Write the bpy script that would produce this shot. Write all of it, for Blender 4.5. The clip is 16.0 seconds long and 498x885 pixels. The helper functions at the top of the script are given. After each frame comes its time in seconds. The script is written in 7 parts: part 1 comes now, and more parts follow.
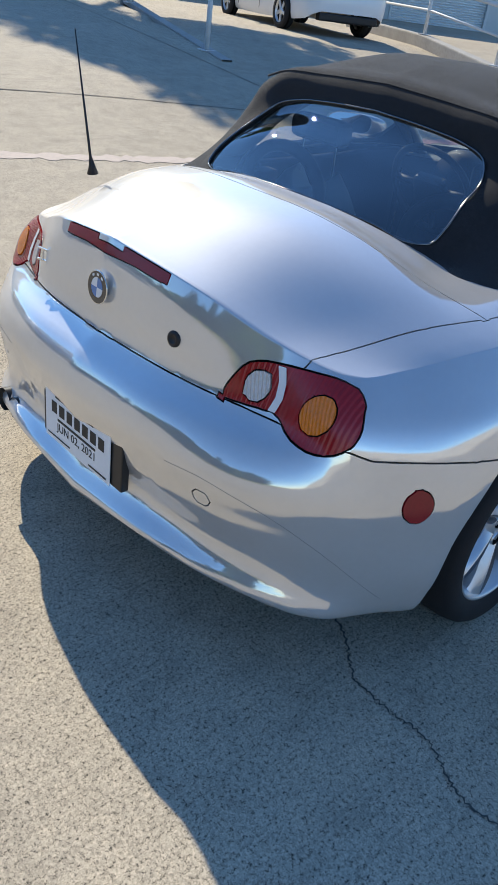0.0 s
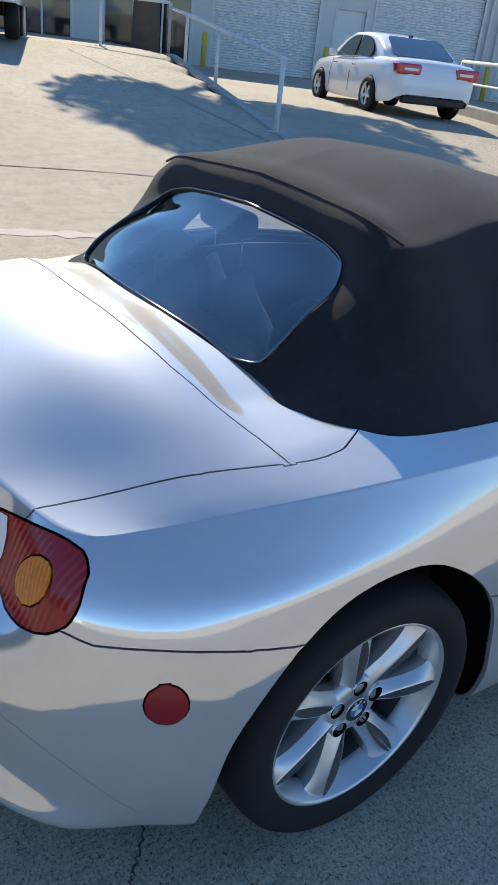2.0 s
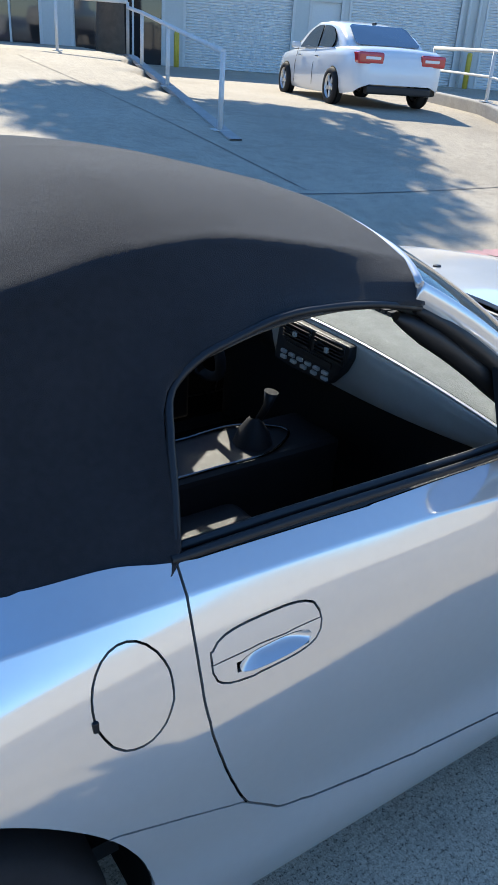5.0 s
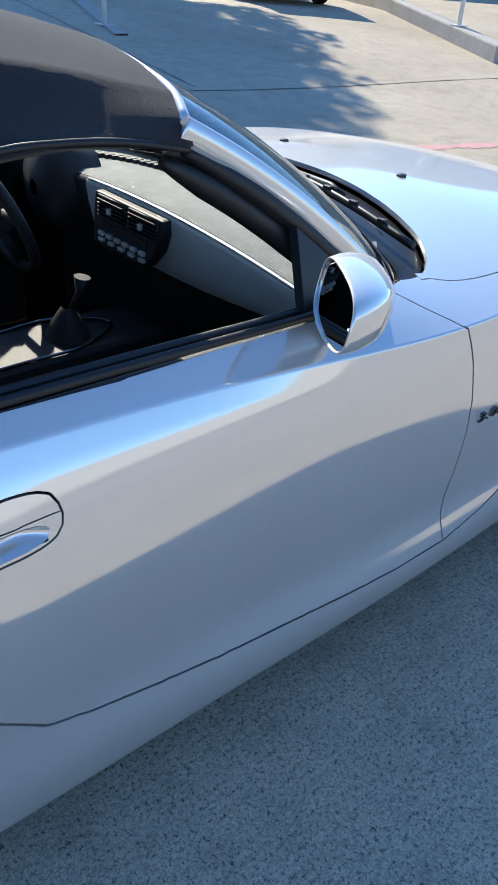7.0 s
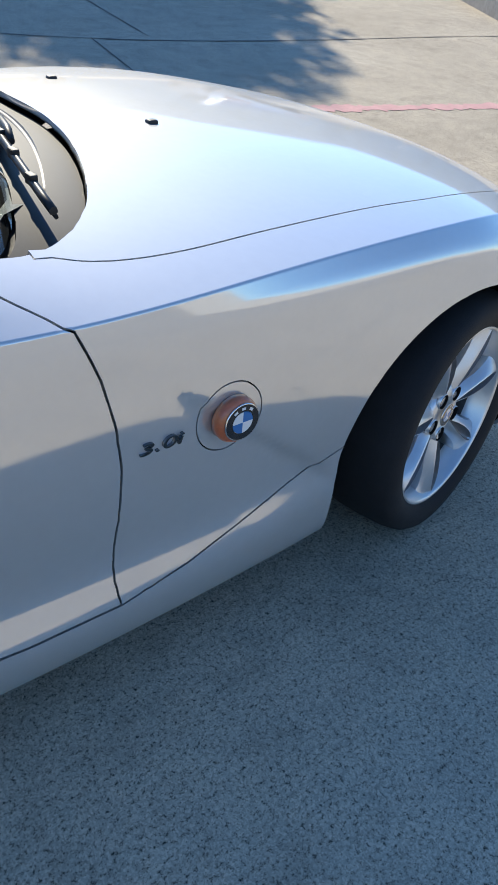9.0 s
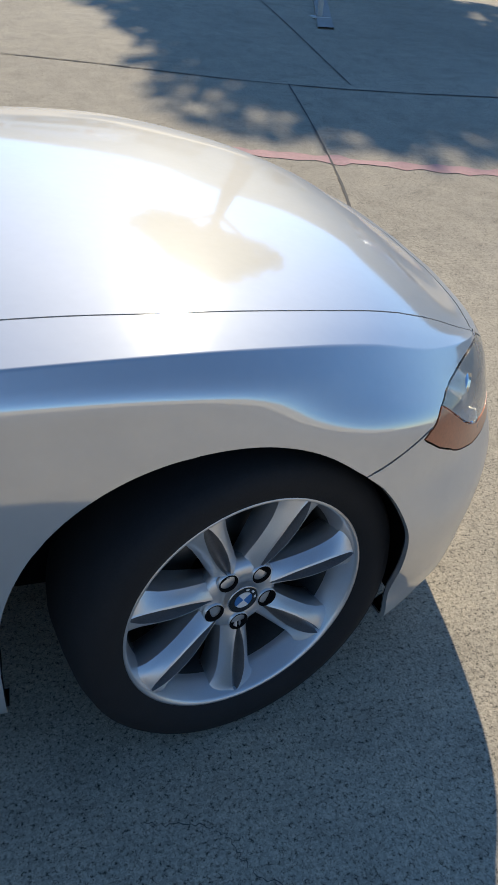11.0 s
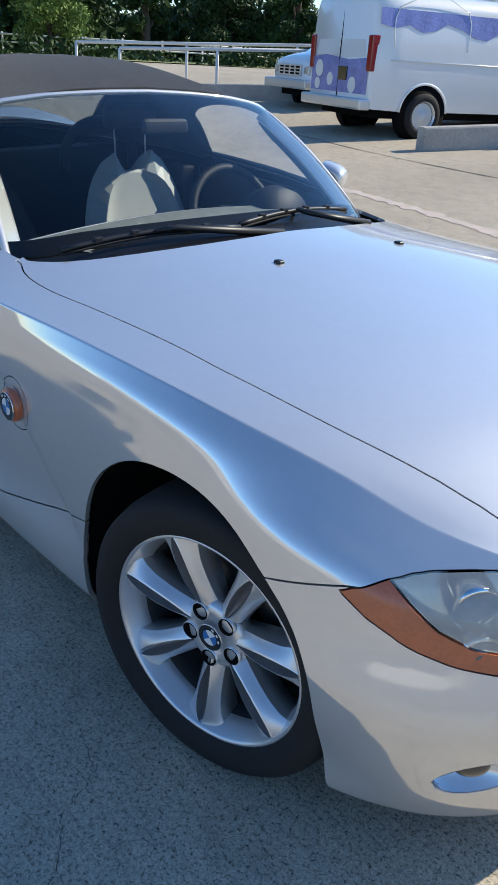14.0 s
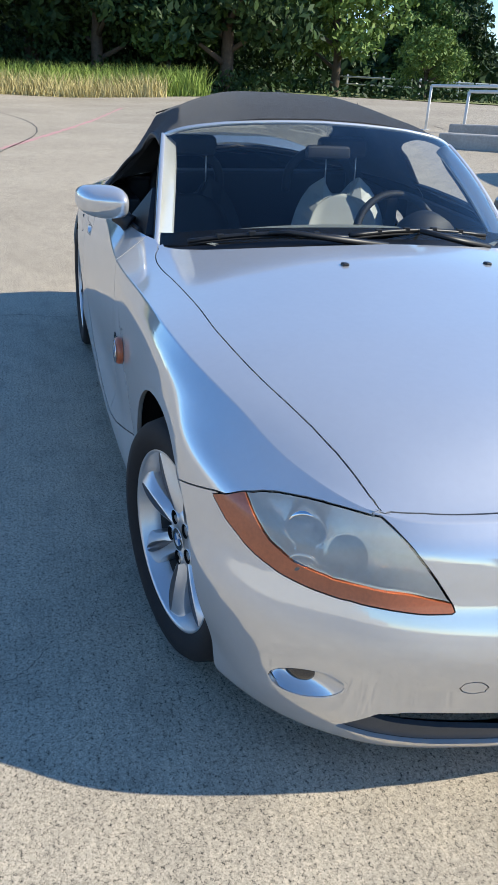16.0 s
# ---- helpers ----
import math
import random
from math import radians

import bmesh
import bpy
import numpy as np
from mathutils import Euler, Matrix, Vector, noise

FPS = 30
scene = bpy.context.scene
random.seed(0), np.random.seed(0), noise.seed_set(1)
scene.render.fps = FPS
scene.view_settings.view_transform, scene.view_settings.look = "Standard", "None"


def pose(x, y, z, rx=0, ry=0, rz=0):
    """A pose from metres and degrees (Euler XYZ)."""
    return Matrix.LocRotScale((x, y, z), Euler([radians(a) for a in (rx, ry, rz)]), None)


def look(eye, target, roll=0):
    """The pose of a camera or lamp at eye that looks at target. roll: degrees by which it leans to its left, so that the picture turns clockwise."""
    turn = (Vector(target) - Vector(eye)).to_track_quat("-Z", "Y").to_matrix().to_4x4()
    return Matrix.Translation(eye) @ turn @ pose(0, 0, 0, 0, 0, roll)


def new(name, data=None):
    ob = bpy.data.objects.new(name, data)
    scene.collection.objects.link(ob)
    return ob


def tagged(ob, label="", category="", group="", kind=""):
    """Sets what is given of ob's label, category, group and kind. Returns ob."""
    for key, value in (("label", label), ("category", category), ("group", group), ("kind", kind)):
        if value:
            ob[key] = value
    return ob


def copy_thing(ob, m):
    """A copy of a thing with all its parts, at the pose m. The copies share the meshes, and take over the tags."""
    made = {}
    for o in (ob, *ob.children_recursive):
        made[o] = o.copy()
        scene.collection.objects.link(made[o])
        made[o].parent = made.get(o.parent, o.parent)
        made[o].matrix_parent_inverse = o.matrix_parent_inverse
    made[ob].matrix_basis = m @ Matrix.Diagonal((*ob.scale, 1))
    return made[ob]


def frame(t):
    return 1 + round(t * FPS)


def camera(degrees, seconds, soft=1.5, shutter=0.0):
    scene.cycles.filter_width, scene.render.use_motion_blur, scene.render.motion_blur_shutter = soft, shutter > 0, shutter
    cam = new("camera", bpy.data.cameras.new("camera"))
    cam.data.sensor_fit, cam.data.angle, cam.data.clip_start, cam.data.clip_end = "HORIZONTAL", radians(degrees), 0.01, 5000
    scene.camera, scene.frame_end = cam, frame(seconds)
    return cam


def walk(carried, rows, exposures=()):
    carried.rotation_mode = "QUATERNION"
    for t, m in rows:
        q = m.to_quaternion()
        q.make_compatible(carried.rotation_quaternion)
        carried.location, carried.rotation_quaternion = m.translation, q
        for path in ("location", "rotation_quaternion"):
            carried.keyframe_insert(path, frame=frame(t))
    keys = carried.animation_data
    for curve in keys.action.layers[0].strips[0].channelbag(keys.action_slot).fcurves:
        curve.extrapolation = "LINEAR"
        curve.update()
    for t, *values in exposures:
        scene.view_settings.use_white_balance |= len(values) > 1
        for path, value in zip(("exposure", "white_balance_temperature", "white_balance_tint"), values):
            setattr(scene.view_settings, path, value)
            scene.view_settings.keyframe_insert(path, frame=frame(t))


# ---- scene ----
from mathutils.bvhtree import BVHTree

# ---------------------------------------------------------------- camera
EXPOSURES = [(t, stops, kelvin, 10) for t, stops, kelvin in ((0.0, 0.74, 6560), (1.5, 0.80, 6620), (2.5, 0.86, 6740), (3.5, 1.02, 6520), (6.5, 1.16, 6320), (7.5, 1.04, 6370), (8.2, 0.94, 6450), (9.5, 0.80, 6540), (12.5, -0.02, 6980), (13.2, 0.28, 6640), (14.5, 0.80, 6340), (16.0, 0.84, 6330))]
cam = camera(35.90, 16.0)
PATH = [
    (0.0, pose(-1.713, -1.483, 1.453, 58.78, -6.81, -42.34)),
    (0.5, pose(-1.536, -1.565, 1.481, 59.45, -6.79, -39.04)),
    (1.0, pose(-1.378, -1.553, 1.500, 60.85, -6.91, -36.66)),
    (1.5, pose(-1.176, -1.559, 1.502, 62.15, -6.68, -35.08)),
    (2.0, pose(-0.957, -1.606, 1.509, 62.83, -6.23, -34.28)),
    (2.5, pose(-0.786, -1.555, 1.498, 62.89, -5.63, -33.59)),
    (3.0, pose(-0.601, -1.504, 1.504, 62.80, -4.90, -33.06)),
    (3.5, pose(-0.404, -1.526, 1.509, 62.80, -4.04, -32.80)),
    (6.0, pose(0.154, -1.508, 1.470, 62.19, -3.44, -36.76)),
    (6.5, pose(0.208, -1.562, 1.421, 60.16, -3.63, -38.40)),
    (7.0, pose(0.298, -1.585, 1.366, 57.53, -3.85, -40.37)),
    (7.5, pose(0.494, -1.577, 1.312, 55.41, -4.06, -41.81)),
    (8.0, pose(0.708, -1.620, 1.285, 54.17, -4.02, -41.84)),
    (8.5, pose(0.908, -1.703, 1.274, 54.28, -4.37, -40.51)),
    (9.0, pose(1.120, -1.707, 1.276, 55.04, -4.49, -37.64)),
    (9.5, pose(1.353, -1.741, 1.282, 55.92, -4.61, -33.81)),
    (10.0, pose(1.606, -1.810, 1.292, 56.47, -4.92, -29.24)),
    (12.5, pose(2.924, -1.580, 1.281, 56.12, -1.43, 15.29)),
    (13.0, pose(3.081, -1.606, 1.298, 58.14, -1.30, 28.92)),
    (13.5, pose(3.241, -1.619, 1.338, 61.08, -1.35, 39.84)),
    (14.0, pose(3.423, -1.574, 1.345, 63.24, -3.09, 49.10)),
    (14.5, pose(3.605, -1.560, 1.344, 63.92, -3.69, 57.51)),
    (15.0, pose(3.784, -1.425, 1.340, 64.11, -3.75, 64.54)),
    (15.5, pose(3.953, -1.277, 1.336, 64.40, -3.31, 70.10)),
    (16.0, pose(4.120, -1.130, 1.366, 64.52, -3.13, 74.59)),
]
walk(cam, PATH, exposures=EXPOSURES)

# ---------------------------------------------------------------- light
SUN_TO = Vector((0.33, 0.95, 0.77)).normalized()
world = bpy.data.worlds.new("sky")
scene.world = world
world.use_nodes = True
wn = world.node_tree
sky = wn.nodes.new("ShaderNodeTexSky")
sky.sky_type = "NISHITA"
sky.sun_disc = False
sky.sun_elevation = math.asin(SUN_TO.z)
sky.sun_rotation = math.atan2(SUN_TO.x, SUN_TO.y)
sky.air_density, sky.dust_density, sky.ozone_density = 1.0, 0.0, 6.0
deep = wn.nodes.new("ShaderNodeHueSaturation")
deep.inputs["Saturation"].default_value = 1.09
wn.links.new(sky.outputs["Color"], deep.inputs["Color"])
wn.links.new(deep.outputs["Color"], wn.nodes["Background"].inputs["Color"])
wn.nodes["Background"].inputs["Strength"].default_value = 0.130
sun_data = bpy.data.lights.new("sun", "SUN")
sun_data.energy, sun_data.angle, sun_data.color = 3.75, radians(0.53), (1.0, 0.92, 0.75)
sun = new("sun", sun_data)
sun.matrix_world = look(SUN_TO * 60, (0, 0, 0))


# ---------------------------------------------------------------- materials
def material(name, color, rough=0.5, metal=0.0, coat=0.0, noise_scale=0.0, noise_amount=0.0, bump=0.0, bump_scale=200.0,
             transmission=0.0, ior=1.45, spec=0.5, color2=None, coat_rough=0.03, alpha=1.0):
    m = bpy.data.materials.new(name)
    m.use_nodes = True
    nt = m.node_tree
    b = nt.nodes["Principled BSDF"]
    b.inputs["Base Color"].default_value = (*color, 1)
    b.inputs["Roughness"].default_value = rough
    b.inputs["Metallic"].default_value = metal
    b.inputs["Coat Weight"].default_value = coat
    b.inputs["Coat Roughness"].default_value = coat_rough
    b.inputs["Transmission Weight"].default_value = transmission
    b.inputs["IOR"].default_value = ior
    b.inputs["Specular IOR Level"].default_value = spec
    b.inputs["Alpha"].default_value = alpha
    if noise_scale or bump:
        co = nt.nodes.new("ShaderNodeTexCoord")
    if noise_scale:
        n1 = nt.nodes.new("ShaderNodeTexNoise")
        n1.inputs["Scale"].default_value, n1.inputs["Detail"].default_value = noise_scale, 6
        n2 = nt.nodes.new("ShaderNodeTexNoise")
        n2.inputs["Scale"].default_value, n2.inputs["Detail"].default_value = noise_scale * 9, 3
        mx = nt.nodes.new("ShaderNodeMath")
        mx.operation = "ADD"
        ra = nt.nodes.new("ShaderNodeValToRGB")
        c2 = color2 or tuple(min(1, c * (1 + noise_amount)) for c in color)
        c1 = tuple(c * (1 - noise_amount) for c in color)
        ra.color_ramp.elements[0].position, ra.color_ramp.elements[0].color = 0.7, (*c1, 1)
        ra.color_ramp.elements[1].position, ra.color_ramp.elements[1].color = 1.3, (*c2, 1)
        ra.color_ramp.elements[1].position = 1.0
        ra.color_ramp.elements[0].position = 0.35
        hv = nt.nodes.new("ShaderNodeMath")
        hv.operation, hv.inputs[1].default_value = "MULTIPLY", 0.68
        nt.links.new(co.outputs["Object"], n1.inputs["Vector"])
        nt.links.new(co.outputs["Object"], n2.inputs["Vector"])
        nt.links.new(n1.outputs["Fac"], mx.inputs[0])
        nt.links.new(n2.outputs["Fac"], mx.inputs[1])
        nt.links.new(mx.outputs[0], hv.inputs[0])
        nt.links.new(hv.outputs[0], ra.inputs["Fac"])
        nt.links.new(ra.outputs["Color"], b.inputs["Base Color"])
    if bump:
        n3 = nt.nodes.new("ShaderNodeTexNoise")
        n3.inputs["Scale"].default_value, n3.inputs["Detail"].default_value = bump_scale, 4
        bu = nt.nodes.new("ShaderNodeBump")
        bu.inputs["Strength"].default_value, bu.inputs["Distance"].default_value = bump, 0.004
        nt.links.new(co.outputs["Object"], n3.inputs["Vector"])
        nt.links.new(n3.outputs["Fac"], bu.inputs["Height"])
        nt.links.new(bu.outputs["Normal"], b.inputs["Normal"])
    return m


PAINT = material("silver_paint", (0.62, 0.615, 0.605), 0.62, 0.42, 0.5, coat_rough=0.015, noise_scale=6, noise_amount=0.03)


def flake_layer(m, color, rough, share):
    """Lay a glossy flake layer over the metallic base, with slight dust in its gloss."""
    nt = m.node_tree
    out = nt.nodes["Material Output"].inputs["Surface"]
    under = out.links[0].from_socket
    top = nt.nodes.new("ShaderNodeBsdfPrincipled")
    top.inputs["Base Color"].default_value = (*color, 1)
    top.inputs["Metallic"].default_value = 1.0
    co = nt.nodes.new("ShaderNodeTexCoord")
    no = nt.nodes.new("ShaderNodeTexNoise")
    no.inputs["Scale"].default_value, no.inputs["Detail"].default_value = 7, 8
    rg = nt.nodes.new("ShaderNodeMapRange")
    rg.inputs["To Min"].default_value, rg.inputs["To Max"].default_value = rough * .8, rough * 1.2
    mix = nt.nodes.new("ShaderNodeMixShader")
    mix.inputs[0].default_value = share
    nt.links.new(co.outputs["Object"], no.inputs["Vector"])
    nt.links.new(no.outputs["Fac"], rg.inputs["Value"])
    nt.links.new(rg.outputs[0], top.inputs["Roughness"])
    nt.links.new(under, mix.inputs[1])
    nt.links.new(top.outputs[0], mix.inputs[2])
    nt.links.new(mix.outputs[0], out)


flake_layer(PAINT, (0.76, 0.77, 0.775), 0.072, 0.50)
BLACK_TRIM = material("black_trim", (0.012, 0.012, 0.013), 0.45, noise_scale=30, noise_amount=0.2)
COWL_BLACK = material("cowl_plastic", (0.006, 0.007, 0.010), 0.42, spec=0.25, noise_scale=40, noise_amount=0.3)
GAP = material("dark_gap", (0.006, 0.006, 0.006), 0.85, spec=0.08)
RUBBER = material("tyre_rubber", (0.011, 0.011, 0.012), 0.8, noise_scale=25, noise_amount=0.3, bump=0.15, bump_scale=400)
FABRIC = material("soft_top_fabric", (0.019, 0.019, 0.021), 0.95, noise_scale=9, noise_amount=0.32, bump=0.5, bump_scale=900, spec=0.3)
FABRIC.node_tree.nodes["Principled BSDF"].inputs["Sheen Weight"].default_value = 0.17
FABRIC.node_tree.nodes["Principled BSDF"].inputs["Sheen Roughness"].default_value = 0.45
ALLOY = material("wheel_alloy", (0.66, 0.67, 0.68), 0.36, 0.75, 0.3, noise_scale=40, noise_amount=0.05)
GLASS = material("tinted_glass", (0.64, 0.72, 0.72), 0.0, transmission=1.0, ior=1.03, spec=0.5, coat=1.0, coat_rough=0.0)
REAR_GLASS = material("dark_rear_glass", (0.28, 0.33, 0.34), 0.0, transmission=1.0, ior=1.02, coat=1.0, coat_rough=0.0)
REAR_GLASS.node_tree.nodes["Principled BSDF"].inputs["Coat IOR"].default_value = 2.4
LENS_RED = material("red_lens", (0.24, 0.005, 0.012), 0.25, coat=0.25, noise_scale=20, noise_amount=0.15)
LENS_CLEAR = material("ribbed_clear_lens", (0.62, 0.60, 0.58), 0.25, 0.3, coat=1.0)
CHROME = material("chrome", (0.75, 0.76, 0.77), 0.08, 1.0)
WHITE = material("badge_white", (0.75, 0.75, 0.74), 0.3, coat=0.8)
BLUE = material("badge_blue", (0.03, 0.16, 0.42), 0.3, coat=0.8)
BADGE_BLACK = material("badge_black", (0.015, 0.015, 0.017), 0.25, coat=0.8)
LEATHER = material("grey_leather", (0.42, 0.44, 0.43), 0.5, noise_scale=12, noise_amount=0.08, bump=0.2, bump_scale=250)
CABIN = material("cabin_plastic", (0.012, 0.013, 0.015), 0.6, noise_scale=40, noise_amount=0.2)
CABIN_GREY = material("grey_dashboard", (0.46, 0.48, 0.46), 0.55, noise_scale=30, noise_amount=0.08)
PAPER = material("tag_paper", (0.78, 0.78, 0.77), 0.6, noise_scale=10, noise_amount=0.03)
JOINT_GREY = material("grey_joint", (0.20, 0.20, 0.205), 0.7)
INK = material("ink", (0.02, 0.02, 0.02), 0.6)


# ---------------------------------------------------------------- building helpers
def part(name, data, mat, parent=None, label=""):
    """Link a bmesh or a mesh as one object under a parent."""
    if isinstance(data, bmesh.types.BMesh):
        me = bpy.data.meshes.new(name)
        data.to_mesh(me)
        data.free()
    else:
        me = data
    if mat and not me.materials:
        me.materials.append(mat)
    ob = new(name, me)
    ob.parent = parent
    if label:
        ob["label"] = label
    return ob


def smooth(me, on=True):
    me.polygons.foreach_set("use_smooth", [on] * len(me.polygons))
    return me


def mesh_of(name, verts, faces, mat=None, smoothed=True):
    me = bpy.data.meshes.new(name)
    me.from_pydata([tuple(map(float, v)) for v in verts], [], faces)
    me.validate()
    me.update()
    if smoothed:
        smooth(me)
    if mat:
        me.materials.append(mat)
    return me


def box(bm, x0, x1, y0, y1, z0, z1, bevel=0.0, seg=2):
    r = bmesh.ops.create_cube(bm, size=1)
    for v in r["verts"]:
        v.co = ((x0 + x1) / 2 + v.co.x * (x1 - x0), (y0 + y1) / 2 + v.co.y * (y1 - y0), (z0 + z1) / 2 + v.co.z * (z1 - z0))
    if bevel:
        es = list({e for v in r["verts"] for e in v.link_edges})
        bmesh.ops.bevel(bm, geom=es, offset=bevel, segments=seg, profile=0.6, affect="EDGES")
    return bm


def boxed(x0, x1, y0, y1, z0, z1, bevel=0.0, seg=2):
    return box(bmesh.new(), x0, x1, y0, y1, z0, z1, bevel, seg)


def tube(points, radius, sides=8, closed=False, caps=True):
    """A bmesh tube along points; radius may be a list."""
    bm = bmesh.new()
    pts = [Vector(p) for p in points]
    n = len(pts)
    rad = radius if isinstance(radius, (list, tuple)) else [radius] * n
    rings = []
    side = None
    for i, p in enumerate(pts):
        a = pts[(i - 1) % n] if (i or closed) else p
        b = pts[(i + 1) % n] if (i < n - 1 or closed) else p
        d = (b - a).normalized()
        if side is None:
            side = d.orthogonal().normalized()
        side = (side - d * side.dot(d)).normalized()
        up = d.cross(side)
        rings.append([bm.verts.new(p + (side * math.cos(q) + up * math.sin(q)) * rad[i]) for q in [2 * math.pi * k / sides for k in range(sides)]])
    for i in range(n if closed else n - 1):
        r0, r1 = rings[i], rings[(i + 1) % n]
        for k in range(sides):
            f = bm.faces.new((r0[k], r0[(k + 1) % sides], r1[(k + 1) % sides], r1[k]))
            f.smooth = True
    if caps and not closed:
        bm.faces.new(rings[0][::-1])
        bm.faces.new(rings[-1])
    return bm


def lathe(profile, sides=48, axis="y"):
    """A bmesh turned about an axis from (radius, along) pairs."""
    bm = bmesh.new()
    rings = []
    for r, h in profile:
        ring = []
        for k in range(sides):
            q = 2 * math.pi * k / sides
            c, s = r * math.cos(q), r * math.sin(q)
            ring.append(bm.verts.new({"y": (c, h, s), "z": (c, s, h), "x": (h, c, s)}[axis]))
        rings.append(ring)
    for a, b in zip(rings[:-1], rings[1:]):
        for k in range(sides):
            f = bm.faces.new((a[k], a[(k + 1) % sides], b[(k + 1) % sides], b[k]))
            f.smooth = True
    bmesh.ops.remove_doubles(bm, verts=bm.verts, dist=1e-5)
    bmesh.ops.recalc_face_normals(bm, faces=bm.faces)
    return bm


def spline(points, count=None, at=None):
    """Points on a smooth line through the given points; at: positions counted in control points."""
    P = np.asarray(points, float)
    n = len(P)
    k = np.arange(n, dtype=float)
    t = np.linspace(0, n - 1, count) if at is None else np.asarray(at, float)
    seg = np.linalg.norm(np.diff(P, axis=0), axis=1) + 1e-9
    tan = np.zeros_like(P)
    for i in range(n):
        if 0 < i < n - 1:
            d0, d1 = (P[i] - P[i - 1]) / seg[i - 1], (P[i + 1] - P[i]) / seg[i]
            tan[i] = (d0 * seg[i] + d1 * seg[i - 1]) / (seg[i] + seg[i - 1])
        elif i == 0:
            tan[i] = (P[1] - P[0]) / seg[0]
        else:
            tan[i] = (P[-1] - P[-2]) / seg[-1]
    i = np.clip(np.floor(t).astype(int), 0, n - 2)
    f = (t - i)[:, None]
    h = seg[i][:, None]
    return ((2 * f**3 - 3 * f**2 + 1) * P[i] + (f**3 - 2 * f**2 + f) * h * tan[i] + (-2 * f**3 + 3 * f**2) * P[i + 1] + (f**3 - f**2) * h * tan[i + 1])


def even(points, count, per=30):
    """Positions, counted in control points, that lie evenly along a spline."""
    n = len(points)
    t = np.linspace(0, n - 1, (n - 1) * per + 1)
    p = spline(points, at=t)
    s = np.concatenate([[0], np.cumsum(np.linalg.norm(np.diff(p, axis=0), axis=1))])
    return np.interp(np.linspace(0, s[-1], count), s, t)


def inside_distance(poly, pts):
    """Signed distance of points to a closed polygon, negative inside."""
    A = np.asarray(poly, float)
    B = np.roll(A, -1, axis=0)
    P = np.asarray(pts, float)
    d = np.full(len(P), 1e9)
    ins = np.zeros(len(P), bool)
    for a, b in zip(A, B):
        e = b - a
        w = P - a
        t = np.clip((w @ e) / (e @ e + 1e-15), 0, 1)
        d = np.minimum(d, np.linalg.norm(w - t[:, None] * e, axis=1))
        c = (a[1] <= P[:, 1]) != (b[1] <= P[:, 1])
        with np.errstate(divide="ignore", invalid="ignore"):
            xs = a[0] + (P[:, 1] - a[1]) * e[0] / (e[1] if e[1] else 1e-15)
        ins ^= c & (P[:, 0] < xs)
    return np.where(ins, -d, d)


PLANES = {"xz": (0, 2), "xy": (0, 1), "yz": (1, 2)}


def carve(bm, plane, poly, mask, label=None, allowed=None):
    """Cut the faces along a polygon in a plane of projection and give those inside it a label."""
    lab = bm.faces.layers.int["lab"]
    a, b = PLANES[plane]
    faces = [f for f in bm.faces if mask(f.calc_center_median()) and (allowed is None or f[lab] in allowed)]
    verts = list({v for f in faces for v in f.verts})
    co = np.array([v.co[:] for v in verts])
    dist = inside_distance(poly, co[:, (a, b)])
    dist[np.abs(dist) < 0.0012] = 0
    val = dict(zip(verts, dist))
    edges = {e for f in faces for e in f.edges}
    for e in edges:
        p, q = e.verts
        if val.get(p, 0) * val.get(q, 0) < 0:
            _, v = bmesh.utils.edge_split(e, p, abs(val[p]) / (abs(val[p]) + abs(val[q])))
            val[v] = 0
    for f in faces:
        zs = [v for v in f.verts if val.get(v, 1) == 0]
        if len(zs) == 2 and not any(zs[1] in e.verts for e in zs[0].link_edges if e in f.edges[:]):
            bmesh.utils.face_split(f, zs[0], zs[1])
    if label is not None:
        faces = [f for f in bm.faces if mask(f.calc_center_median()) and (allowed is None or f[lab] in allowed)]
        cen = np.array([f.calc_center_median()[:] for f in faces])
        for f, d in zip(faces, inside_distance(poly, cen[:, (a, b)])):
            if d < 0:
                f[lab] = label


def curve_poly(points, per=8):
    """A closed polygon that follows a smooth line through the points."""
    return spline(points, (len(points) - 1) * per + 1)


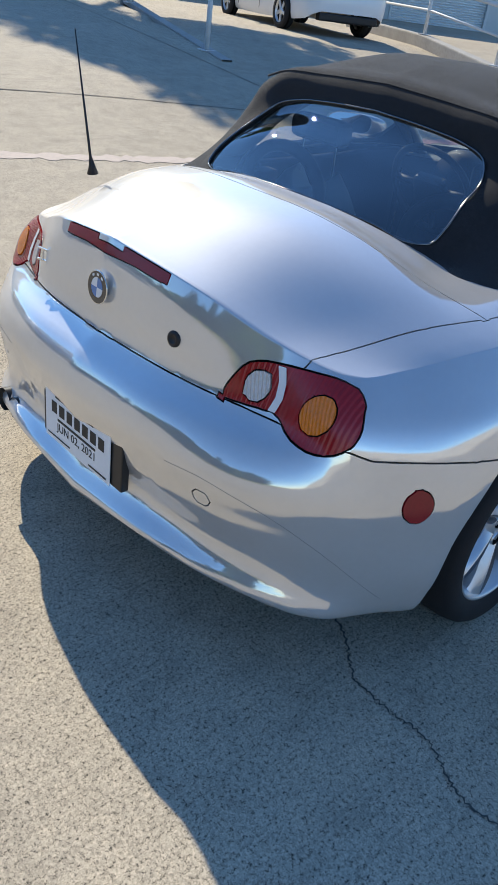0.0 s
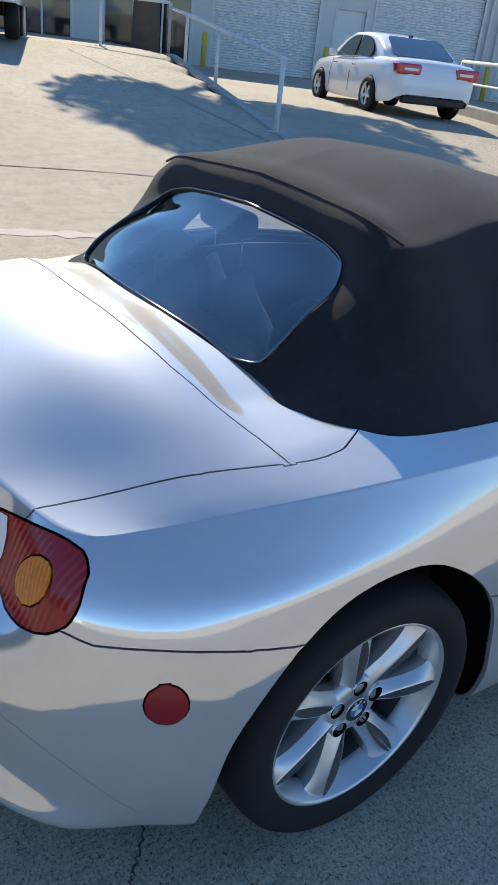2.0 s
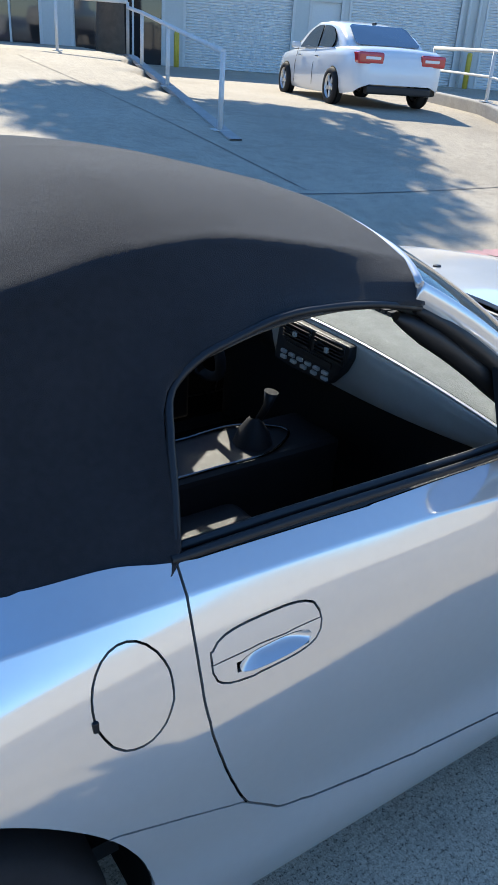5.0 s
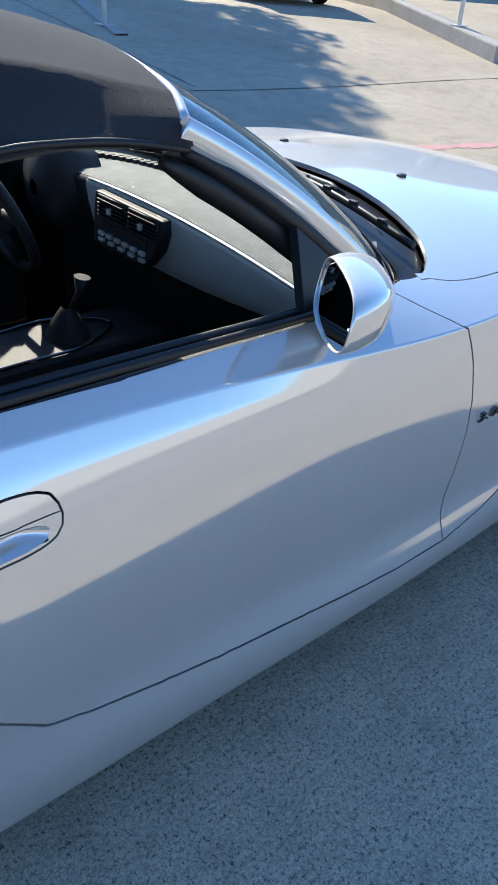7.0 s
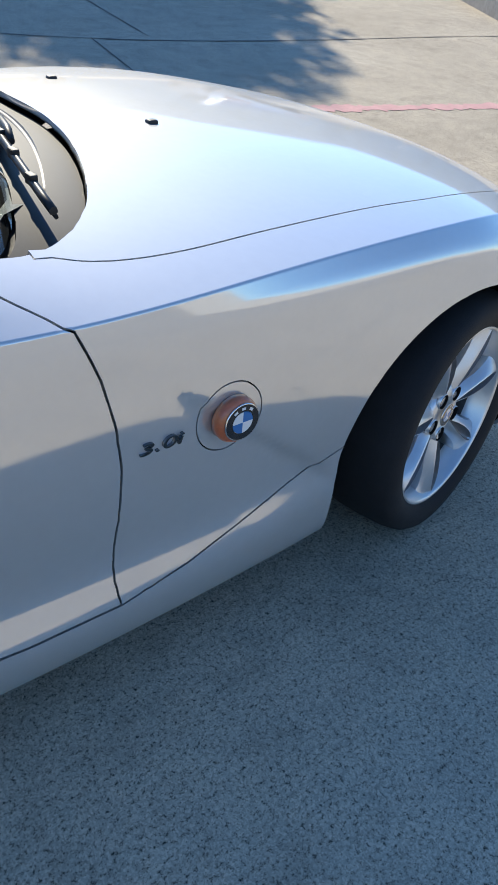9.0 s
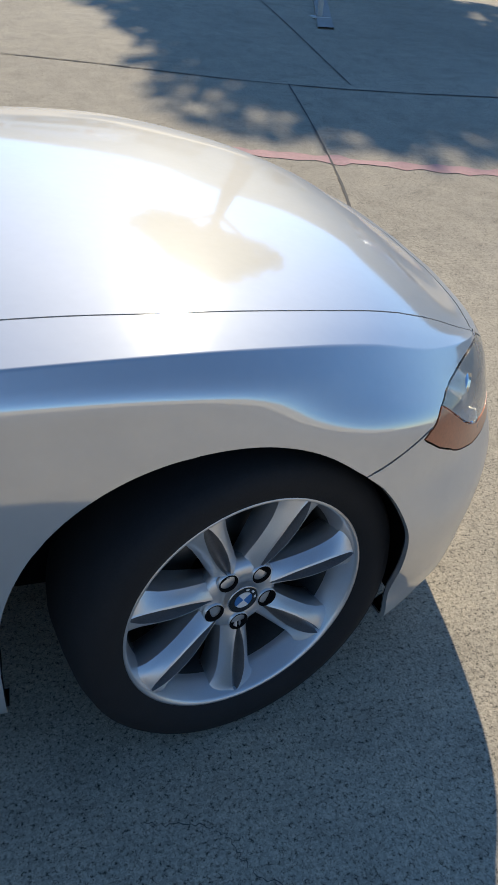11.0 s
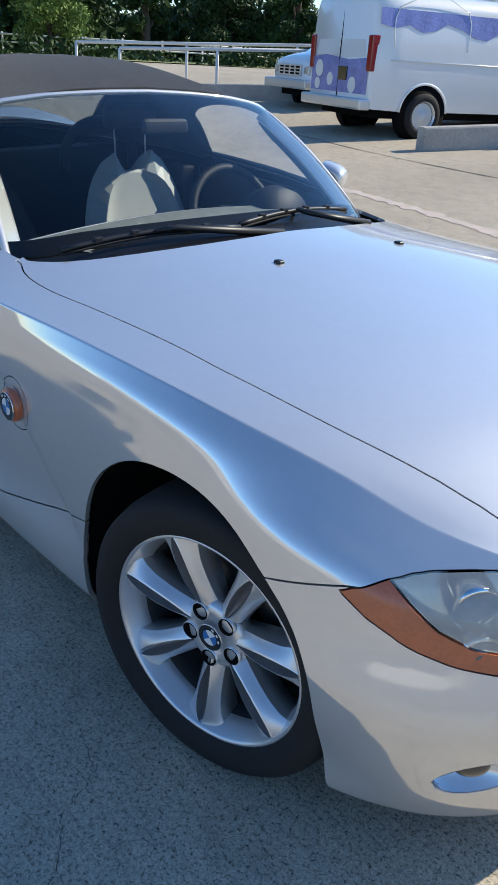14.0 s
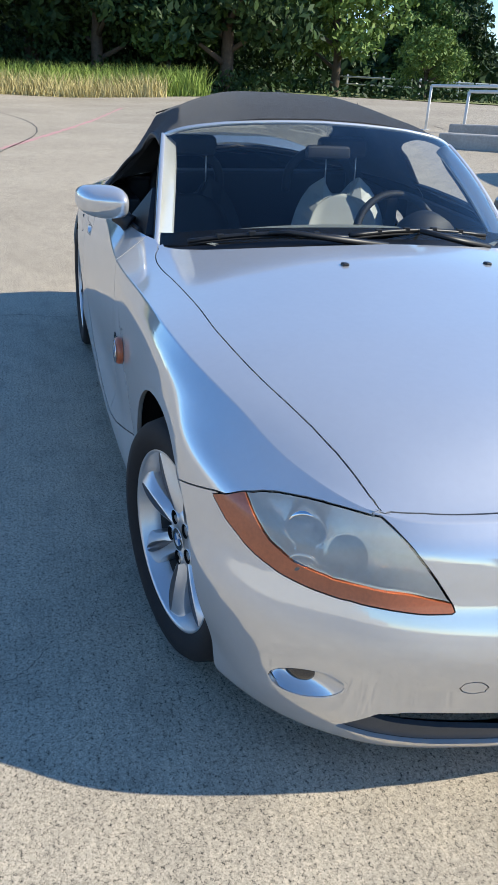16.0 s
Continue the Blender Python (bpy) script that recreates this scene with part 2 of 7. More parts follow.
# ---------------------------------------------------------------- roadster body
# Each row: x, half width, z from the lower lip up to the shoulder line, station by station from the tail's middle to the nose's middle.
STATIONS = [
    [(-0.815, 0, 0.236), (-0.775, 0, 0.301), (-0.8, 0, 0.421), (-0.825, 0, 0.541), (-0.8, 0, 0.621), (-0.745, 0, 0.671), (-0.735, 0, 0.771), (-0.722, 0, 0.871), (-0.71, 0, 0.906)],
    [(-0.8, 0.3, 0.26), (-0.755, 0.3, 0.315), (-0.78, 0.3, 0.425), (-0.8, 0.3, 0.545), (-0.775, 0.3, 0.615), (-0.713, 0.29, 0.665), (-0.7, 0.3, 0.745), (-0.685, 0.3, 0.825), (-0.67, 0.3, 0.865)],
    [(-0.745, 0.52, 0.248), (-0.715, 0.53, 0.308), (-0.725, 0.54, 0.428), (-0.735, 0.54, 0.538), (-0.7, 0.525, 0.608), (-0.655, 0.5, 0.652), (-0.637, 0.49, 0.702), (-0.62, 0.48, 0.762), (-0.607, 0.475, 0.807)],
    [(-0.598, 0.730, 0.213), (-0.579, 0.740, 0.274), (-0.575, 0.745, 0.431), (-0.58, 0.735, 0.54), (-0.585, 0.715, 0.6), (-0.583, 0.705, 0.64), (-0.572, 0.690, 0.69), (-0.548, 0.668, 0.735), (-0.515, 0.640, 0.776)],
    [(-0.47, 0.79, 0.207), (-0.465, 0.816, 0.282), (-0.455, 0.816, 0.432), (-0.45, 0.809, 0.542), (-0.445, 0.801, 0.597), (-0.44, 0.793, 0.637), (-0.435, 0.770, 0.686), (-0.43, 0.724, 0.736), (-0.42, 0.674, 0.783)],
    [(-0.4, 0.825, 0.203), (-0.38, 0.858, 0.283), (-0.36, 0.860, 0.433), (-0.34, 0.856, 0.543), (-0.32, 0.850, 0.594), (-0.31, 0.841, 0.634), (-0.3, 0.823, 0.688), (-0.29, 0.776, 0.747), (-0.28, 0.722, 0.806)],
    [(0, 0.844, 0.186), (0, 0.876, 0.286), (0, 0.882, 0.436), (0, 0.885, 0.546), (0, 0.884, 0.596), (0, 0.876, 0.646), (0, 0.861, 0.711), (0, 0.830, 0.777), (0, 0.792, 0.838)],
    [(0.42, 0.832, 0.144), (0.42, 0.874, 0.252), (0.42, 0.873, 0.39), (0.42, 0.878, 0.51), (0.42, 0.876, 0.6), (0.42, 0.864, 0.67), (0.42, 0.848, 0.731), (0.42, 0.828, 0.783), (0.42, 0.804, 0.836)],
    [(0.95, 0.834, 0.142), (0.95, 0.885, 0.271), (0.95, 0.864, 0.381), (0.95, 0.866, 0.491), (0.95, 0.866, 0.591), (0.95, 0.859, 0.661), (0.95, 0.848, 0.726), (0.95, 0.834, 0.776), (0.95, 0.814, 0.821)],
    [(1.54, 0.838, 0.132), (1.54, 0.883, 0.236), (1.54, 0.858, 0.341), (1.54, 0.860, 0.461), (1.54, 0.862, 0.561), (1.54, 0.860, 0.641), (1.54, 0.855, 0.701), (1.54, 0.851, 0.746), (1.54, 0.845, 0.788)],
    [(2, 0.833, 0.145), (2, 0.870, 0.261), (2, 0.858, 0.361), (2, 0.860, 0.461), (2, 0.861, 0.561), (2, 0.858, 0.641), (2, 0.853, 0.701), (2, 0.846, 0.751), (2, 0.825, 0.799)],
    [(2.495, 0.8, 0.141), (2.495, 0.82, 0.261), (2.495, 0.84, 0.371), (2.495, 0.854, 0.461), (2.495, 0.859, 0.561), (2.495, 0.857, 0.641), (2.495, 0.849, 0.701), (2.495, 0.836, 0.751), (2.495, 0.797, 0.794)],
    [(2.82, 0.775, 0.151), (2.82, 0.79, 0.241), (2.81, 0.820, 0.351), (2.79, 0.835, 0.451), (2.75, 0.839, 0.541), (2.735, 0.834, 0.591), (2.725, 0.822, 0.651), (2.715, 0.781, 0.704), (2.71, 0.734, 0.754)],
    [(2.92, 0.7, 0.132), (2.940, 0.732, 0.205), (2.946, 0.751, 0.331), (2.94, 0.756, 0.441), (2.925, 0.755, 0.521), (2.91, 0.752, 0.571), (2.9, 0.742, 0.606), (2.893, 0.706, 0.650), (2.885, 0.660, 0.697)],
    [(3.05, 0.54, 0.122), (3.075, 0.555, 0.178), (3.095, 0.565, 0.321), (3.102, 0.572, 0.421), (3.1, 0.573, 0.491), (3.088, 0.57, 0.551), (3.073, 0.565, 0.591), (3.057, 0.56, 0.631), (3.037, 0.545, 0.665)],
    [(3.12, 0.28, 0.115), (3.155, 0.285, 0.175), (3.18, 0.29, 0.311), (3.19, 0.29, 0.411), (3.185, 0.29, 0.491), (3.17, 0.29, 0.546), (3.155, 0.285, 0.591), (3.135, 0.28, 0.631), (3.105, 0.28, 0.664)],
    [(3.14, 0, 0.115), (3.18, 0, 0.175), (3.21, 0, 0.311), (3.22, 0, 0.411), (3.215, 0, 0.491), (3.2, 0, 0.546), (3.18, 0, 0.591), (3.157, 0, 0.631), (3.122, 0, 0.664)],
]
REAR_CORNER, FRONT_CORNER = 3, 14
N_END, N_SIDE, N_UP = 40, 280, 52
# height of the middle of the car and the roundness of its cross-section, by x of the shoulder line
MIDDLE = [(-0.55, 0.907, 1.5), (-0.4, 0.937, 1.5), (-0.26, 0.977, 1.5), (0, 0.992, 1.2), (0.2, 1.02, 1.8), (0.42, 1.05, 4.5), (0.95, 1.061, 4.2), (1.4, 0.956, 3), (1.6, 0.916, 2.4),
          (1.8, 0.903, 2.1), (2.05, 0.89, 2), (2.5, 0.841, 2.3), (2.75, 0.797, 2.8), (2.9, 0.752, 3.0), (3.04, 0.664, 2)]


def body_half():
    """The right half of the body's skin as a bmesh; the shoulder line joins the flanks to the top."""
    st = np.array(STATIONS)
    under = st[:, :1] * [1, .93, 1] - [0, 0, .02]
    under[:3, 0, 0] += 0.08
    under[-3:, 0, 0] -= 0.08
    st = np.concatenate([under, st], axis=1)
    st[:, :, 1] *= -1
    shoulder = st[:, -1]
    at = []
    for lo, hi, n in ((0, REAR_CORNER, N_END), (REAR_CORNER, FRONT_CORNER, N_SIDE), (FRONT_CORNER, len(st) - 1, N_END)):
        # the whole line's own positions between the two corners, spaced evenly
        t = np.linspace(lo, hi, (hi - lo) * 30 + 1)
        p = spline(shoulder, at=t)
        s = np.concatenate([[0], np.cumsum(np.linalg.norm(np.diff(p, axis=0), axis=1))])
        share = np.linspace(0, 1, n + 1)
        if n == N_END:
            if lo == 0:
                share[-2] = 1 - (1 - share[-2]) * .25
            else:
                share[1] *= .25
        seg = np.interp(share * s[-1], s, t)
        at.extend(seg if not at else seg[1:])
    rows = np.array([spline(st[:, j], at=at) for j in range(st.shape[1])])      # row, station, xyz
    # even out the flanks lengthwise, so that their reflections run clean
    along = rows[-1, :, 0]
    fair = np.clip((along + .30) / .25, 0, 1) * np.clip((2.62 - along) / .25, 0, 1)
    kernel = np.exp(-.5 * (np.arange(-24, 25) / 10.0) ** 2)
    kernel /= kernel.sum()
    for r in range(1, rows.shape[0]):
        for c in (1, 2):
            soft_line = np.convolve(np.pad(rows[r, :, c], 24, mode="edge"), kernel, "valid")
            rows[r, :, c] += (soft_line - rows[r, :, c]) * fair
    side = np.empty((len(at), N_UP + 1, 3))
    for i in range(len(at)):
        col = rows[:, i]
        pos = even(col, N_UP + 1, 8)
        pos[-2] = pos[-1] - (pos[-1] - pos[-2]) * .30
        side[i] = spline(col, at=pos)
    verts, faces, labs = [], [], []
    idx = {}

    def vert(p):
        key = (round(p[0], 4), round(p[1], 4), round(p[2], 4))
        if key not in idx:
            idx[key] = len(verts)
            verts.append((p[0], min(p[1], 0), p[2]))
        return idx[key]

    for i in range(len(at) - 1):
        for j in range(N_UP):
            q = [vert(side[i][j]), vert(side[i + 1][j]), vert(side[i + 1][j + 1]), vert(side[i][j + 1])]
            if len(set(q)) == 4:
                faces.append(q)
                labs.append(1)
    top_line = side[:, -1]
    rear, flank, front = top_line[:N_END + 1], top_line[N_END:N_END + N_SIDE + 1], top_line[N_END + N_SIDE:][::-1]
    mid = np.array(MIDDLE)
    p = (flank[:, 0] - flank[0, 0]) / (flank[-1, 0] - flank[0, 0])
    cx = rear[0, 0] + (front[0, 0] - rear[0, 0]) * p
    q = np.linspace(0, 1, N_END + 1)
    q[-2] = 1 - (1 - q[-2]) * .25
    zc = np.interp(flank[:, 0], mid[:, 0], mid[:, 1])
    mm = np.interp(flank[:, 0], mid[:, 0], mid[:, 2])
    k = np.ones(9) / 9
    mm = np.convolve(np.pad(mm, 4, mode="edge"), k, "valid")
    mm = np.convolve(np.pad(mm, 4, mode="edge"), k, "valid")
    zc = np.convolve(np.pad(zc, 4, mode="edge"), k, "valid")
    zc = np.convolve(np.pad(zc, 4, mode="edge"), k, "valid")
    grid = np.empty((len(p), len(q), 3))
    yq_r, yq_f = rear[:, 1] / rear[-1, 1], front[:, 1] / front[-1, 1]
    for i in range(len(p)):
        yq = (1 - p[i]) * yq_r + p[i] * yq_f
        lin = (1 - q) * cx[i] + q * flank[i, 0]
        er = rear[:, 0] - ((1 - q) * rear[0, 0] + q * rear[-1, 0])
        ef = front[:, 0] - ((1 - q) * front[0, 0] + q * front[-1, 0])
        x = lin + (1 - p[i]) * er + p[i] * ef
        y = flank[i, 1] * yq
        z = flank[i, 2] + (zc[i] - flank[i, 2]) * (1 - yq ** (mm[i] + 1.9 * min(1, max(0, (.1 - flank[i, 0]) / .2)) * (1 - yq)))
        grid[i] = np.stack([x, y, z], -1)
    for j in range(len(q)):
        dr, df = rear[j, 2] - grid[0, j, 2], front[j, 2] - grid[-1, j, 2]
        a = np.clip(1 - (grid[:, j, 0] - grid[0, j, 0]) / 0.34, 0, 1)
        b = np.clip(1 - (grid[-1, j, 0] - grid[:, j, 0]) / 0.30, 0, 1)
        grid[:, j, 2] += dr * a * a * (3 - 2 * a) + df * b * b * (3 - 2 * b)
    grid[0], grid[-1], grid[:, -1] = rear, front, flank
    for i in range(len(p) - 1):
        for j in range(len(q) - 1):
            f = [vert(grid[i][j + 1]), vert(grid[i + 1][j + 1]), vert(grid[i + 1][j]), vert(grid[i][j])]
            if len(set(f)) == 4:
                faces.append(f)
                labs.append(2)
    bm = bmesh.new()
    lab = bm.faces.layers.int.new("lab")
    vs = [bm.verts.new(v) for v in verts]
    for f, l in zip(faces, labs):
        try:
            bm.faces.new([vs[k] for k in f])[lab] = l
        except ValueError:
            pass
    return bm


FRONT_ARCH = [(2.105, -0.05), (2.1, 0.141), (2.1, 0.291), (2.108, 0.381), (2.13, 0.451), (2.165, 0.516), (2.225, 0.581), (2.31, 0.633), (2.41, 0.659), (2.51, 0.659), (2.6, 0.633),
              (2.68, 0.581), (2.745, 0.521), (2.788, 0.441), (2.805, 0.341), (2.812, 0.241), (2.825, 0.141), (2.83, -0.05)]
REAR_ARCH = [(-0.4, -0.05), (-0.392, 0.133), (-0.378, 0.283), (-0.345, 0.413), (-0.29, 0.514), (-0.215, 0.597), (-0.12, 0.657), (-0.02, 0.681), (0.08, 0.677), (0.17, 0.638), (0.245, 0.581),
             (0.305, 0.509), (0.348, 0.42), (0.368, 0.31), (0.38, 0.19), (0.39, -0.05)]
SILL_LINE = [(0.2, 0.548), (0.3, 0.534), (0.4, 0.495), (0.52, 0.446), (0.6, 0.376), (0.674, 0.355), (0.793, 0.334), (0.927, 0.316), (1.077, 0.301), (1.25, 0.281), (1.41, 0.266), (1.578, 0.263),
             (1.72, 0.286), (1.889, 0.331), (2.051, 0.376), (2.2, 0.411)]
DOOR = [(0.452, 1.2), (0.445, 0.871), (0.443, 0.79), (0.443, 0.74), (0.445, 0.691), (0.454, 0.631), (0.478, 0.551), (0.512, 0.468), (0.532, 0.432), (0.555, 0.404), (0.585, 0.381), (0.62, 0.366), (0.674, 0.355), (0.793, 0.334), (0.927, 0.316),
        (1.077, 0.301), (1.25, 0.281), (1.41, 0.266), (1.578, 0.261), (1.573, 0.311), (1.579, 0.381), (1.590, 0.461), (1.594, 0.541), (1.586, 0.621), (1.566, 0.711), (1.536, 0.786), (1.46, 0.826),
        (1.4, 0.861), (1.37, 1.2)]
BUMPER_LINE = [(-0.95, 0.681), (-0.745, 0.676), (-0.713, 0.668), (-0.655, 0.657), (-0.583, 0.646), (-0.556, 0.635), (-0.47, 0.628), (-0.37, 0.619), (-0.266, 0.607), (-0.205, 0.599), (-0.15, 0.585)]
TAIL = [(-.394, .664), (-.412, .716), (-.435, .754), (-.462, .765), (-.500, .769), (-.560, .772), (-.618, .769), (-.647, .760), (-.668, .745), (-.687, .718), (-.701, .684), (-.697, .653), (-.673, .632), (-.645, .625), (-.607, .628),
        (-.562, .645), (-.536, .663), (-.519, .670), (-.499, .667), (-.45, .665)]
HEAD = [(-0.802, 0.605), (-0.757, 0.632), (-0.7, 0.651), (-0.65, 0.659), (-0.6, 0.662), (-0.540, 0.661), (-0.502, 0.624), (-0.463, 0.572), (-0.423, 0.508), (-0.482, 0.504), (-0.553, 0.506), (-0.622, 0.507), (-0.67, 0.510), (-0.71, 0.516), (-0.752, 0.534), (-0.785, 0.569)]
BONNET = [(1.545, -.697), (1.62, -.725), (1.70, -.735), (1.75, -.736), (1.95, -.724), (2.22, -.711), (2.40, -.705), (2.54, -.689), (2.655, -.665), (2.75, -.635), (2.82, -.609), (2.89, -.582), (2.95, -.562), (3.02, -.5435), (3.0335, -.540), (3.036, -.530), (3.066, -.42), (3.088, -.25), (3.098, -.1), (3.10, .1),
          (1.828, .1), (1.820, -.18), (1.802, -.30), (1.775, -.40), (1.737, -.50), (1.69, -.585), (1.635, -.645), (1.588, -.68)]
COCKPIT = [(-.15, .1), (-.148, -.06), (-.122, -.23), (-.075, -.424), (-.035, -.59), (.02, -.650), (.085, -.698), (.17, -.724), (.265, -.742), (.37, -.757), (.42, -.768), (.60, -.775), (.95, -.776), (1.20, -.762), (1.42, -.722), (1.51, -.688), (1.60, -.52),
           (1.66, -.25), (1.68, .1)]
COWL = [(1.40, .1), (1.40, -.60), (1.47, -.70), (1.50, -.702), (1.545, -.697), (1.588, -.68), (1.635, -.645), (1.69, -.585), (1.737, -.50), (1.775, -.40), (1.802, -.30), (1.820, -.18), (1.828, .1)]
LID = [(-.9, .1), (-.9, -.546), (-.575, -.547), (-.52, -.561), (-.465, -.578), (-.41, -.597), (-.357, -.616), (-.30, -.636), (-.24, -.656), (-.152, -.682), (-.163, -.637), (-.18, -.586), (-.206, -.52), (-.231, -.451), (-.248, -.40), (-.266, -.296), (-.272, -.2), (-.276, -.1), (-.281, .1)]
LID_REAR = [(0.1, 0.672), (0, 0.671), (-0.29, 0.665), (-0.392, 0.660), (-0.45, 0.70), (-0.50, 0.745), (-0.543, 0.768), (-0.549, 0.79), (-0.6, 1.1), (0.1, 1.1)]
DECK = [(-.285, .1), (-.276, -.1), (-.272, -.2), (-.266, -.296), (-.248, -.40), (-.231, -.451), (-.206, -.52), (-.18, -.586), (-.163, -.637), (-.151, -.683), (-.11, -.690), (-.076, -.693), (-.03, -.690), (.03, -.66), (.1, -.5), (.1, .1)]
NOSE_LINE = [(2.55, 0.491), (2.62, 0.546), (2.69, 0.579), (2.75, 0.595), (2.81, 0.613), (2.9, 0.630), (2.96, 0.625), (3.033, 0.620), (3.036, 0.891), (3.5, 0.891), (3.5, -0.1), (2.55, -0.1)]


def ellipse(cx, cy, a, b, turn=0.0, n=28, power=2.0):
    out = []
    for k in range(n):
        q = 2 * math.pi * k / n
        c, s = math.cos(q), math.sin(q)
        u, v = a * math.copysign(abs(c) ** (2 / power), c), b * math.copysign(abs(s) ** (2 / power), s)
        out.append((cx + u * math.cos(turn) - v * math.sin(turn), cy + u * math.sin(turn) + v * math.cos(turn)))
    return out


FUEL = ellipse(.343, .738, .058, .072, 0.10)
HANDLE = ellipse(.562, .735, .098, .040, 0.02, 32, 3.2)
HANDLE_CUP = ellipse(.574, .7165, .066, .0155, 0.02, 32, 2.6)
TURN_RING = ellipse(1.803, .568, .067, .067)
AMBER_ROUND = ellipse(-.613, .697, .036, .041)
CLEAR_ROUND = ellipse(-.468, .711, .0275, .035)
MARKER = ellipse(-.452, .523, .034, .041)
HEAD_AMBER = [(-.83, .62), (-.81, .55), (-.752, .49), (-.70, .46), (-.60, .455), (-.40, .47), (-.40, .522), (-.44, .527), (-.507, .537), (-.572, .538), (-.634, .540), (-.69, .549), (-.728, .575), (-.743, .61), (-.755, .66), (-.80, .66)]
LOW_GRILLE = [(.1, .270), (-.30, .268), (-.42, .266), (-.47, .262), (-.524, .247), (-.558, .213), (-.590, .178), (-.52, .166), (-.40, .154), (.1, .148)]
LOW_SLIT = [(.1, .30), (-.8, .30), (-.8, .242), (-.545, .228), (-.49, .214), (-.40, .207), (-.28, .200), (.1, .198)]
FOG_DISH = ellipse(-.652, .292, .064, .036, .35, 40)
HIGH_BRAKE = [(.1, .893), (-.10, .888), (-.19, .872), (-.206, .862), (-.19, .855), (-.10, .864), (.1, .868)]


def carved_half():
    bm = body_half()
    flank = lambda c: c.y < -0.45
    carve(bm, "xz", curve_poly(FRONT_ARCH), lambda c: c.y < -.5 and 1.9 < c.x < 3.0 and c.z < .75, 3, {1})
    carve(bm, "xz", curve_poly(REAR_ARCH), lambda c: c.y < -.5 and -.6 < c.x < .6 and c.z < .76, 3, {1})
    carve(bm, "yz", curve_poly(TAIL + TAIL[:1]), lambda c: c.x < -.44 and c.z > .5, 7, {1})
    carve(bm, "yz", HEAD, lambda c: c.x > 2.7 and c.z > .4, 8, {1})
    carve(bm, "xz", [*BUMPER_LINE, (-.15, -.2), (-.95, -.2)], lambda c: c.x < -.1, 6, {1})
    carve(bm, "yz", LID_REAR, lambda c: c.x < -.5 and c.z > .6, 11, {1})
    carve(bm, "xz", NOSE_LINE, lambda c: c.x > 2.5, 13, {1})
    carve(bm, "xz", [*SILL_LINE, (2.2, -.1), (.2, -.1)], lambda c: flank(c) and .1 < c.x < 2.3 and c.z < .7, 5, {1})
    carve(bm, "xz", DOOR, lambda c: flank(c) and .3 < c.x < 1.7, 4, {1, 2})
    carve(bm, "xz", FUEL, lambda c: flank(c) and .1 < c.x < .5, 14, {1, 2})
    carve(bm, "xz", HANDLE, lambda c: flank(c) and .4 < c.x < .8, 15, {4})
    carve(bm, "xz", [(.40, .733), (.75, .739), (.75, .60), (.40, .60)], lambda c: flank(c) and .4 < c.x < .8, 29, {15})
    carve(bm, "xz", HANDLE_CUP, lambda c: flank(c) and .4 < c.x < .8, 3, {29})
    carve(bm, "xz", TURN_RING, lambda c: flank(c) and 1.6 < c.x < 2.0, 18, {1})
    carve(bm, "xy", curve_poly(COCKPIT), lambda c: -.3 < c.x < 1.8 and c.z > .75, 3, {2, 4})
    carve(bm, "xy", LID, lambda c: c.x < 0, 11, {2})
    carve(bm, "xy", DECK, lambda c: c.x < .2, 12, {2})
    carve(bm, "xy", curve_poly(BONNET), lambda c: c.x > 1.4, 9, {2})
    carve(bm, "xy", curve_poly(COWL), lambda c: 1.3 < c.x < 2.0, 10, {2})
    carve(bm, "yz", AMBER_ROUND, lambda c: c.x < -.4, 19, {7})
    carve(bm, "yz", CLEAR_ROUND, lambda c: c.x < -.4, 20, {7})
    carve(bm, "xz", MARKER, lambda c: flank(c) and c.x < -.3, 22, {6})
    carve(bm, "yz", HEAD_AMBER, lambda c: c.x > 2.6, 23, {8})
    carve(bm, "yz", LOW_GRILLE, lambda c: c.x > 2.8 and c.z < .4, 24, {13})
    carve(bm, "yz", LOW_SLIT, lambda c: c.x > 2.8 and c.z < .4, 30, {24})
    carve(bm, "yz", FOG_DISH, lambda c: c.x > 2.8 and c.z < .5, 25, {13})
    carve(bm, "yz", ellipse(-.368, .348, .026, .017), lambda c: c.x > 3, 26, {13})
    carve(bm, "yz", ellipse(-.452, .452, .024, .021), lambda c: c.x < -.5, 27, {6})
    carve(bm, "yz", HIGH_BRAKE, lambda c: c.x < -.5, 28, {11})
    lab = bm.faces.layers.int["lab"]
    for f in bm.faces:
        c = f.calc_center_median()
        if f[lab] in (1, 2):
            f[lab] = 13 if c.x > 3.03 else (16 if c.x > 1.2 else 17)
    bm.verts.index_update()
    return np.array([v.co[:] for v in bm.verts]), [([v.index for v in f.verts], f[lab]) for f in bm.faces]


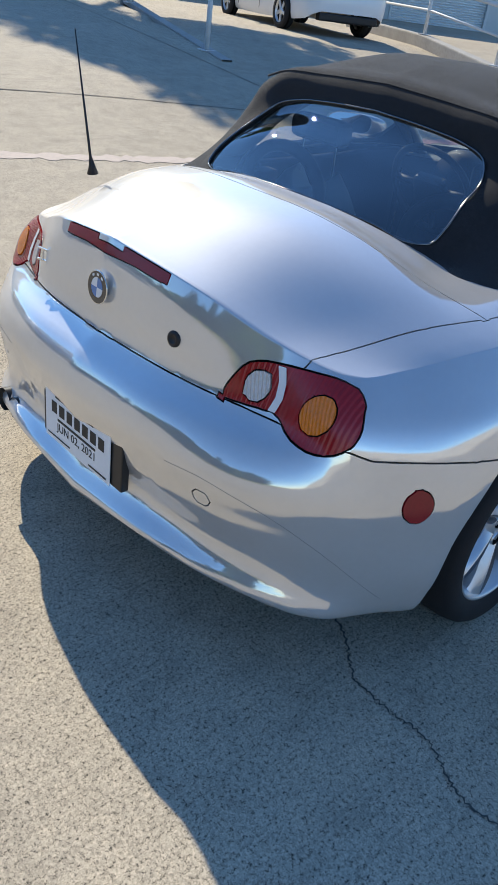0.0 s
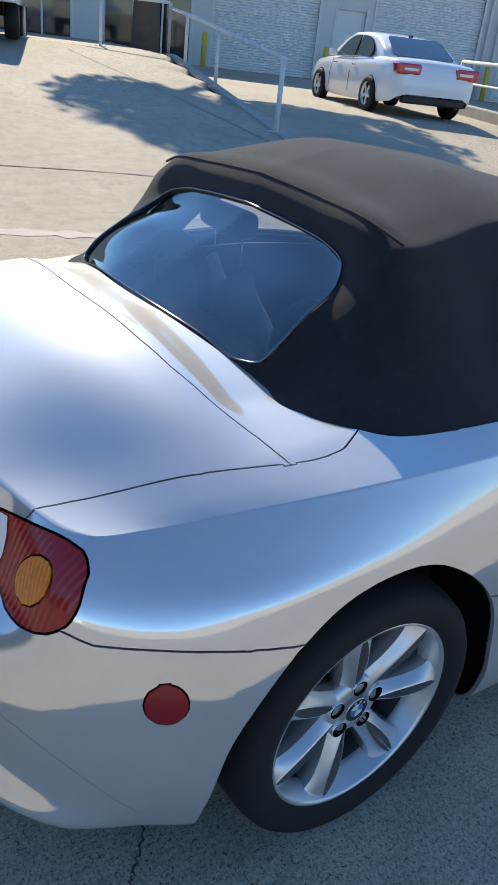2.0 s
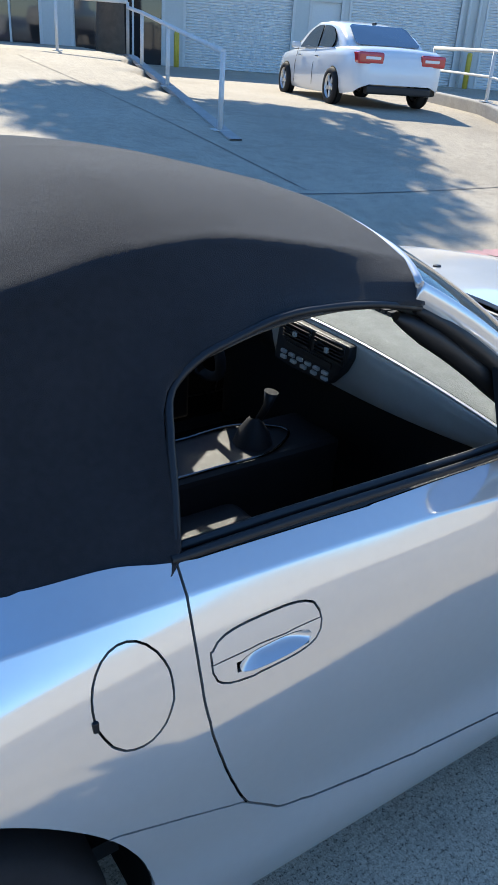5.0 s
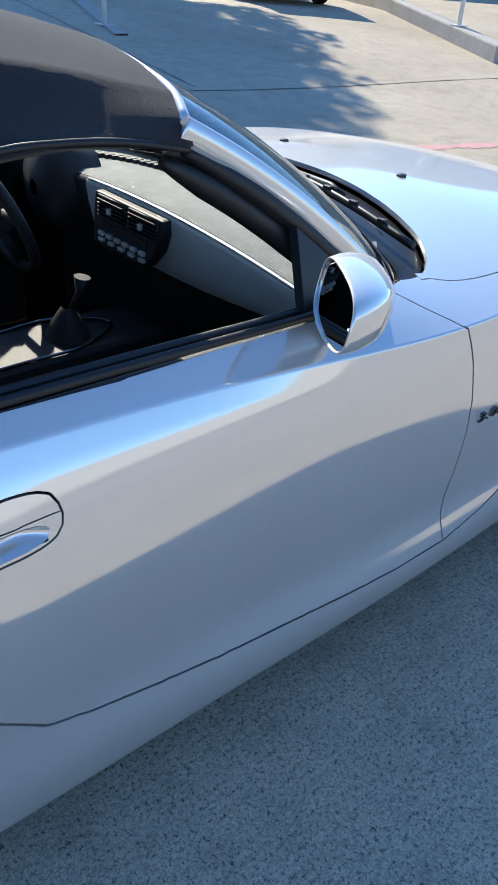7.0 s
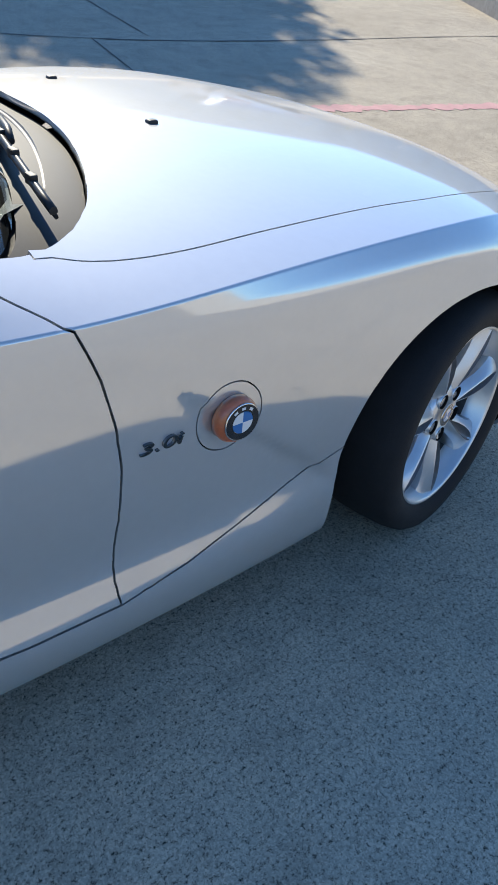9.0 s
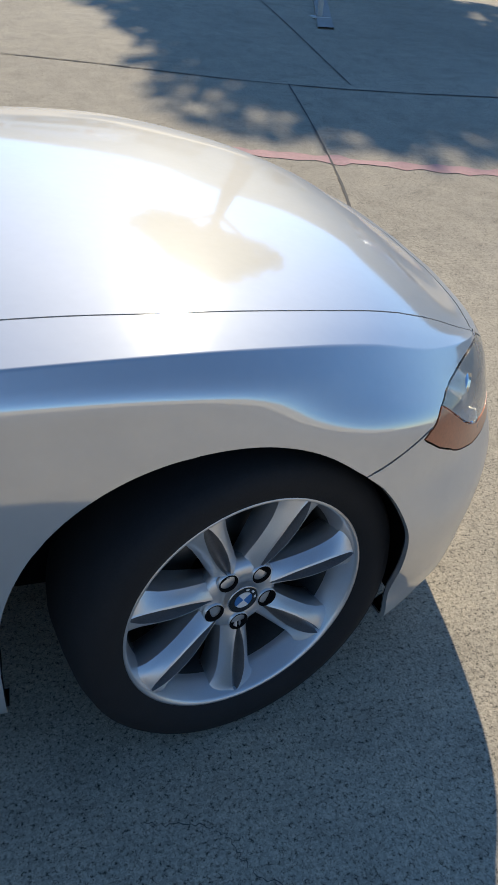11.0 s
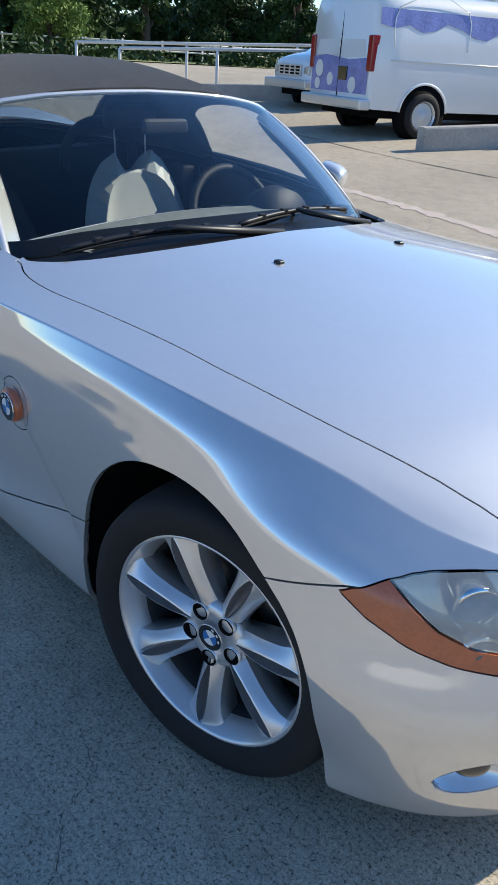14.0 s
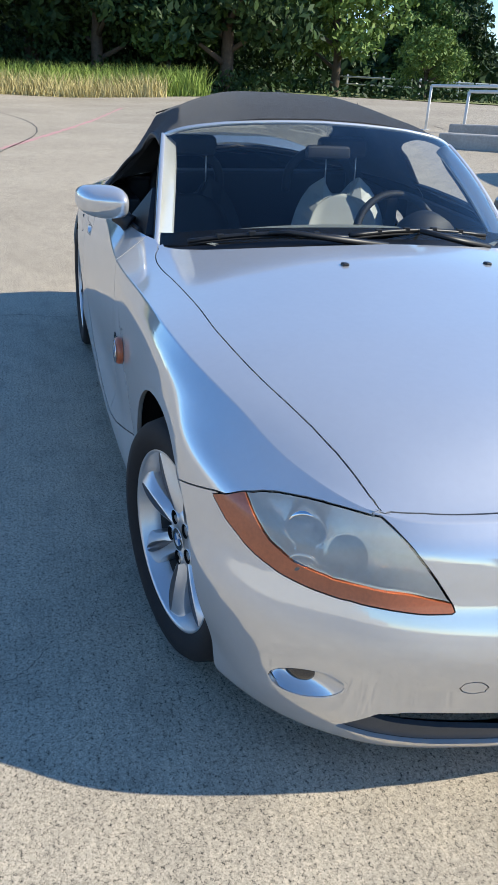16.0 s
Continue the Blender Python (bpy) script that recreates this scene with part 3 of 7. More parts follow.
def whole_skin():
    """Vertices, normals and labelled faces of both halves joined."""
    co, fs = carved_half()
    # a pressed line runs from the side indicator down to the front wheel
    z_line = .666 - .826 * (co[:, 0] - 1.682)
    below = z_line - co[:, 2]
    along = np.clip((co[:, 0] - 1.66) / .14, 0, 1) * np.clip((2.12 - co[:, 0]) / .06, 0, 1)
    press = np.clip(below / .010, 0, 1) * np.clip(1 - (below - .010) / .20, 0, 1)
    side = (co[:, 1] < -.75) & (co[:, 2] < .70)
    co[side, 1] += (.009 * along * press)[side]
    # the rear bumper is pressed in round the number plate
    edge = .277 + (co[:, 2] - .339) * .43
    press = np.clip((edge - np.abs(co[:, 1])) / .014, 0, 1) * np.clip((.54 - co[:, 2]) / .06, 0, 1) * np.clip((co[:, 2] - .315) / .02, 0, 1)
    co[:, 0] += .005 * press * (co[:, 0] < -.70)
    # the deck behind the hood dips towards the fabric
    t = np.clip((co[:, 0] + .262) / .12, 0, 1)
    dip = t * t * (3 - 2 * t) * np.clip((.66 + co[:, 1]) / .16, 0, 1) * (co[:, 0] < .12) * (co[:, 2] > .78)
    co[:, 2] -= .020 * dip
    # a rounded shelf runs round the nose under the headlights
    shelf = np.interp(co[:, 2], [.20, .26, .32, .37, .405, .425, .445, .47, .495, .515, .535, .57, .61], [0, .002, .007, .0115, .0135, .0135, .0115, .005, -.002, -.0065, -.0075, -.004, 0])
    shelf *= np.clip((co[:, 0] - 2.72) / .16, 0, 1)
    away = np.stack([np.maximum(co[:, 0] - 2.45, .01), co[:, 1] * .55], -1)
    away /= np.linalg.norm(away, axis=1, keepdims=True)
    co[:, :2] += away * shelf[:, None] * (co[:, 0] > 2.72)[:, None]
    n = len(co)
    mirror = np.arange(n) + n
    on = np.abs(co[:, 1]) < 2e-4
    mirror[on] = np.arange(n)[on]
    co[on, 1] = 0
    full = np.concatenate([co, co * [1, -1, 1]])
    faces = [(f, l, -1) for f, l in fs] + [([int(mirror[k]) for k in f[::-1]], l, 1) for f, l in fs]
    nor = np.zeros_like(full)
    for f, l, s in faces:
        p = full[f]
        c = np.zeros(3)
        for k in range(len(f)):
            c += np.cross(p[k], p[(k + 1) % len(f)])
        nor[f] += c
    nor /= np.linalg.norm(nor, axis=1, keepdims=True) + 1e-12
    # the skin's normals point outwards: upwards at the bonnet
    if nor[np.argmax(full[:, 2])][2] < 0:
        nor = -nor
        faces = [(f[::-1], l, s) for f, l, s in faces]
    return full, nor, faces


def panel_mesh(name, full, nor, faces, mat, gap=0.0016, depth=0.012, lift=0.0):
    """One panel of the skin with its edges drawn back by the gap and folded inwards."""
    used = sorted({k for f in faces for k in f})
    at = {k: i for i, k in enumerate(used)}
    co, no = full[used].copy(), nor[used].copy()
    fs = [[at[k] for k in f] for f in faces]
    count, centre = {}, {}
    for f in fs:
        c = co[f].mean(axis=0)
        for a, b in zip(f, f[1:] + f[:1]):
            e = (min(a, b), max(a, b))
            count.setdefault(e, []).append((a, b))
            for v in (a, b):
                centre.setdefault(v, []).append(c)
    rim = [v[0] for e, v in count.items() if len(v) == 1]
    push = {}
    for a, b in rim:
        d = co[b] - co[a]
        inward = np.cross((no[a] + no[b]) / 2, d)
        inward /= np.linalg.norm(inward) + 1e-12
        for v in (a, b):
            push[v] = push.get(v, 0) + inward
    co = co + no * lift
    for v, d in push.items():
        if abs(co[v][1]) < 1e-6:
            d = d * [1, 0, 1]
        co[v] += d / (np.linalg.norm(d) + 1e-9) * gap
    verts, normals = list(co), list(no)
    fold = {}
    for a, b in rim:
        for v in (a, b):
            if v not in fold:
                fold[v] = (len(verts), len(verts) + 1)
                out = -push[v] / (np.linalg.norm(push[v]) + 1e-9)
                verts += [co[v], co[v] - no[v] * depth]
                normals += [out, out]
        fs.append([fold[b][0], fold[a][0], fold[a][1], fold[b][1]])
    me = bpy.data.meshes.new(name)
    me.from_pydata([tuple(v) for v in verts], [], fs)
    me.update()
    smooth(me)
    if len(me.vertices) == len(normals):
        me.normals_split_custom_set_from_vertices([tuple(n) for n in normals])
    me.materials.append(mat)
    return me


roadster = tagged(new("roadster"), "silver two-seat roadster with raised black fabric top on concrete", "car")
SKIN, SKIN_N, SKIN_F = whole_skin()
SKIN_N /= np.linalg.norm(SKIN_N, axis=1, keepdims=True) + 1e-12
PANELS = {}
for verts_f, l, s in SKIN_F:
    both = l in (6, 9, 10, 11, 12, 13, 24, 28, 30)
    PANELS.setdefault((l, 0 if both else s), []).append(verts_f)
PANEL_NAMES = {4: "door", 5: "rocker_panel", 6: "rear_bumper", 9: "bonnet", 10: "cowl", 11: "boot_lid", 12: "rear_deck_panel", 13: "front_bumper", 14: "fuel_flap", 16: "front_fender", 17: "rear_quarter",
               18: "indicator_ring", 15: "door_handle", 29: "handle_cup"}
PANEL_OB = {}
for (l, s), fs in sorted(PANELS.items()):
    if l in PANEL_NAMES:
        mat = COWL_BLACK if l == 10 else PAINT
        gap = {4: .0026, 5: .0022, 6: .0025, 14: .0018, 15: .0015, 18: .0008, 10: .0, 29: .0008}.get(l, .0018)
        name = PANEL_NAMES[l]
        PANEL_OB[l, s] = part(name, panel_mesh(name, SKIN, SKIN_N, fs, mat, gap, lift=-.022 if l == 10 else 0), mat, roadster)
for (l, s) in ((15, -1), (15, 1), (29, -1), (29, 1)):
    PANEL_OB[l, s].parent = PANEL_OB[4, s]
for (l, s) in ((14, -1), (14, 1)):
    if (l, s) in PANEL_OB:
        PANEL_OB[l, s].parent = PANEL_OB[17, s]
for (l, s) in ((18, -1), (18, 1)):
    PANEL_OB[l, s].parent = PANEL_OB[16, s]
BODY_TREE = BVHTree.FromPolygons([Vector(v) for v in SKIN], [f for f, l, s in SKIN_F])
# the dark structure right under the panels, seen in the joints
shell_faces = [f for f, l, s in SKIN_F if l not in (3, 8, 10, 23, 24, 25, 30)]
used = sorted({k for f in shell_faces for k in f})
at = {k: i for i, k in enumerate(used)}
part("inner_shell", mesh_of("inner_shell", SKIN[used] - SKIN_N[used] * .010, [[at[k] for k in f] for f in shell_faces], GAP), GAP, roadster)


# ---------------------------------------------------------------- soft top, windscreen
TOP_ROWS = [
    [(1.098, 0, 1.231), (1.092, .30, 1.216), (1.075, .46, 1.193), (1.058, .54, 1.176), (1.042, .594, 1.148), (1.034, .616, 1.117)],
    [(.86, 0, 1.280), (.86, .30, 1.262), (.85, .42, 1.236), (.84, .506, 1.216), (.83, .562, 1.163), (.82, .606, 1.132)],
    [(.68, 0, 1.304), (.68, .30, 1.284), (.67, .41, 1.256), (.66, .474, 1.233), (.65, .552, 1.154), (.645, .606, 1.106)],
    [(.55, 0, 1.310), (.55, .30, 1.289), (.54, .405, 1.254), (.53, .474, 1.221), (.525, .552, 1.126), (.52, .615, 1.056)],
    [(.48, 0, 1.307), (.48, .29, 1.284), (.475, .408, 1.248), (.470, .477, 1.213), (.478, .588, 1.066), (.470, .722, .940)],
    [(.42, 0, 1.300), (.42, .28, 1.276), (.42, .412, 1.238), (.415, .481, 1.204), (.440, .622, 1.014), (.446, .778, .868)],
    [(.30, 0, 1.272), (.30, .28, 1.251), (.295, .42, 1.220), (.290, .497, 1.184), (.250, .640, .985), (.262, .762, .860)],
    [(.210, 0, 1.240), (.210, .24, 1.227), (.205, .41, 1.211), (.210, .502, 1.174), (.130, .617, .980), (.105, .724, .860)],
    [(.199, 0, 1.224), (.197, .24, 1.211), (.191, .41, 1.196), (.190, .500, 1.160), (.090, .592, .955), (.018, .704, .862)],
    [(.178, 0, 1.168), (.181, .2, 1.155), (.174, .37, 1.122), (.140, .444, 1.078), (.036, .553, .938), (-.034, .612, .872)],
    [(.025, 0, 1.066), (.027, .2, 1.056), (.016, .35, 1.034), (-.004, .438, .998), (-.046, .507, .906), (-.070, .548, .890)],
    [(-.105, 0, .976), (-.097, .2, .970), (-.076, .34, .954), (-.060, .424, .944), (-.073, .453, .906), (-.086, .475, .897)],
    [(-.152, 0, .952), (-.132, .2, .938), (-.110, .31, .922), (-.097, .39, .908), (-.092, .41, .900), (-.090, .42, .893)],
]
REAR_WINDOW = [(.1, 1.167), (0, 1.167), (-.2, 1.155), (-.31, 1.141), (-.385, 1.118), (-.417, 1.082), (-.434, 1.02), (-.443, .965), (-.434, .938), (-.395, .932), (-.28, .948), (-.12, .960), (0, .963), (.1, .963)]


def loft(rows, n_along, n_across):
    R = np.array(rows, float)
    cols = np.array([spline(R[:, j], at=even(R[:, 0] * [1, 1, 1], n_along, 12)) for j in range(R.shape[1])])
    return np.array([spline(cols[:, i], at=even(cols[:, i], n_across, 8)) for i in range(n_along)])


def sheet(grid, lab=None):
    bm = bmesh.new()
    l = bm.faces.layers.int.new("lab")
    vs = [[bm.verts.new(p) for p in row] for row in grid]
    for i in range(len(grid) - 1):
        for j in range(len(grid[0]) - 1):
            f = bm.faces.new((vs[i][j], vs[i + 1][j], vs[i + 1][j + 1], vs[i][j + 1]))
            f[l] = 1
            f.smooth = True
    return bm


def mirrored(bm):
    """Add the other half and weld it in the middle."""
    g = bmesh.ops.duplicate(bm, geom=bm.verts[:] + bm.edges[:] + bm.faces[:])["geom"]
    fs = [e for e in g if isinstance(e, bmesh.types.BMFace)]
    for v in {v for f in fs for v in f.verts}:
        v.co.y = -v.co.y
    bmesh.ops.reverse_faces(bm, faces=fs)
    bmesh.ops.remove_doubles(bm, verts=[v for v in bm.verts if abs(v.co.y) < 1e-4], dist=3e-4)
    return bm


def upward(bm):
    """Turn all faces to the side that the highest one's upper face has."""
    bmesh.ops.recalc_face_normals(bm, faces=bm.faces)
    f = max(bm.faces, key=lambda f: f.calc_center_median().z)
    if f.normal.z < 0:
        bmesh.ops.reverse_faces(bm, faces=bm.faces)
    return bm


def thick(me_bm, depth):
    """Give a sheet a thickness on its inner side."""
    bm = me_bm
    bm.normal_update()
    geo = bmesh.ops.duplicate(bm, geom=bm.verts[:] + bm.edges[:] + bm.faces[:])
    inner = [e for e in geo["geom"] if isinstance(e, bmesh.types.BMFace)]
    vmap = {a: b for a, b in geo["vert_map"].items() if isinstance(a, bmesh.types.BMVert)}
    bm.verts.index_update()
    outer = [f for f in bm.faces if f not in set(inner)]
    ov = {v for f in outer for v in f.verts}
    for v in ov:
        vmap[v].co = v.co - v.normal * depth
    rim = [e for e in bm.edges if len(e.link_faces) == 1 and e.verts[0] in ov]
    for e in rim:
        a, b = e.verts
        try:
            bm.faces.new((a, b, vmap[b], vmap[a]))
        except ValueError:
            pass
    bmesh.ops.reverse_faces(bm, faces=inner)
    bmesh.ops.recalc_face_normals(bm, faces=bm.faces)
    return bm


def step(a, b, t):
    t = min(1, max(0, (t - a) / (b - a)))
    return t * t * (3 - 2 * t)


def soft_top():
    # a fold between the roof and the sides, kept tight by a point close to either side of it
    rows = []
    for row in TOP_ROWS:
        r = np.array(row, float)
        rows.append(list(r[:3]) + [r[2] + (r[3] - r[2]) * .72, r[3], r[3] + (r[4] - r[3]) * .22] + list(r[4:]))
    g = loft(rows, 90, 60)
    # the fabric is drawn taut over the sides
    kernel = np.exp(-.5 * (np.arange(-9, 10) / 4.0) ** 2)
    kernel /= kernel.sum()
    for j in range(g.shape[1]):
        w = step(.45, .75, j / (g.shape[1] - 1))
        for c in range(3):
            taut = np.convolve(np.pad(g[:, j, c], 9, mode="edge"), kernel, "valid")
            ends = np.minimum(1, np.arange(len(taut))[::-1] / 9) * np.clip((.34 - g[:, j, 0]) / .08, 0, 1)
            g[:, j, c] += (taut - g[:, j, c]) * w * ends
    g[:, :, 1] *= -1
    bm = sheet(g)
    lab = bm.faces.layers.int["lab"]
    carve(bm, "yz", REAR_WINDOW, lambda c: c.x < .22, 2, {1})
    win = bmesh.new()
    keep = {}
    for f in [f for f in bm.faces if f[lab] == 2]:
        vs = []
        for v in f.verts:
            if v not in keep:
                keep[v] = win.verts.new(v.co)
            vs.append(keep[v])
        win.faces.new(vs).smooth = True
    bmesh.ops.delete(bm, geom=[f for f in bm.faces if f[lab] == 2], context="FACES")
    return upward(mirrored(bm)), upward(mirrored(win))


top_bm, win_bm = soft_top()
win_bm.normal_update()
for v in win_bm.verts:
    v.co -= v.normal * .006
soft = part("soft_top", thick(top_bm, .012), FABRIC, roadster, "raised black fabric soft top, dusty")
smooth(soft.data)
rear_glass = part("rear_window", win_bm, REAR_GLASS, soft, "dark glass rear window with a thin metal rim")

# windscreen: a curved pane between the cowl and the header
WS_BASE = [(1.68, 0, 0.884), (1.66, -0.25, 0.879), (1.6, -0.5, 0.861), (1.505, -0.672, 0.833), (1.47, -0.695, 0.829)]
WS_HEAD = [(1.105, 0, 1.222), (1.10, -0.2, 1.216), (1.083, -0.4, 1.200), (1.052, -0.56, 1.168), (1.035, -0.60, 1.150)]


def windscreen_grid(n=24, m=20):
    a, b = spline(WS_BASE, at=even(WS_BASE, n)), spline(WS_HEAD, at=even(WS_HEAD, n))
    out = []
    for t in np.linspace(0, 1, m):
        p = a * (1 - t) + b * t
        p = p + np.array([.35, 0, .75]) * (.05 * 4 * t * (1 - t) * .6)
        out.append(p)
    return np.array(out)


wg = windscreen_grid()
ws = upward(mirrored(sheet(wg)))
screen = part("windscreen", ws, GLASS, roadster, "raked glass windscreen")
screen.visible_shadow = False
band = np.array([wg[0] + (wg[1] - wg[0]) * t for t in (0.0, .45, .9, 1.35, 1.8)]) - np.array([.006, 0, .006])
part("black_band", upward(mirrored(sheet(band))), GAP, screen, "black printed band at the foot of the glass")
# black tray of the cowl between the glass and the bonnet
tray = np.array([wg[0] + np.array([.20 * t - .02, 0, -.014 - .030 * t]) + np.outer(np.abs(wg[0][:, 1]) ** 3, [0, -.16 * t, 0]) for t in (0.0, .25, .5, .75, 1.0)])
part("cowl_tray", thick(upward(mirrored(sheet(tray))), .008), COWL_BLACK, roadster, "black plastic cowl tray")
# pillars: a flat silver outer face with rounded edges, along the edges of the pane
PILLAR = [(-.012, .006), (-.008, .009), (.004, .007), (.046, -.026), (.053, -.035), (.052, -.047), (.030, -.054), (-.012, -.030)]
for s in (1, -1):
    line = [Vector((p[0], p[1] * s, p[2])) for p in wg[:, -1]]
    line = [line[0] + Vector((.050, -s * .02, -.075))] + line + [line[-1] + (line[-1] - line[-2]) * .2]
    bm = bmesh.new()
    rows = []
    for i, p in enumerate(line):
        d = (line[min(i + 1, len(line) - 1)] - line[max(i - 1, 0)]).normalized()
        out = Vector((.30, s * .95, -.1))
        out = (out - d * out.dot(d)).normalized()
        up = d.cross(out).normalized()
        up = up if up.z > 0 else -up
        wide = 1.0 if i < 16 else 1.0 - .10 * (i - 15) / (len(line) - 15)
        rows.append([bm.verts.new(p + out * (a * wide) + up * (c - .004)) for a, c in PILLAR])
    n = len(PILLAR)
    for a, b in zip(rows[:-1], rows[1:]):
        for k in range(n):
            bm.faces.new((a[k], a[(k + 1) % n], b[(k + 1) % n], b[k])).smooth = k not in (2, 3)
    bm.faces.new(rows[0])
    bm.faces.new(rows[-1])
    bmesh.ops.recalc_face_normals(bm, faces=bm.faces)
    part("windscreen_pillar", bm, PAINT, roadster)
head_pts = [tuple(p) for p in wg[-1]][::-1] + [(p[0], -p[1], p[2]) for p in wg[-1]][1:]
part("windscreen_header", tube([(x - .004, y, z - .004) for x, y, z in head_pts], .009, 8), PAINT, roadster)

# ---------------------------------------------------------------- wheels
TYRE_R = .312
# darker copy of the wheel alloy: shade painted into the spoke hollows
POCKET = material("shaded_pocket", (.30, .30, .305), .45, .6, noise_scale=30, noise_amount=.2)
# near-black barrel colour stands in for the shade in the gaps between spokes
SHADED_ALLOY = material("shaded_alloy", (.075, .074, .073), .5, .4, noise_scale=30, noise_amount=.3)


def wheel(name):
    """A wheel at the origin whose outer face looks to -y."""
    w = new(name)
    tyre = [(.222, .09), (.236, .100), (.262, .112), (.290, .108), (.302, .094), (.310, .06), (TYRE_R, .0), (.310, -.06), (.302, -.094), (.290, -.108), (.262, -.112), (.236, -.100), (.228, -.092)]
    part("tyre", lathe(tyre, 72), RUBBER, w)
    part("barrel", lathe([(.205, .09), (.205, -.02), (.2085, -.040)], 72), SHADED_ALLOY, w, "alloy barrel darkened for the shade behind the spokes")
    rim = [(.2085, -.040), (.212, -.060), (.222, -.078), (.2235, -.090), (.228, -.097), (.2325, -.096), (.234, -.090), (.228, -.085)]
    part("rim", lathe(rim, 72), ALLOY, w)
    # seven spokes that flare into the rim, each with a pointed hollow along its middle
    for k in range(7):
        q0 = 2 * math.pi * k / 7 + .22
        bm = bmesh.new()
        rows = []
        for t in (0, .06, .12, .18, .25, .33, .42, .5, .6, .7, .78, .85, .9, .94, .97, 1):
            r = .046 + (.226 - .046) * t
            half = float(np.interp(t, (0, .2, .45, .7, .85, .95, 1), (.030, .0275, .030, .034, .040, .049, .058)))
            hw = float(np.interp(t, (0, .14, .30, .5, .72, .88, .96, 1), (.0008, .0016, .0080, .0115, .0120, .0085, .0040, .0008)))
            deep = .032 * min(1, hw / .010)
            yc = -.062 - .026 * math.sin(math.pi * min(1, t * 1.05) * .55)
            cols = []
            for off, down in ((-half, .036), (-half * .97, .022), (-half * .80, .0145), (-(half * .5 + hw * .5), .0075), (-hw - .0040, .0008), (-hw - .0008, -.0010), (-hw * .88, deep * .70), (-hw * .45, deep), (hw * .45, deep),
                              (hw * .88, deep * .70), (hw + .0008, -.0010), (hw + .0040, .0008), (half * .5 + hw * .5, .0075), (half * .80, .0145), (half * .97, .022), (half, .036)):
                ang = q0 + off / r
                cols.append(bm.verts.new((r * math.cos(ang), yc + down, r * math.sin(ang))))
            back = [bm.verts.new((v.co.x, -.012, v.co.z)) for v in (cols[-1], cols[0])]
            rows.append(cols + back)
        n = len(rows[0])
        for a, b in zip(rows[:-1], rows[1:]):
            for j in range(n):
                bm.faces.new((a[j], a[(j + 1) % n], b[(j + 1) % n], b[j])).smooth = True
            for j in (1, 4, 5, 10, 11, 14):
                bm.edges.get((a[j], b[j])).smooth = False
        bmesh.ops.recalc_face_normals(bm, faces=bm.faces)
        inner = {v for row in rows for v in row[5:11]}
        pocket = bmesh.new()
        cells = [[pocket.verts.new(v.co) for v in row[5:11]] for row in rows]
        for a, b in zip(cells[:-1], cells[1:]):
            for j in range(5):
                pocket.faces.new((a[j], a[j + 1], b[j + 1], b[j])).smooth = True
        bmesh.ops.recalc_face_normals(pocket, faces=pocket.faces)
        bmesh.ops.delete(bm, geom=[f for f in bm.faces if all(v in inner for v in f.verts)], context="FACES_ONLY")
        arm = part("spoke", bm, ALLOY, w)
        part("spoke_pocket", pocket, POCKET, arm, "pointed hollow in darker alloy for the shade inside it")
    part("hub", lathe([(.0, -.058), (.032, -.060), (.036, -.066), (.060, -.066), (.074, -.058), (.078, -.040), (.07, -.02), (0, -.02)], 48), ALLOY, w)
    for k in range(5):
        q = 2 * math.pi * k / 5 + .55
        bm = lathe([(.0, -.062), (.0145, -.062), (.015, -.067), (.0185, -.0685), (.0185, -.05)], 20)
        bmesh.ops.translate(bm, vec=(.056 * math.cos(q), -.003, .056 * math.sin(q)), verts=bm.verts)
        part("bolt_recess", bm, GAP, w)
        bm = lathe([(.0155, -.066), (.0165, -.0705), (.0195, -.0705), (.020, -.06)], 20)
        bmesh.ops.translate(bm, vec=(.056 * math.cos(q), 0, .056 * math.sin(q)), verts=bm.verts)
        part("bolt_ring", bm, ALLOY, w)
    roundel(w, Matrix.Translation((0, -.072, 0)) @ Matrix.Rotation(radians(90), 4, "X"), .030, "centre_cap")
    disc = lathe([(.06, .02), (.150, .02), (.150, .038), (.06, .038)], 48)
    part("brake_disc", disc, material("brake_disc_" + name, (.13, .125, .12), .4, .8), w)
    part("barrel_back", lathe([(0, .075), (.21, .075)], 40), GAP, w)
    return w


def disc_sector(bm, r0, r1, a0, a1, z, n=8):
    vs0 = [bm.verts.new((r0 * math.cos(a0 + (a1 - a0) * k / n), r0 * math.sin(a0 + (a1 - a0) * k / n), z)) for k in range(n + 1)] if r0 else None
    vs1 = [bm.verts.new((r1 * math.cos(a0 + (a1 - a0) * k / n), r1 * math.sin(a0 + (a1 - a0) * k / n), z)) for k in range(n + 1)]
    if vs0:
        for k in range(n):
            bm.faces.new((vs0[k], vs1[k], vs1[k + 1], vs0[k + 1]))
    else:
        c = bm.verts.new((0, 0, z))
        for k in range(n):
            bm.faces.new((c, vs1[k], vs1[k + 1]))


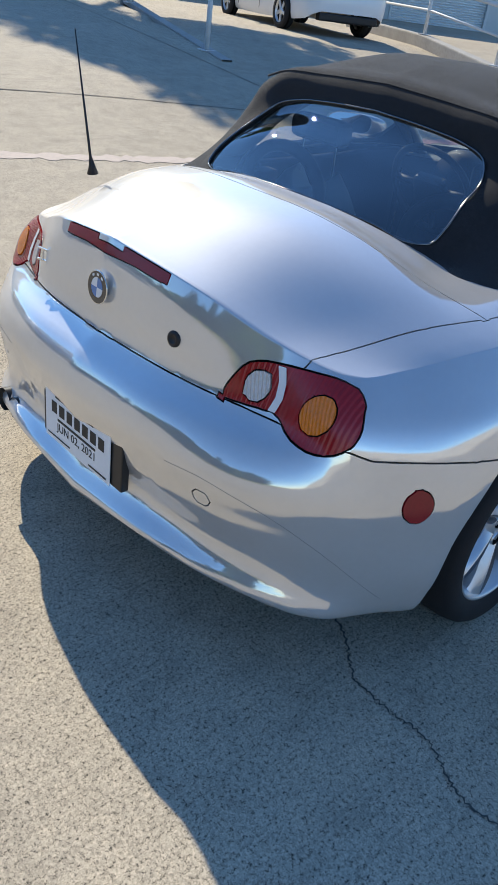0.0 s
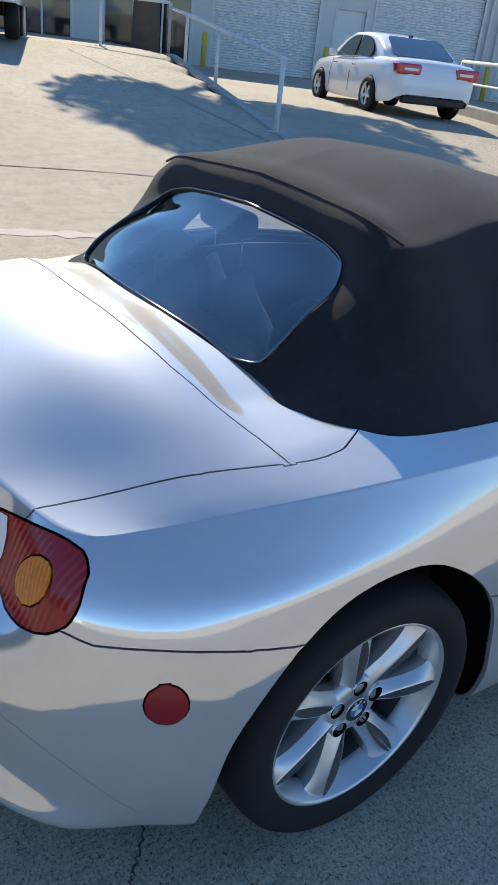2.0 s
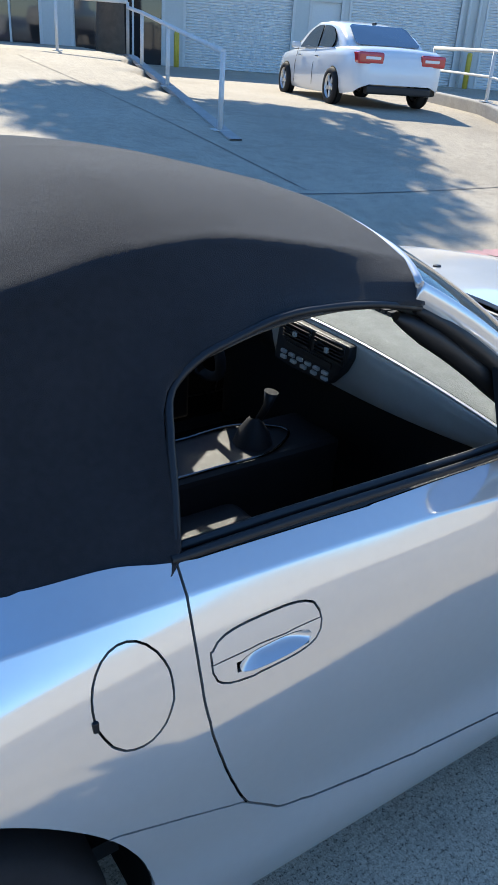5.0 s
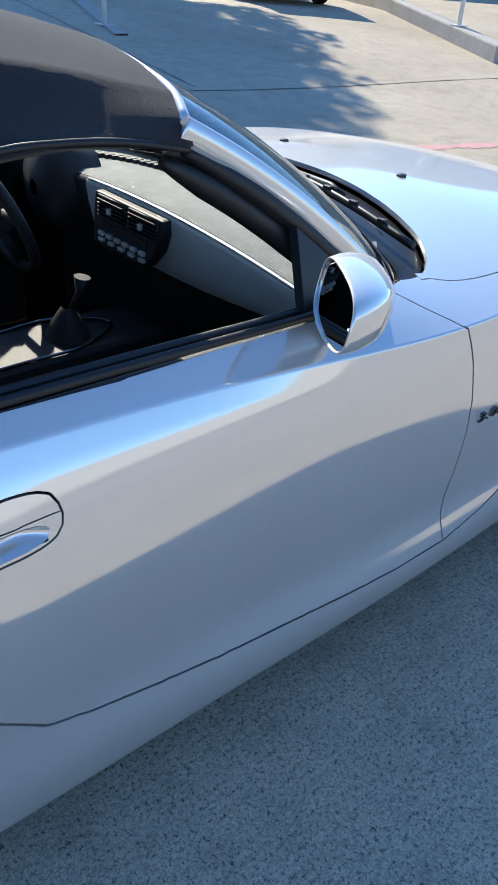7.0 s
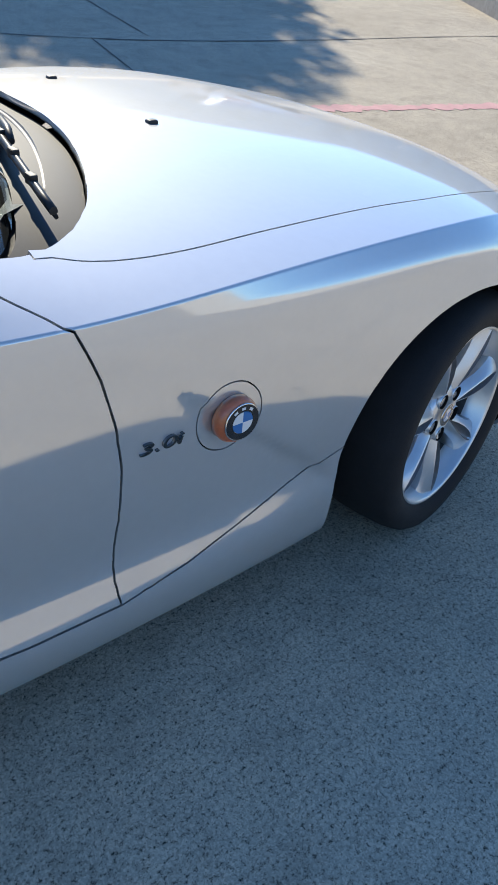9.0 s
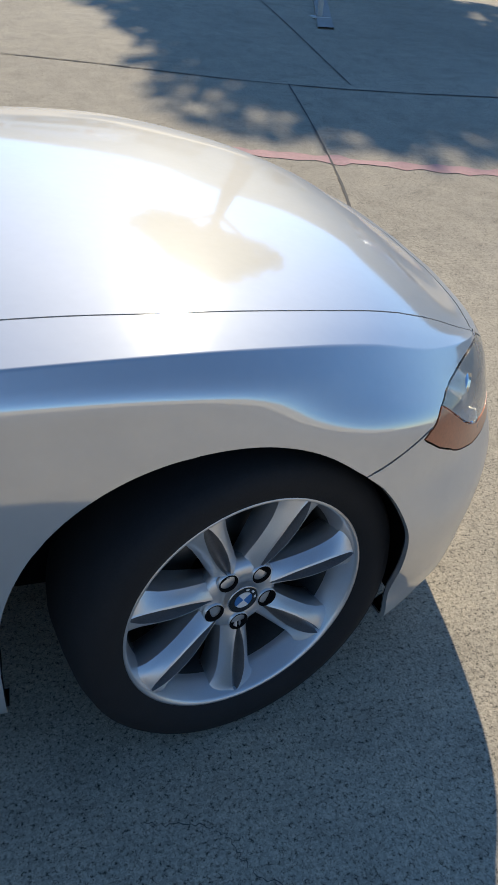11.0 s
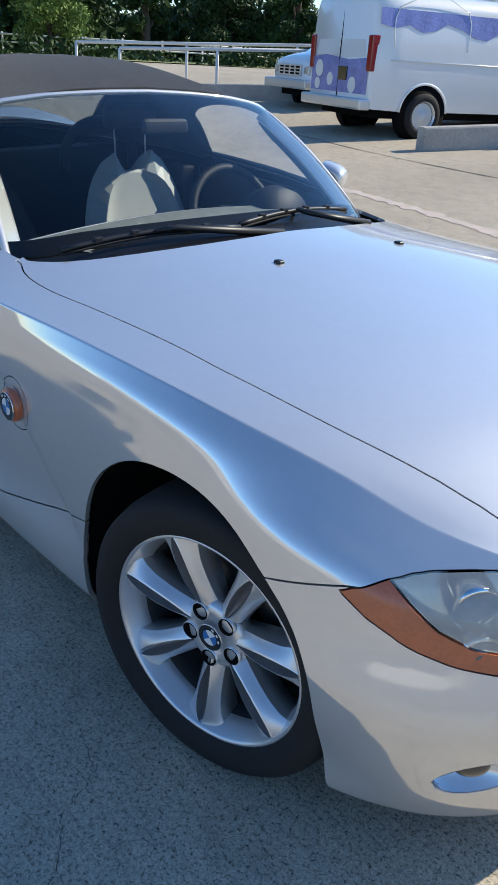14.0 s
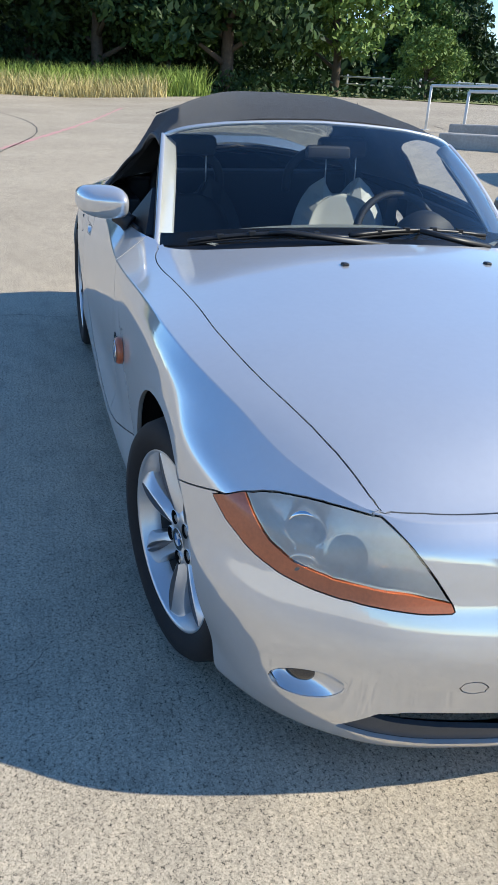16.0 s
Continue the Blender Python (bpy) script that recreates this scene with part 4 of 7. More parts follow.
def roundel(parent, m, r, name="roundel"):
    """A round badge: chrome rim, black ring, quarters of blue and white. m: pose, face to +z."""
    base = part(name, lathe([(0, 0), (r * .99, 0), (r, .0015), (r * .96, .003), (r * .92, .002), (0, .002)], 36, "z"), CHROME, parent)
    base.matrix_local = m
    bm = bmesh.new()
    disc_sector(bm, r * .60, r * .93, 0, 2 * math.pi, .0030, 36)
    part("black_ring", bm, BADGE_BLACK, base)
    for k, mat in ((0, BLUE), (1, WHITE), (2, BLUE), (3, WHITE)):
        bm = bmesh.new()
        disc_sector(bm, 0, r * .58, k * math.pi / 2, (k + 1) * math.pi / 2, .0032, 10)
        part("badge_quarter", bm, mat, base)
    for q in (125, 90, 55):
        bm = bmesh.new()
        disc_sector(bm, r * .69, r * .83, radians(q - 8), radians(q + 8), .0036, 3)
        part("badge_mark", bm, WHITE, base)
    return base


rear_wheel = wheel("wheel")
rear_wheel.parent = roadster
rear_wheel.matrix_local = pose(0, -.762, .309, 0, 15, 0)
front_wheel = copy_thing(rear_wheel, pose(2.495, -.74, .309, 0, 0, 12) @ Matrix.Rotation(radians(53), 4, "Y"))
for x, s in ((0, .762), (2.495, .74)):
    copy_thing(rear_wheel, pose(x, s, .309, 0, 100, 180))

# underbody and arch liners
part("underbody", boxed(-.50, 2.80, -.55, .55, .17, .30), GAP, roadster)
for x0 in (0, 2.47):
    for s in (-1, 1):
        ends = (-.165, -.10) if x0 == 0 else (-.15, -.165)
        prof = [(.388, ends[0]), (.384, -.05)] + [(.378 * math.cos(q), .375 * math.sin(q)) for q in np.linspace(.05, math.pi - .05, 26)] + [(-.384, -.05), (-.388, ends[1])]
        verts, faces = [], []
        for px, pz in prof:
            lip = BODY_TREE.ray_cast(Vector((x0 + px * 1.08, s * 1.5, max(.19, .317 + pz * 1.04))), Vector((0, -s, 0)))[0]
            outer = .82 if x0 == 0 else .765
            if lip is not None and abs(px) > .2:
                outer = max(outer, abs(lip.y) - .012)
            for y in (.50, outer):
                verts.append((x0 + px, s * y, .317 + pz * .97))
        for k in range(len(prof) - 1):
            faces.append((2 * k, 2 * k + 1, 2 * k + 3, 2 * k + 2))
        n = len(verts)
        verts.append((x0, s * .5, .317))
        for k in range(len(prof) - 1):
            faces.append((2 * k, 2 * k + 2, n))
        part("arch_liner", mesh_of("arch_liner", verts, faces, GAP), GAP, roadster)


# ---------------------------------------------------------------- lamps and badges of the roadster
def lens_material(name, color, scale, turn=0.0, rough=0.12, transmission=0.0, bump=0.5):
    m = material(name, color, rough, coat=0.35, noise_scale=14, noise_amount=0.18, transmission=transmission)
    nt = m.node_tree
    co = nt.nodes.new("ShaderNodeTexCoord")
    mp = nt.nodes.new("ShaderNodeMapping")
    mp.inputs["Rotation"].default_value = (turn, 0, 0)
    wv = nt.nodes.new("ShaderNodeTexWave")
    wv.bands_direction = "Y"
    wv.inputs["Scale"].default_value, wv.inputs["Distortion"].default_value = scale, 0.6
    bu = nt.nodes.new("ShaderNodeBump")
    bu.inputs["Strength"].default_value, bu.inputs["Distance"].default_value = bump, 0.003
    nt.links.new(co.outputs["Object"], mp.inputs["Vector"])
    nt.links.new(mp.outputs["Vector"], wv.inputs["Vector"])
    nt.links.new(wv.outputs["Fac"], bu.inputs["Height"])
    nt.links.new(bu.outputs["Normal"], nt.nodes["Principled BSDF"].inputs["Normal"])
    return m


RIB_RED = lens_material("ribbed_red_lens", (.30, .004, .008), 28, rough=.22)
RIB_AMBER = lens_material("ribbed_amber_lens", (.80, .20, .006), 40, 0.3, rough=.22, bump=1.0)
RIB_CLEAR = lens_material("ribbed_white_lens", (.62, .58, .54), 40, 0.3, rough=.2, bump=1.0)
HAZE = material("hazy_headlamp_lens", (.80, .79, .72), 0.22, transmission=0.62, ior=1.10, coat=1.0, noise_scale=9, noise_amount=0.08)
AMBER_SIDE = material("amber_reflector", (.46, .125, .05), 0.3, coat=0.7, noise_scale=18, noise_amount=0.2)
SILVER_IN = material("lamp_reflector", (.80, .78, .70), 0.22, 0.75, noise_scale=20, noise_amount=0.15)
DARK_CHROME = material("dark_chrome", (.16, .165, .17), .12, 1.0)
LAMP_BALL = material("lamp_ball", (.10, .105, .11), .04, 0.3, coat=1.0)
LAMP_DULL = material("dull_lamp", (.20, .20, .185), .4, 0.2)
FOG_GLASS = material("fog_glass", (.02, .02, .022), .10, coat=1.0)
MIRROR = material("mirror_glass", (.7, .72, .74), 0.0, 1.0)


def bowl(name, mat, parent, rim_points, inward, depth, shift, rings=9):
    """A smooth bowl let into the skin: its rim lies on the skin, its middle is moved by shift and pressed in."""
    inward = Vector(inward)
    rim3 = []
    for p in rim_points:
        hit = BODY_TREE.ray_cast(Vector(p) - inward * 1.0, inward)
        rim3.append(hit[0] - inward * .0005)
    mid = sum(rim3, Vector()) / len(rim3)
    verts, faces = [], []
    n = len(rim3)
    for k in range(rings):
        t = k / rings
        for p in rim3:
            q = p + (mid + Vector(shift) - p) * t
            verts.append(q + inward * depth * math.sin(math.pi / 2 * min(1, t * 1.35)))
    for k in range(rings - 1):
        for j in range(n):
            faces.append((k * n + j, k * n + (j + 1) % n, (k + 1) * n + (j + 1) % n, (k + 1) * n + j))
    faces.append(tuple((rings - 1) * n + j for j in range(n)))
    return part(name, mesh_of(name, verts, faces, mat), mat, parent)


def lettering(name, text, size, mat, parent, m, wide=1.0, extrude=.0004, shear=0.0, label=""):
    """Flat letters of the built-in font as one mesh, face to +z of the pose m."""
    txt = bpy.data.curves.new(name, "FONT")
    txt.body, txt.size, txt.extrude, txt.align_x, txt.shear = text, size, extrude, "CENTER", shear
    tmp = new(name, txt)
    bpy.context.view_layer.update()
    me = bpy.data.meshes.new_from_object(tmp)
    bpy.data.objects.remove(tmp)
    me.materials.clear()
    ob = part(name, me, mat, parent, label)
    ob.matrix_local = m @ Matrix.Diagonal((wide, 1, 1, 1))
    return ob




def panel(l, s, name, mat, parent, gap=.0012, lift=0.0, label="", depth=.012):
    return part(name, panel_mesh(name, SKIN, SKIN_N, PANELS[l, s], mat, gap, depth, lift), mat, parent, label)


for s in (-1, 1):
    lamp = panel(7, s, "tail_light", RIB_RED, roadster, .003, .002, "red tail light with amber and white round lenses")
    panel(19, s, "indicator_lens", RIB_AMBER, lamp, .0006, .004)
    panel(20, s, "reversing_lens", RIB_CLEAR, lamp, .0006, .004)
    dv, df = [], []
    for k in range(13):
        z = .672 + .093 * k / 12
        yc = float(np.interp(z, (.672, .702, .735, .765), (.518, .5235, .5175, .504)))
        for y in (yc - .0085, yc + .0085):
            hit = BODY_TREE.ray_cast(Vector((-1.2, s * y, z)), Vector((1, 0, 0)))[0]
            dv.append((hit.x - .0045, s * y, z))
        if k:
            df.append((2 * k - 2, 2 * k - 1, 2 * k + 1, 2 * k))
    part("divider", mesh_of("divider", dv, df, WHITE), WHITE, lamp)
    part("lamp_rim", mesh_of("lamp_rim", SKIN - SKIN_N * .006, [f for l in (7, 19, 20) for f in PANELS[l, s]], GAP), GAP, lamp)
    panel(22, s, "side_marker", LENS_RED, PANEL_OB[6, 0], .0008, .002)
    head = panel(8, s, "headlight", HAZE, roadster, .003, .0, "hazy headlight with an amber lower edge")
    head.visible_shadow = False
    panel(23, s, "amber_strip", AMBER_SIDE, head, .0014, .001)
    hf = [f for l in (8, 23) for f in PANELS[l, s]]
    part("headlight_rim", mesh_of("headlight_rim", SKIN - SKIN_N * .010, [f for f in PANELS[23, s]], GAP), GAP, head)
    used_h = sorted({k for f in hf for k in f})
    at_h = {k: i for i, k in enumerate(used_h)}
    inner = SKIN[used_h] * [1, 1, 1] + np.array([-.075, -s * .02, -.015])
    part("reflector", mesh_of("reflector", inner, [[at_h[k] for k in f] for f in hf], SILVER_IN), SILVER_IN, head)
    for cx, cy, cz, r, clear in ((2.958, .652, .598, .037, True), (2.985, .662, .530, .033, True), (2.985, .570, .540, .046, False)):
        bm = lathe([(r * 1.10, -.05), (r * 1.12, 0), (r * 1.08, .010), (r * 1.0, .006), (r * .97, -.01)], 32, "x")
        if clear:
            ob = part("projector", bm, CHROME, head)
            ob.matrix_local = pose(cx, s * cy, cz, 0, 8, s * 30)
        else:
            bm.free()
        bm = lathe([(r * .98, -.012), (r * .80, .010), (r * .45, .020), (0, .024)], 28, "x")
        for fc in bm.faces:
            fc.smooth = True
        ob = part("lamp_lens", bm, LAMP_BALL if clear else LAMP_DULL, head)
        ob.matrix_local = pose(cx, s * cy, cz, 0, 8, s * 30)
    # fog lamp in its bowl
    wide = [(-.652 + (y + .652) * 1.07, .292 + (z - .292) * 1.07) for y, z in FOG_DISH]
    dish = bowl("fog_recess", PAINT, PANEL_OB[13, 0], [(3.0, y if s < 0 else -y, z) for y, z in wide], (-1, 0, 0), .044, (-.004, s * .014, .006))
    seat_of = BODY_TREE.ray_cast(Vector((4.0, s * .668, .314)), Vector((-1, 0, 0)))[0]
    bm = bmesh.new()
    bmesh.ops.create_uvsphere(bm, u_segments=24, v_segments=12, radius=1)
    bmesh.ops.scale(bm, vec=(.014, .033, .025), verts=bm.verts)
    for fc in bm.faces:
        fc.smooth = True
    ob = part("fog_lamp", bm, FOG_GLASS, dish)
    ob.matrix_local = pose(seat_of.x - .013, seat_of.y - s * .004, seat_of.z, 0, 0, s * 40)

panel(24, 0, "grille_tray", material("grey_plastic", (.06, .064, .07), .6, noise_scale=30, noise_amount=.15), PANEL_OB[13, 0], .0, -.010)
panel(30, 0, "lower_grille", GAP, PANEL_OB[13, 0], .0, -.05)
panel(26, -1, "tow_cover", PAINT, PANEL_OB[13, 0], .0009)
panel(26, 1, "tow_cover", PAINT, PANEL_OB[13, 0], .0009)
panel(27, -1, "tow_cover", PAINT, PANEL_OB[6, 0], .0009)
panel(27, 1, "tow_cover", PAINT, PANEL_OB[6, 0], .0009)
panel(28, 0, "brake_light", LENS_RED, PANEL_OB[11, 0], .0012, .001, "long dark red high brake light")

roundel(PANEL_OB[11, 0], look((-.742, 0, .785), (0.2, 0, .70)) @ Matrix.Identity(4), .041)
for s in (-1, 1):
    body = lathe([(.0, 0), (.043, 0), (.043, .012), (.038, .020), (0, .021)], 32, "z")
    ob = part("side_indicator", body, AMBER_SIDE, PANEL_OB[16, s], "amber side indicator with a round badge")
    ob.matrix_local = Matrix.Translation((1.806, s * .862, .569)) @ Matrix.Rotation(radians(-90 if s > 0 else 90), 4, "X")
    roundel(ob, Matrix.Translation((.004, .0, .0212)), .036)
    lettering("engine_badge", "3.0i", .030, DARK_CHROME, PANEL_OB[16, s], Matrix.Translation((1.662, s * .8640, .5550)) @ Matrix.Rotation(radians(0 if s < 0 else 180), 4, "Z") @ Matrix.Rotation(radians(90), 4, "X"), 1.95, .0030, .18, "chrome lettering")
# model badge: two plain chrome figures
bm = box(bmesh.new(), -.003, .003, .318, .355, .757, .763, .001)
box(bm, -.003, .003, .318, .355, .727, .733, .001)
box(bm, -.003, .003, .332, .341, .730, .760, .001)
box(bm, -.003, .003, .262, .300, .737, .743, .001)
box(bm, -.003, .003, .268, .275, .727, .763, .001)
box(bm, -.003, .003, .286, .298, .743, .760, .001)
ob = part("model_badge", bm, CHROME, PANEL_OB[11, 0], "small chrome badge")
ob.matrix_local = pose(-.718, 0, .01, 0, 6, 9)
# lock on the lid
bm = lathe([(.0, .004), (.007, .004), (.009, .006), (.014, .007), (.019, .004), (.020, -.006)], 24, "x")
bmesh.ops.scale(bm, vec=(-1, 1, 1), verts=bm.verts)
bmesh.ops.reverse_faces(bm, faces=bm.faces)
ob = part("lid_lock", bm, BLACK_TRIM, PANEL_OB[11, 0])
ob.matrix_local = pose(-.707, -.256, .748, 0, 8, 8)

# paper tag on its holder
holder = part("plate_holder", boxed(-.795, -.772, -.20, .17, .325, .475, .004), BLACK_TRIM, roadster, "black plastic plate holder")
tag = part("paper_tag", boxed(-.800, -.7975, -.155, .152, .322, .480, .001), PAPER, holder, "white paper dealer tag with printed bars")
for y0, y1, z0, z1 in ((-.135, .125, .408, .442), (-.09, .09, .390, .397), (-.08, .10, .455, .461), (-.14, -.06, .332, .337), (.03, .14, .334, .338)):
    n = max(1, int((y1 - y0) / .035)) if z1 - z0 > .012 else 1
    w = (y1 - y0) / n
    for k in range(n):
        part("printed_bar", boxed(-.8012, -.8004, y0 + k * w + (.006 if n > 1 else 0), y0 + (k + 1) * w - (.006 if n > 1 else 0), z0, z1), INK, tag)

lettering("printed_date", "JUN 02, 2021", .034, INK, tag, Matrix.Translation((-.8006, 0, .360)) @ Matrix.Rotation(radians(-90), 4, "Z") @ Matrix.Rotation(radians(90), 4, "X"))

# the joint of the lower rear bumper, from the plate recess down to the wheel
for s in (-1, 1):
    pts = []
    for x, y, z in spline([(-.785, .352, .508), (-.765, .448, .512), (-.716, .577, .480), (-.640, .684, .415), (-.545, .770, .322), (-.490, .803, .270)], 40):
        near = BODY_TREE.find_nearest(Vector((x, s * y, z)))
        pts.append(tuple(near[0]))
    part("bumper_joint", tube(pts, .0007, 5), JOINT_GREY, PANEL_OB[6, 0])

# antenna on the left rear wing
part("antenna", tube([(-.284, .742, .845), (-.287, .743, .872), (-.292, .745, .90), (-.345, .752, 1.262)], [.019, .010, .0045, .0018], 10), BLACK_TRIM, roadster, "thin black whip antenna")
# tail pipe, at the left
for y in (.40, .47):
    part("tail_pipe", tube([(-.55, y, .25), (-.765, y, .265)], .036, 16, caps=False), material("tail_pipe_steel", (.05, .05, .05), .35, .8), roadster)

# hinge of the fuel flap
hinge = BODY_TREE.ray_cast(Vector((.286, -1.5, .722)), Vector((0, 1, 0)))[0]
part("flap_hinge", boxed(hinge.x - .005, hinge.x + .004, hinge.y - .002, hinge.y + .006, hinge.z - .010, hinge.z + .010, .002), BLACK_TRIM, PANEL_OB[14, -1])

# washer nozzles
for y in (-.236, .236):
    bm = box(bmesh.new(), 2.020, 2.044, y - .010, y + .010, .878, .8905, .005, 3)
    part("washer_nozzle", bm, BLACK_TRIM, PANEL_OB[9, 0])

# wipers
def wiper(a, b, pivot):
    w = part("wiper_arm", tube([pivot, ((pivot[0] + a[0]) / 2 - .01, (pivot[1] + a[1]) / 2, (pivot[2] + a[2]) / 2 + .035), ((a[0] + b[0]) / 2, (a[1] + b[1]) / 2, (a[2] + b[2]) / 2 + .02)], [.013, .009, .006], 8), BLACK_TRIM, roadster)
    mid = [(a[0] + (b[0] - a[0]) * t - .03 * 4 * t * (1 - t) * .35, a[1] + (b[1] - a[1]) * t, a[2] + (b[2] - a[2]) * t + .016 * math.sin(math.pi * t)) for t in np.linspace(0, 1, 11)]
    part("wiper_blade", tube(mid, .0075, 6), BLACK_TRIM, w)
    part("wiper_rubber", tube([(x + .004, y, z - .010) for x, y, z in mid], .004, 5), RUBBER, w)
    for k in (2, 4, 6, 8):
        x, y, z = mid[k]
        part("wiper_clip", boxed(x - .007, x + .007, y - .012, y + .012, z - .006, z + .012, .003), BLACK_TRIM, w)


wiper((1.62, -.62, .870), (1.72, -.10, .902), (1.775, .02, .885))
wiper((1.70, -.09, .905), (1.58, .50, .885), (1.775, .40, .880))
part("cowl_vent", tube([(1.60 + .18 * (1 - (y / .62) ** 2), y, .872 - .05 * (abs(y) / .62) ** 2) for y in np.linspace(-.5, .5, 25)], .014, 6), BLACK_TRIM, roadster)


def mirror(s):
    """A door mirror: a rounded shell open to the rear, with its glass set back, on a black foot."""
    n = 32
    c0, across = Vector((1.122, s * .856, .927)), Vector((-.054, s * .086, -.004))
    upv, fwd = Vector((.013, 0, .053)), Vector((.138, -s * .016, -.014))

    def ring(size, depth, sq=.62):
        out = []
        for q in np.linspace(0, 2 * math.pi, n, endpoint=False):
            c, sn = math.cos(q), math.sin(q)
            c, sn = math.copysign(abs(c) ** sq, c), math.copysign(abs(sn) ** sq, sn)
            low = 1.0 - .16 * max(0, c) * (1 if sn < 0 else .35)
            out.append(c0 + across * (c * size) + upv * (sn * size * low) + fwd * depth)
        return out

    bm = bmesh.new()
    rows = [[bm.verts.new(p) for p in ring(k, t)] for t, k in ((.05, .93), (.01, .94), (-.01, .955), (0, .985), (.04, 1.0), (.2, 1.03), (.4, 1.02), (.6, .97), (.78, .87), (.90, .72), (.97, .50), (1.0, .10))]
    for a, b in zip(rows[:-1], rows[1:]):
        for k in range(n):
            bm.faces.new((a[k], a[(k + 1) % n], b[(k + 1) % n], b[k])).smooth = True
    bm.faces.new(rows[-1])
    bmesh.ops.recalc_face_normals(bm, faces=bm.faces)
    shell = part("door_mirror", bm, PAINT, PANEL_OB[4, s], "silver door mirror")
    bm = bmesh.new()
    vs = [bm.verts.new(p) for p in ring(.93, .035)]
    bm.faces.new(vs)
    bmesh.ops.recalc_face_normals(bm, faces=bm.faces)
    part("mirror_glass", bm, MIRROR, shell)
    foot = tube([(1.225, s * .812, .886), (1.235, s * .780, .872), (1.245, s * .758, .856)], [.024, .030, .036], 10)
    part("mirror_foot", foot, BLACK_TRIM, shell)


for s in (-1, 1):
    mirror(s)
    bowl("handle_scoop", PAINT, PANEL_OB[15, s], [(x, s * .87, z) for x, z in HANDLE_CUP], (0, -s, 0), .020, (0, 0, .004))
    belt = [(x, s * w, z) for x, w, z in ((.44, .768, .872), (.60, .772, .876), (.78, .773, .875), (.95, .772, .872), (1.10, .766, .866), (1.22, .756, .860), (1.34, .738, .852))]
    part("window_seal", tube([tuple(p) for p in spline(belt, 25)], .0075, 8), BLACK_TRIM, PANEL_OB[4, s])
    part("window_seal", tube([(x, y - s * .022, z + .001) for x, y, z in spline(belt, 25)], .008, 8), BLACK_TRIM, PANEL_OB[4, s])
    arch_line = [(.452, s * .764, .872), (.474, s * .716, .940), (.494, s * .665, 1.005), (.526, s * .612, 1.050), (.575, s * .602, 1.084), (.645, s * .599, 1.107), (.73, s * .600, 1.130), (.82, s * .600, 1.133), (.93, s * .605, 1.127), (1.03, s * .609, 1.110)]
    part("roof_seal", tube([tuple(p) for p in spline(arch_line, 31)], .0065, 8), BLACK_TRIM, soft)
    # black inner side of the pillar and the small corner panel behind the mirror
    part("corner_trim", mesh_of("corner_trim", [(1.38, s * .722, .845), (1.17, s * .757, .862), (1.215, s * .672, .982), (1.38, s * .690, .845), (1.17, s * .735, .862), (1.215, s * .650, .982)],
                                [(0, 1, 2), (5, 4, 3), (0, 3, 4, 1), (1, 4, 5, 2), (2, 5, 3, 0)], BLACK_TRIM, False), BLACK_TRIM, PANEL_OB[4, s])
    part("pillar_trim", tube([(p[0] - .032, s * (abs(p[1]) - .004), p[2] - .030) for p in wg[:-1, -1]], [.018] * 14 + [.017, .016, .014, .012, .010], 8), BLACK_TRIM, roadster)
    # the dark lining on the cabin side of the pillar
    part("pillar_lining", tube([(p[0] - .062, s * (abs(p[1]) - .020), p[2] - .046) for p in wg[4:-1, -1]], [.010, .016, .020, .022] + [.023] * 8 + [.020, .016, .010], 8), BLACK_TRIM, roadster)
# chrome rim of the rear window
rim = []
for y, z in REAR_WINDOW[1:-1]:
    v = min(rear_glass.data.vertices, key=lambda v: (v.co.y - y) ** 2 + (v.co.z - z) ** 2)
    rim.append(v.co + Vector((-.006, 0, .007)))
rim = [Vector(p) for p in spline([tuple(p) for p in rim], 60)]
part("window_rim", tube([tuple(p) for p in rim] + [(p.x, -p.y, p.z) for p in rim][::-1][1:-1], .0030, 6, closed=True), DARK_CHROME, rear_glass)
# raised seam round the rear edge of the roof
roof_edge_line = spline([(.212, 0, 1.2405), (.212, .24, 1.2275), (.208, .41, 1.2135), (.224, .500, 1.186)], 20)
part("roof_seam", tube([tuple(p) for p in roof_edge_line][::-1] + [(x, -y, z) for x, y, z in roof_edge_line][1:], .0035, 6), FABRIC, soft)

# ---------------------------------------------------------------- cabin
tub = bmesh.new()
box(tub, -.05, 1.56, -.70, .70, .22, .26)
part("cabin_floor", tub, CABIN, roadster)
for s in (-1, 1):
    part("door_lining", boxed(.46, 1.36, s * .735 - .02, s * .735 + .02, .26, .832, .01), CABIN, PANEL_OB[4, s])
    part("side_lining", boxed(.0, .46, s * .64 - .03, s * .64 + .03, .26, .83, .01), CABIN, roadster)
part("footwell", boxed(1.50, 1.56, -.70, .70, .26, .80), CABIN, roadster)


def dash_mesh(section, y0, y1, n=28):
    """A section in x and z drawn across the car; its upper part falls and its lower edge rises towards the doors."""
    verts, faces = [], []
    m = len(section)
    for k in range(n + 1):
        y = y0 + (y1 - y0) * k / n
        for x, z in section:
            high = min(1, max(0, (z - .69) / .17))
            near = min(1, max(0, (1.56 - x) / .12))
            verts.append((x, y * (1 - max(0, x - 1.42) * 1.3), z - (.045 * high * near - .045 * (1 - high)) * (y / .62) ** 2))
    for k in range(n):
        for j in range(m - 1):
            faces.append((k * m + j, k * m + j + 1, (k + 1) * m + j + 1, (k + 1) * m + j))
    return mesh_of("dash", verts, faces)


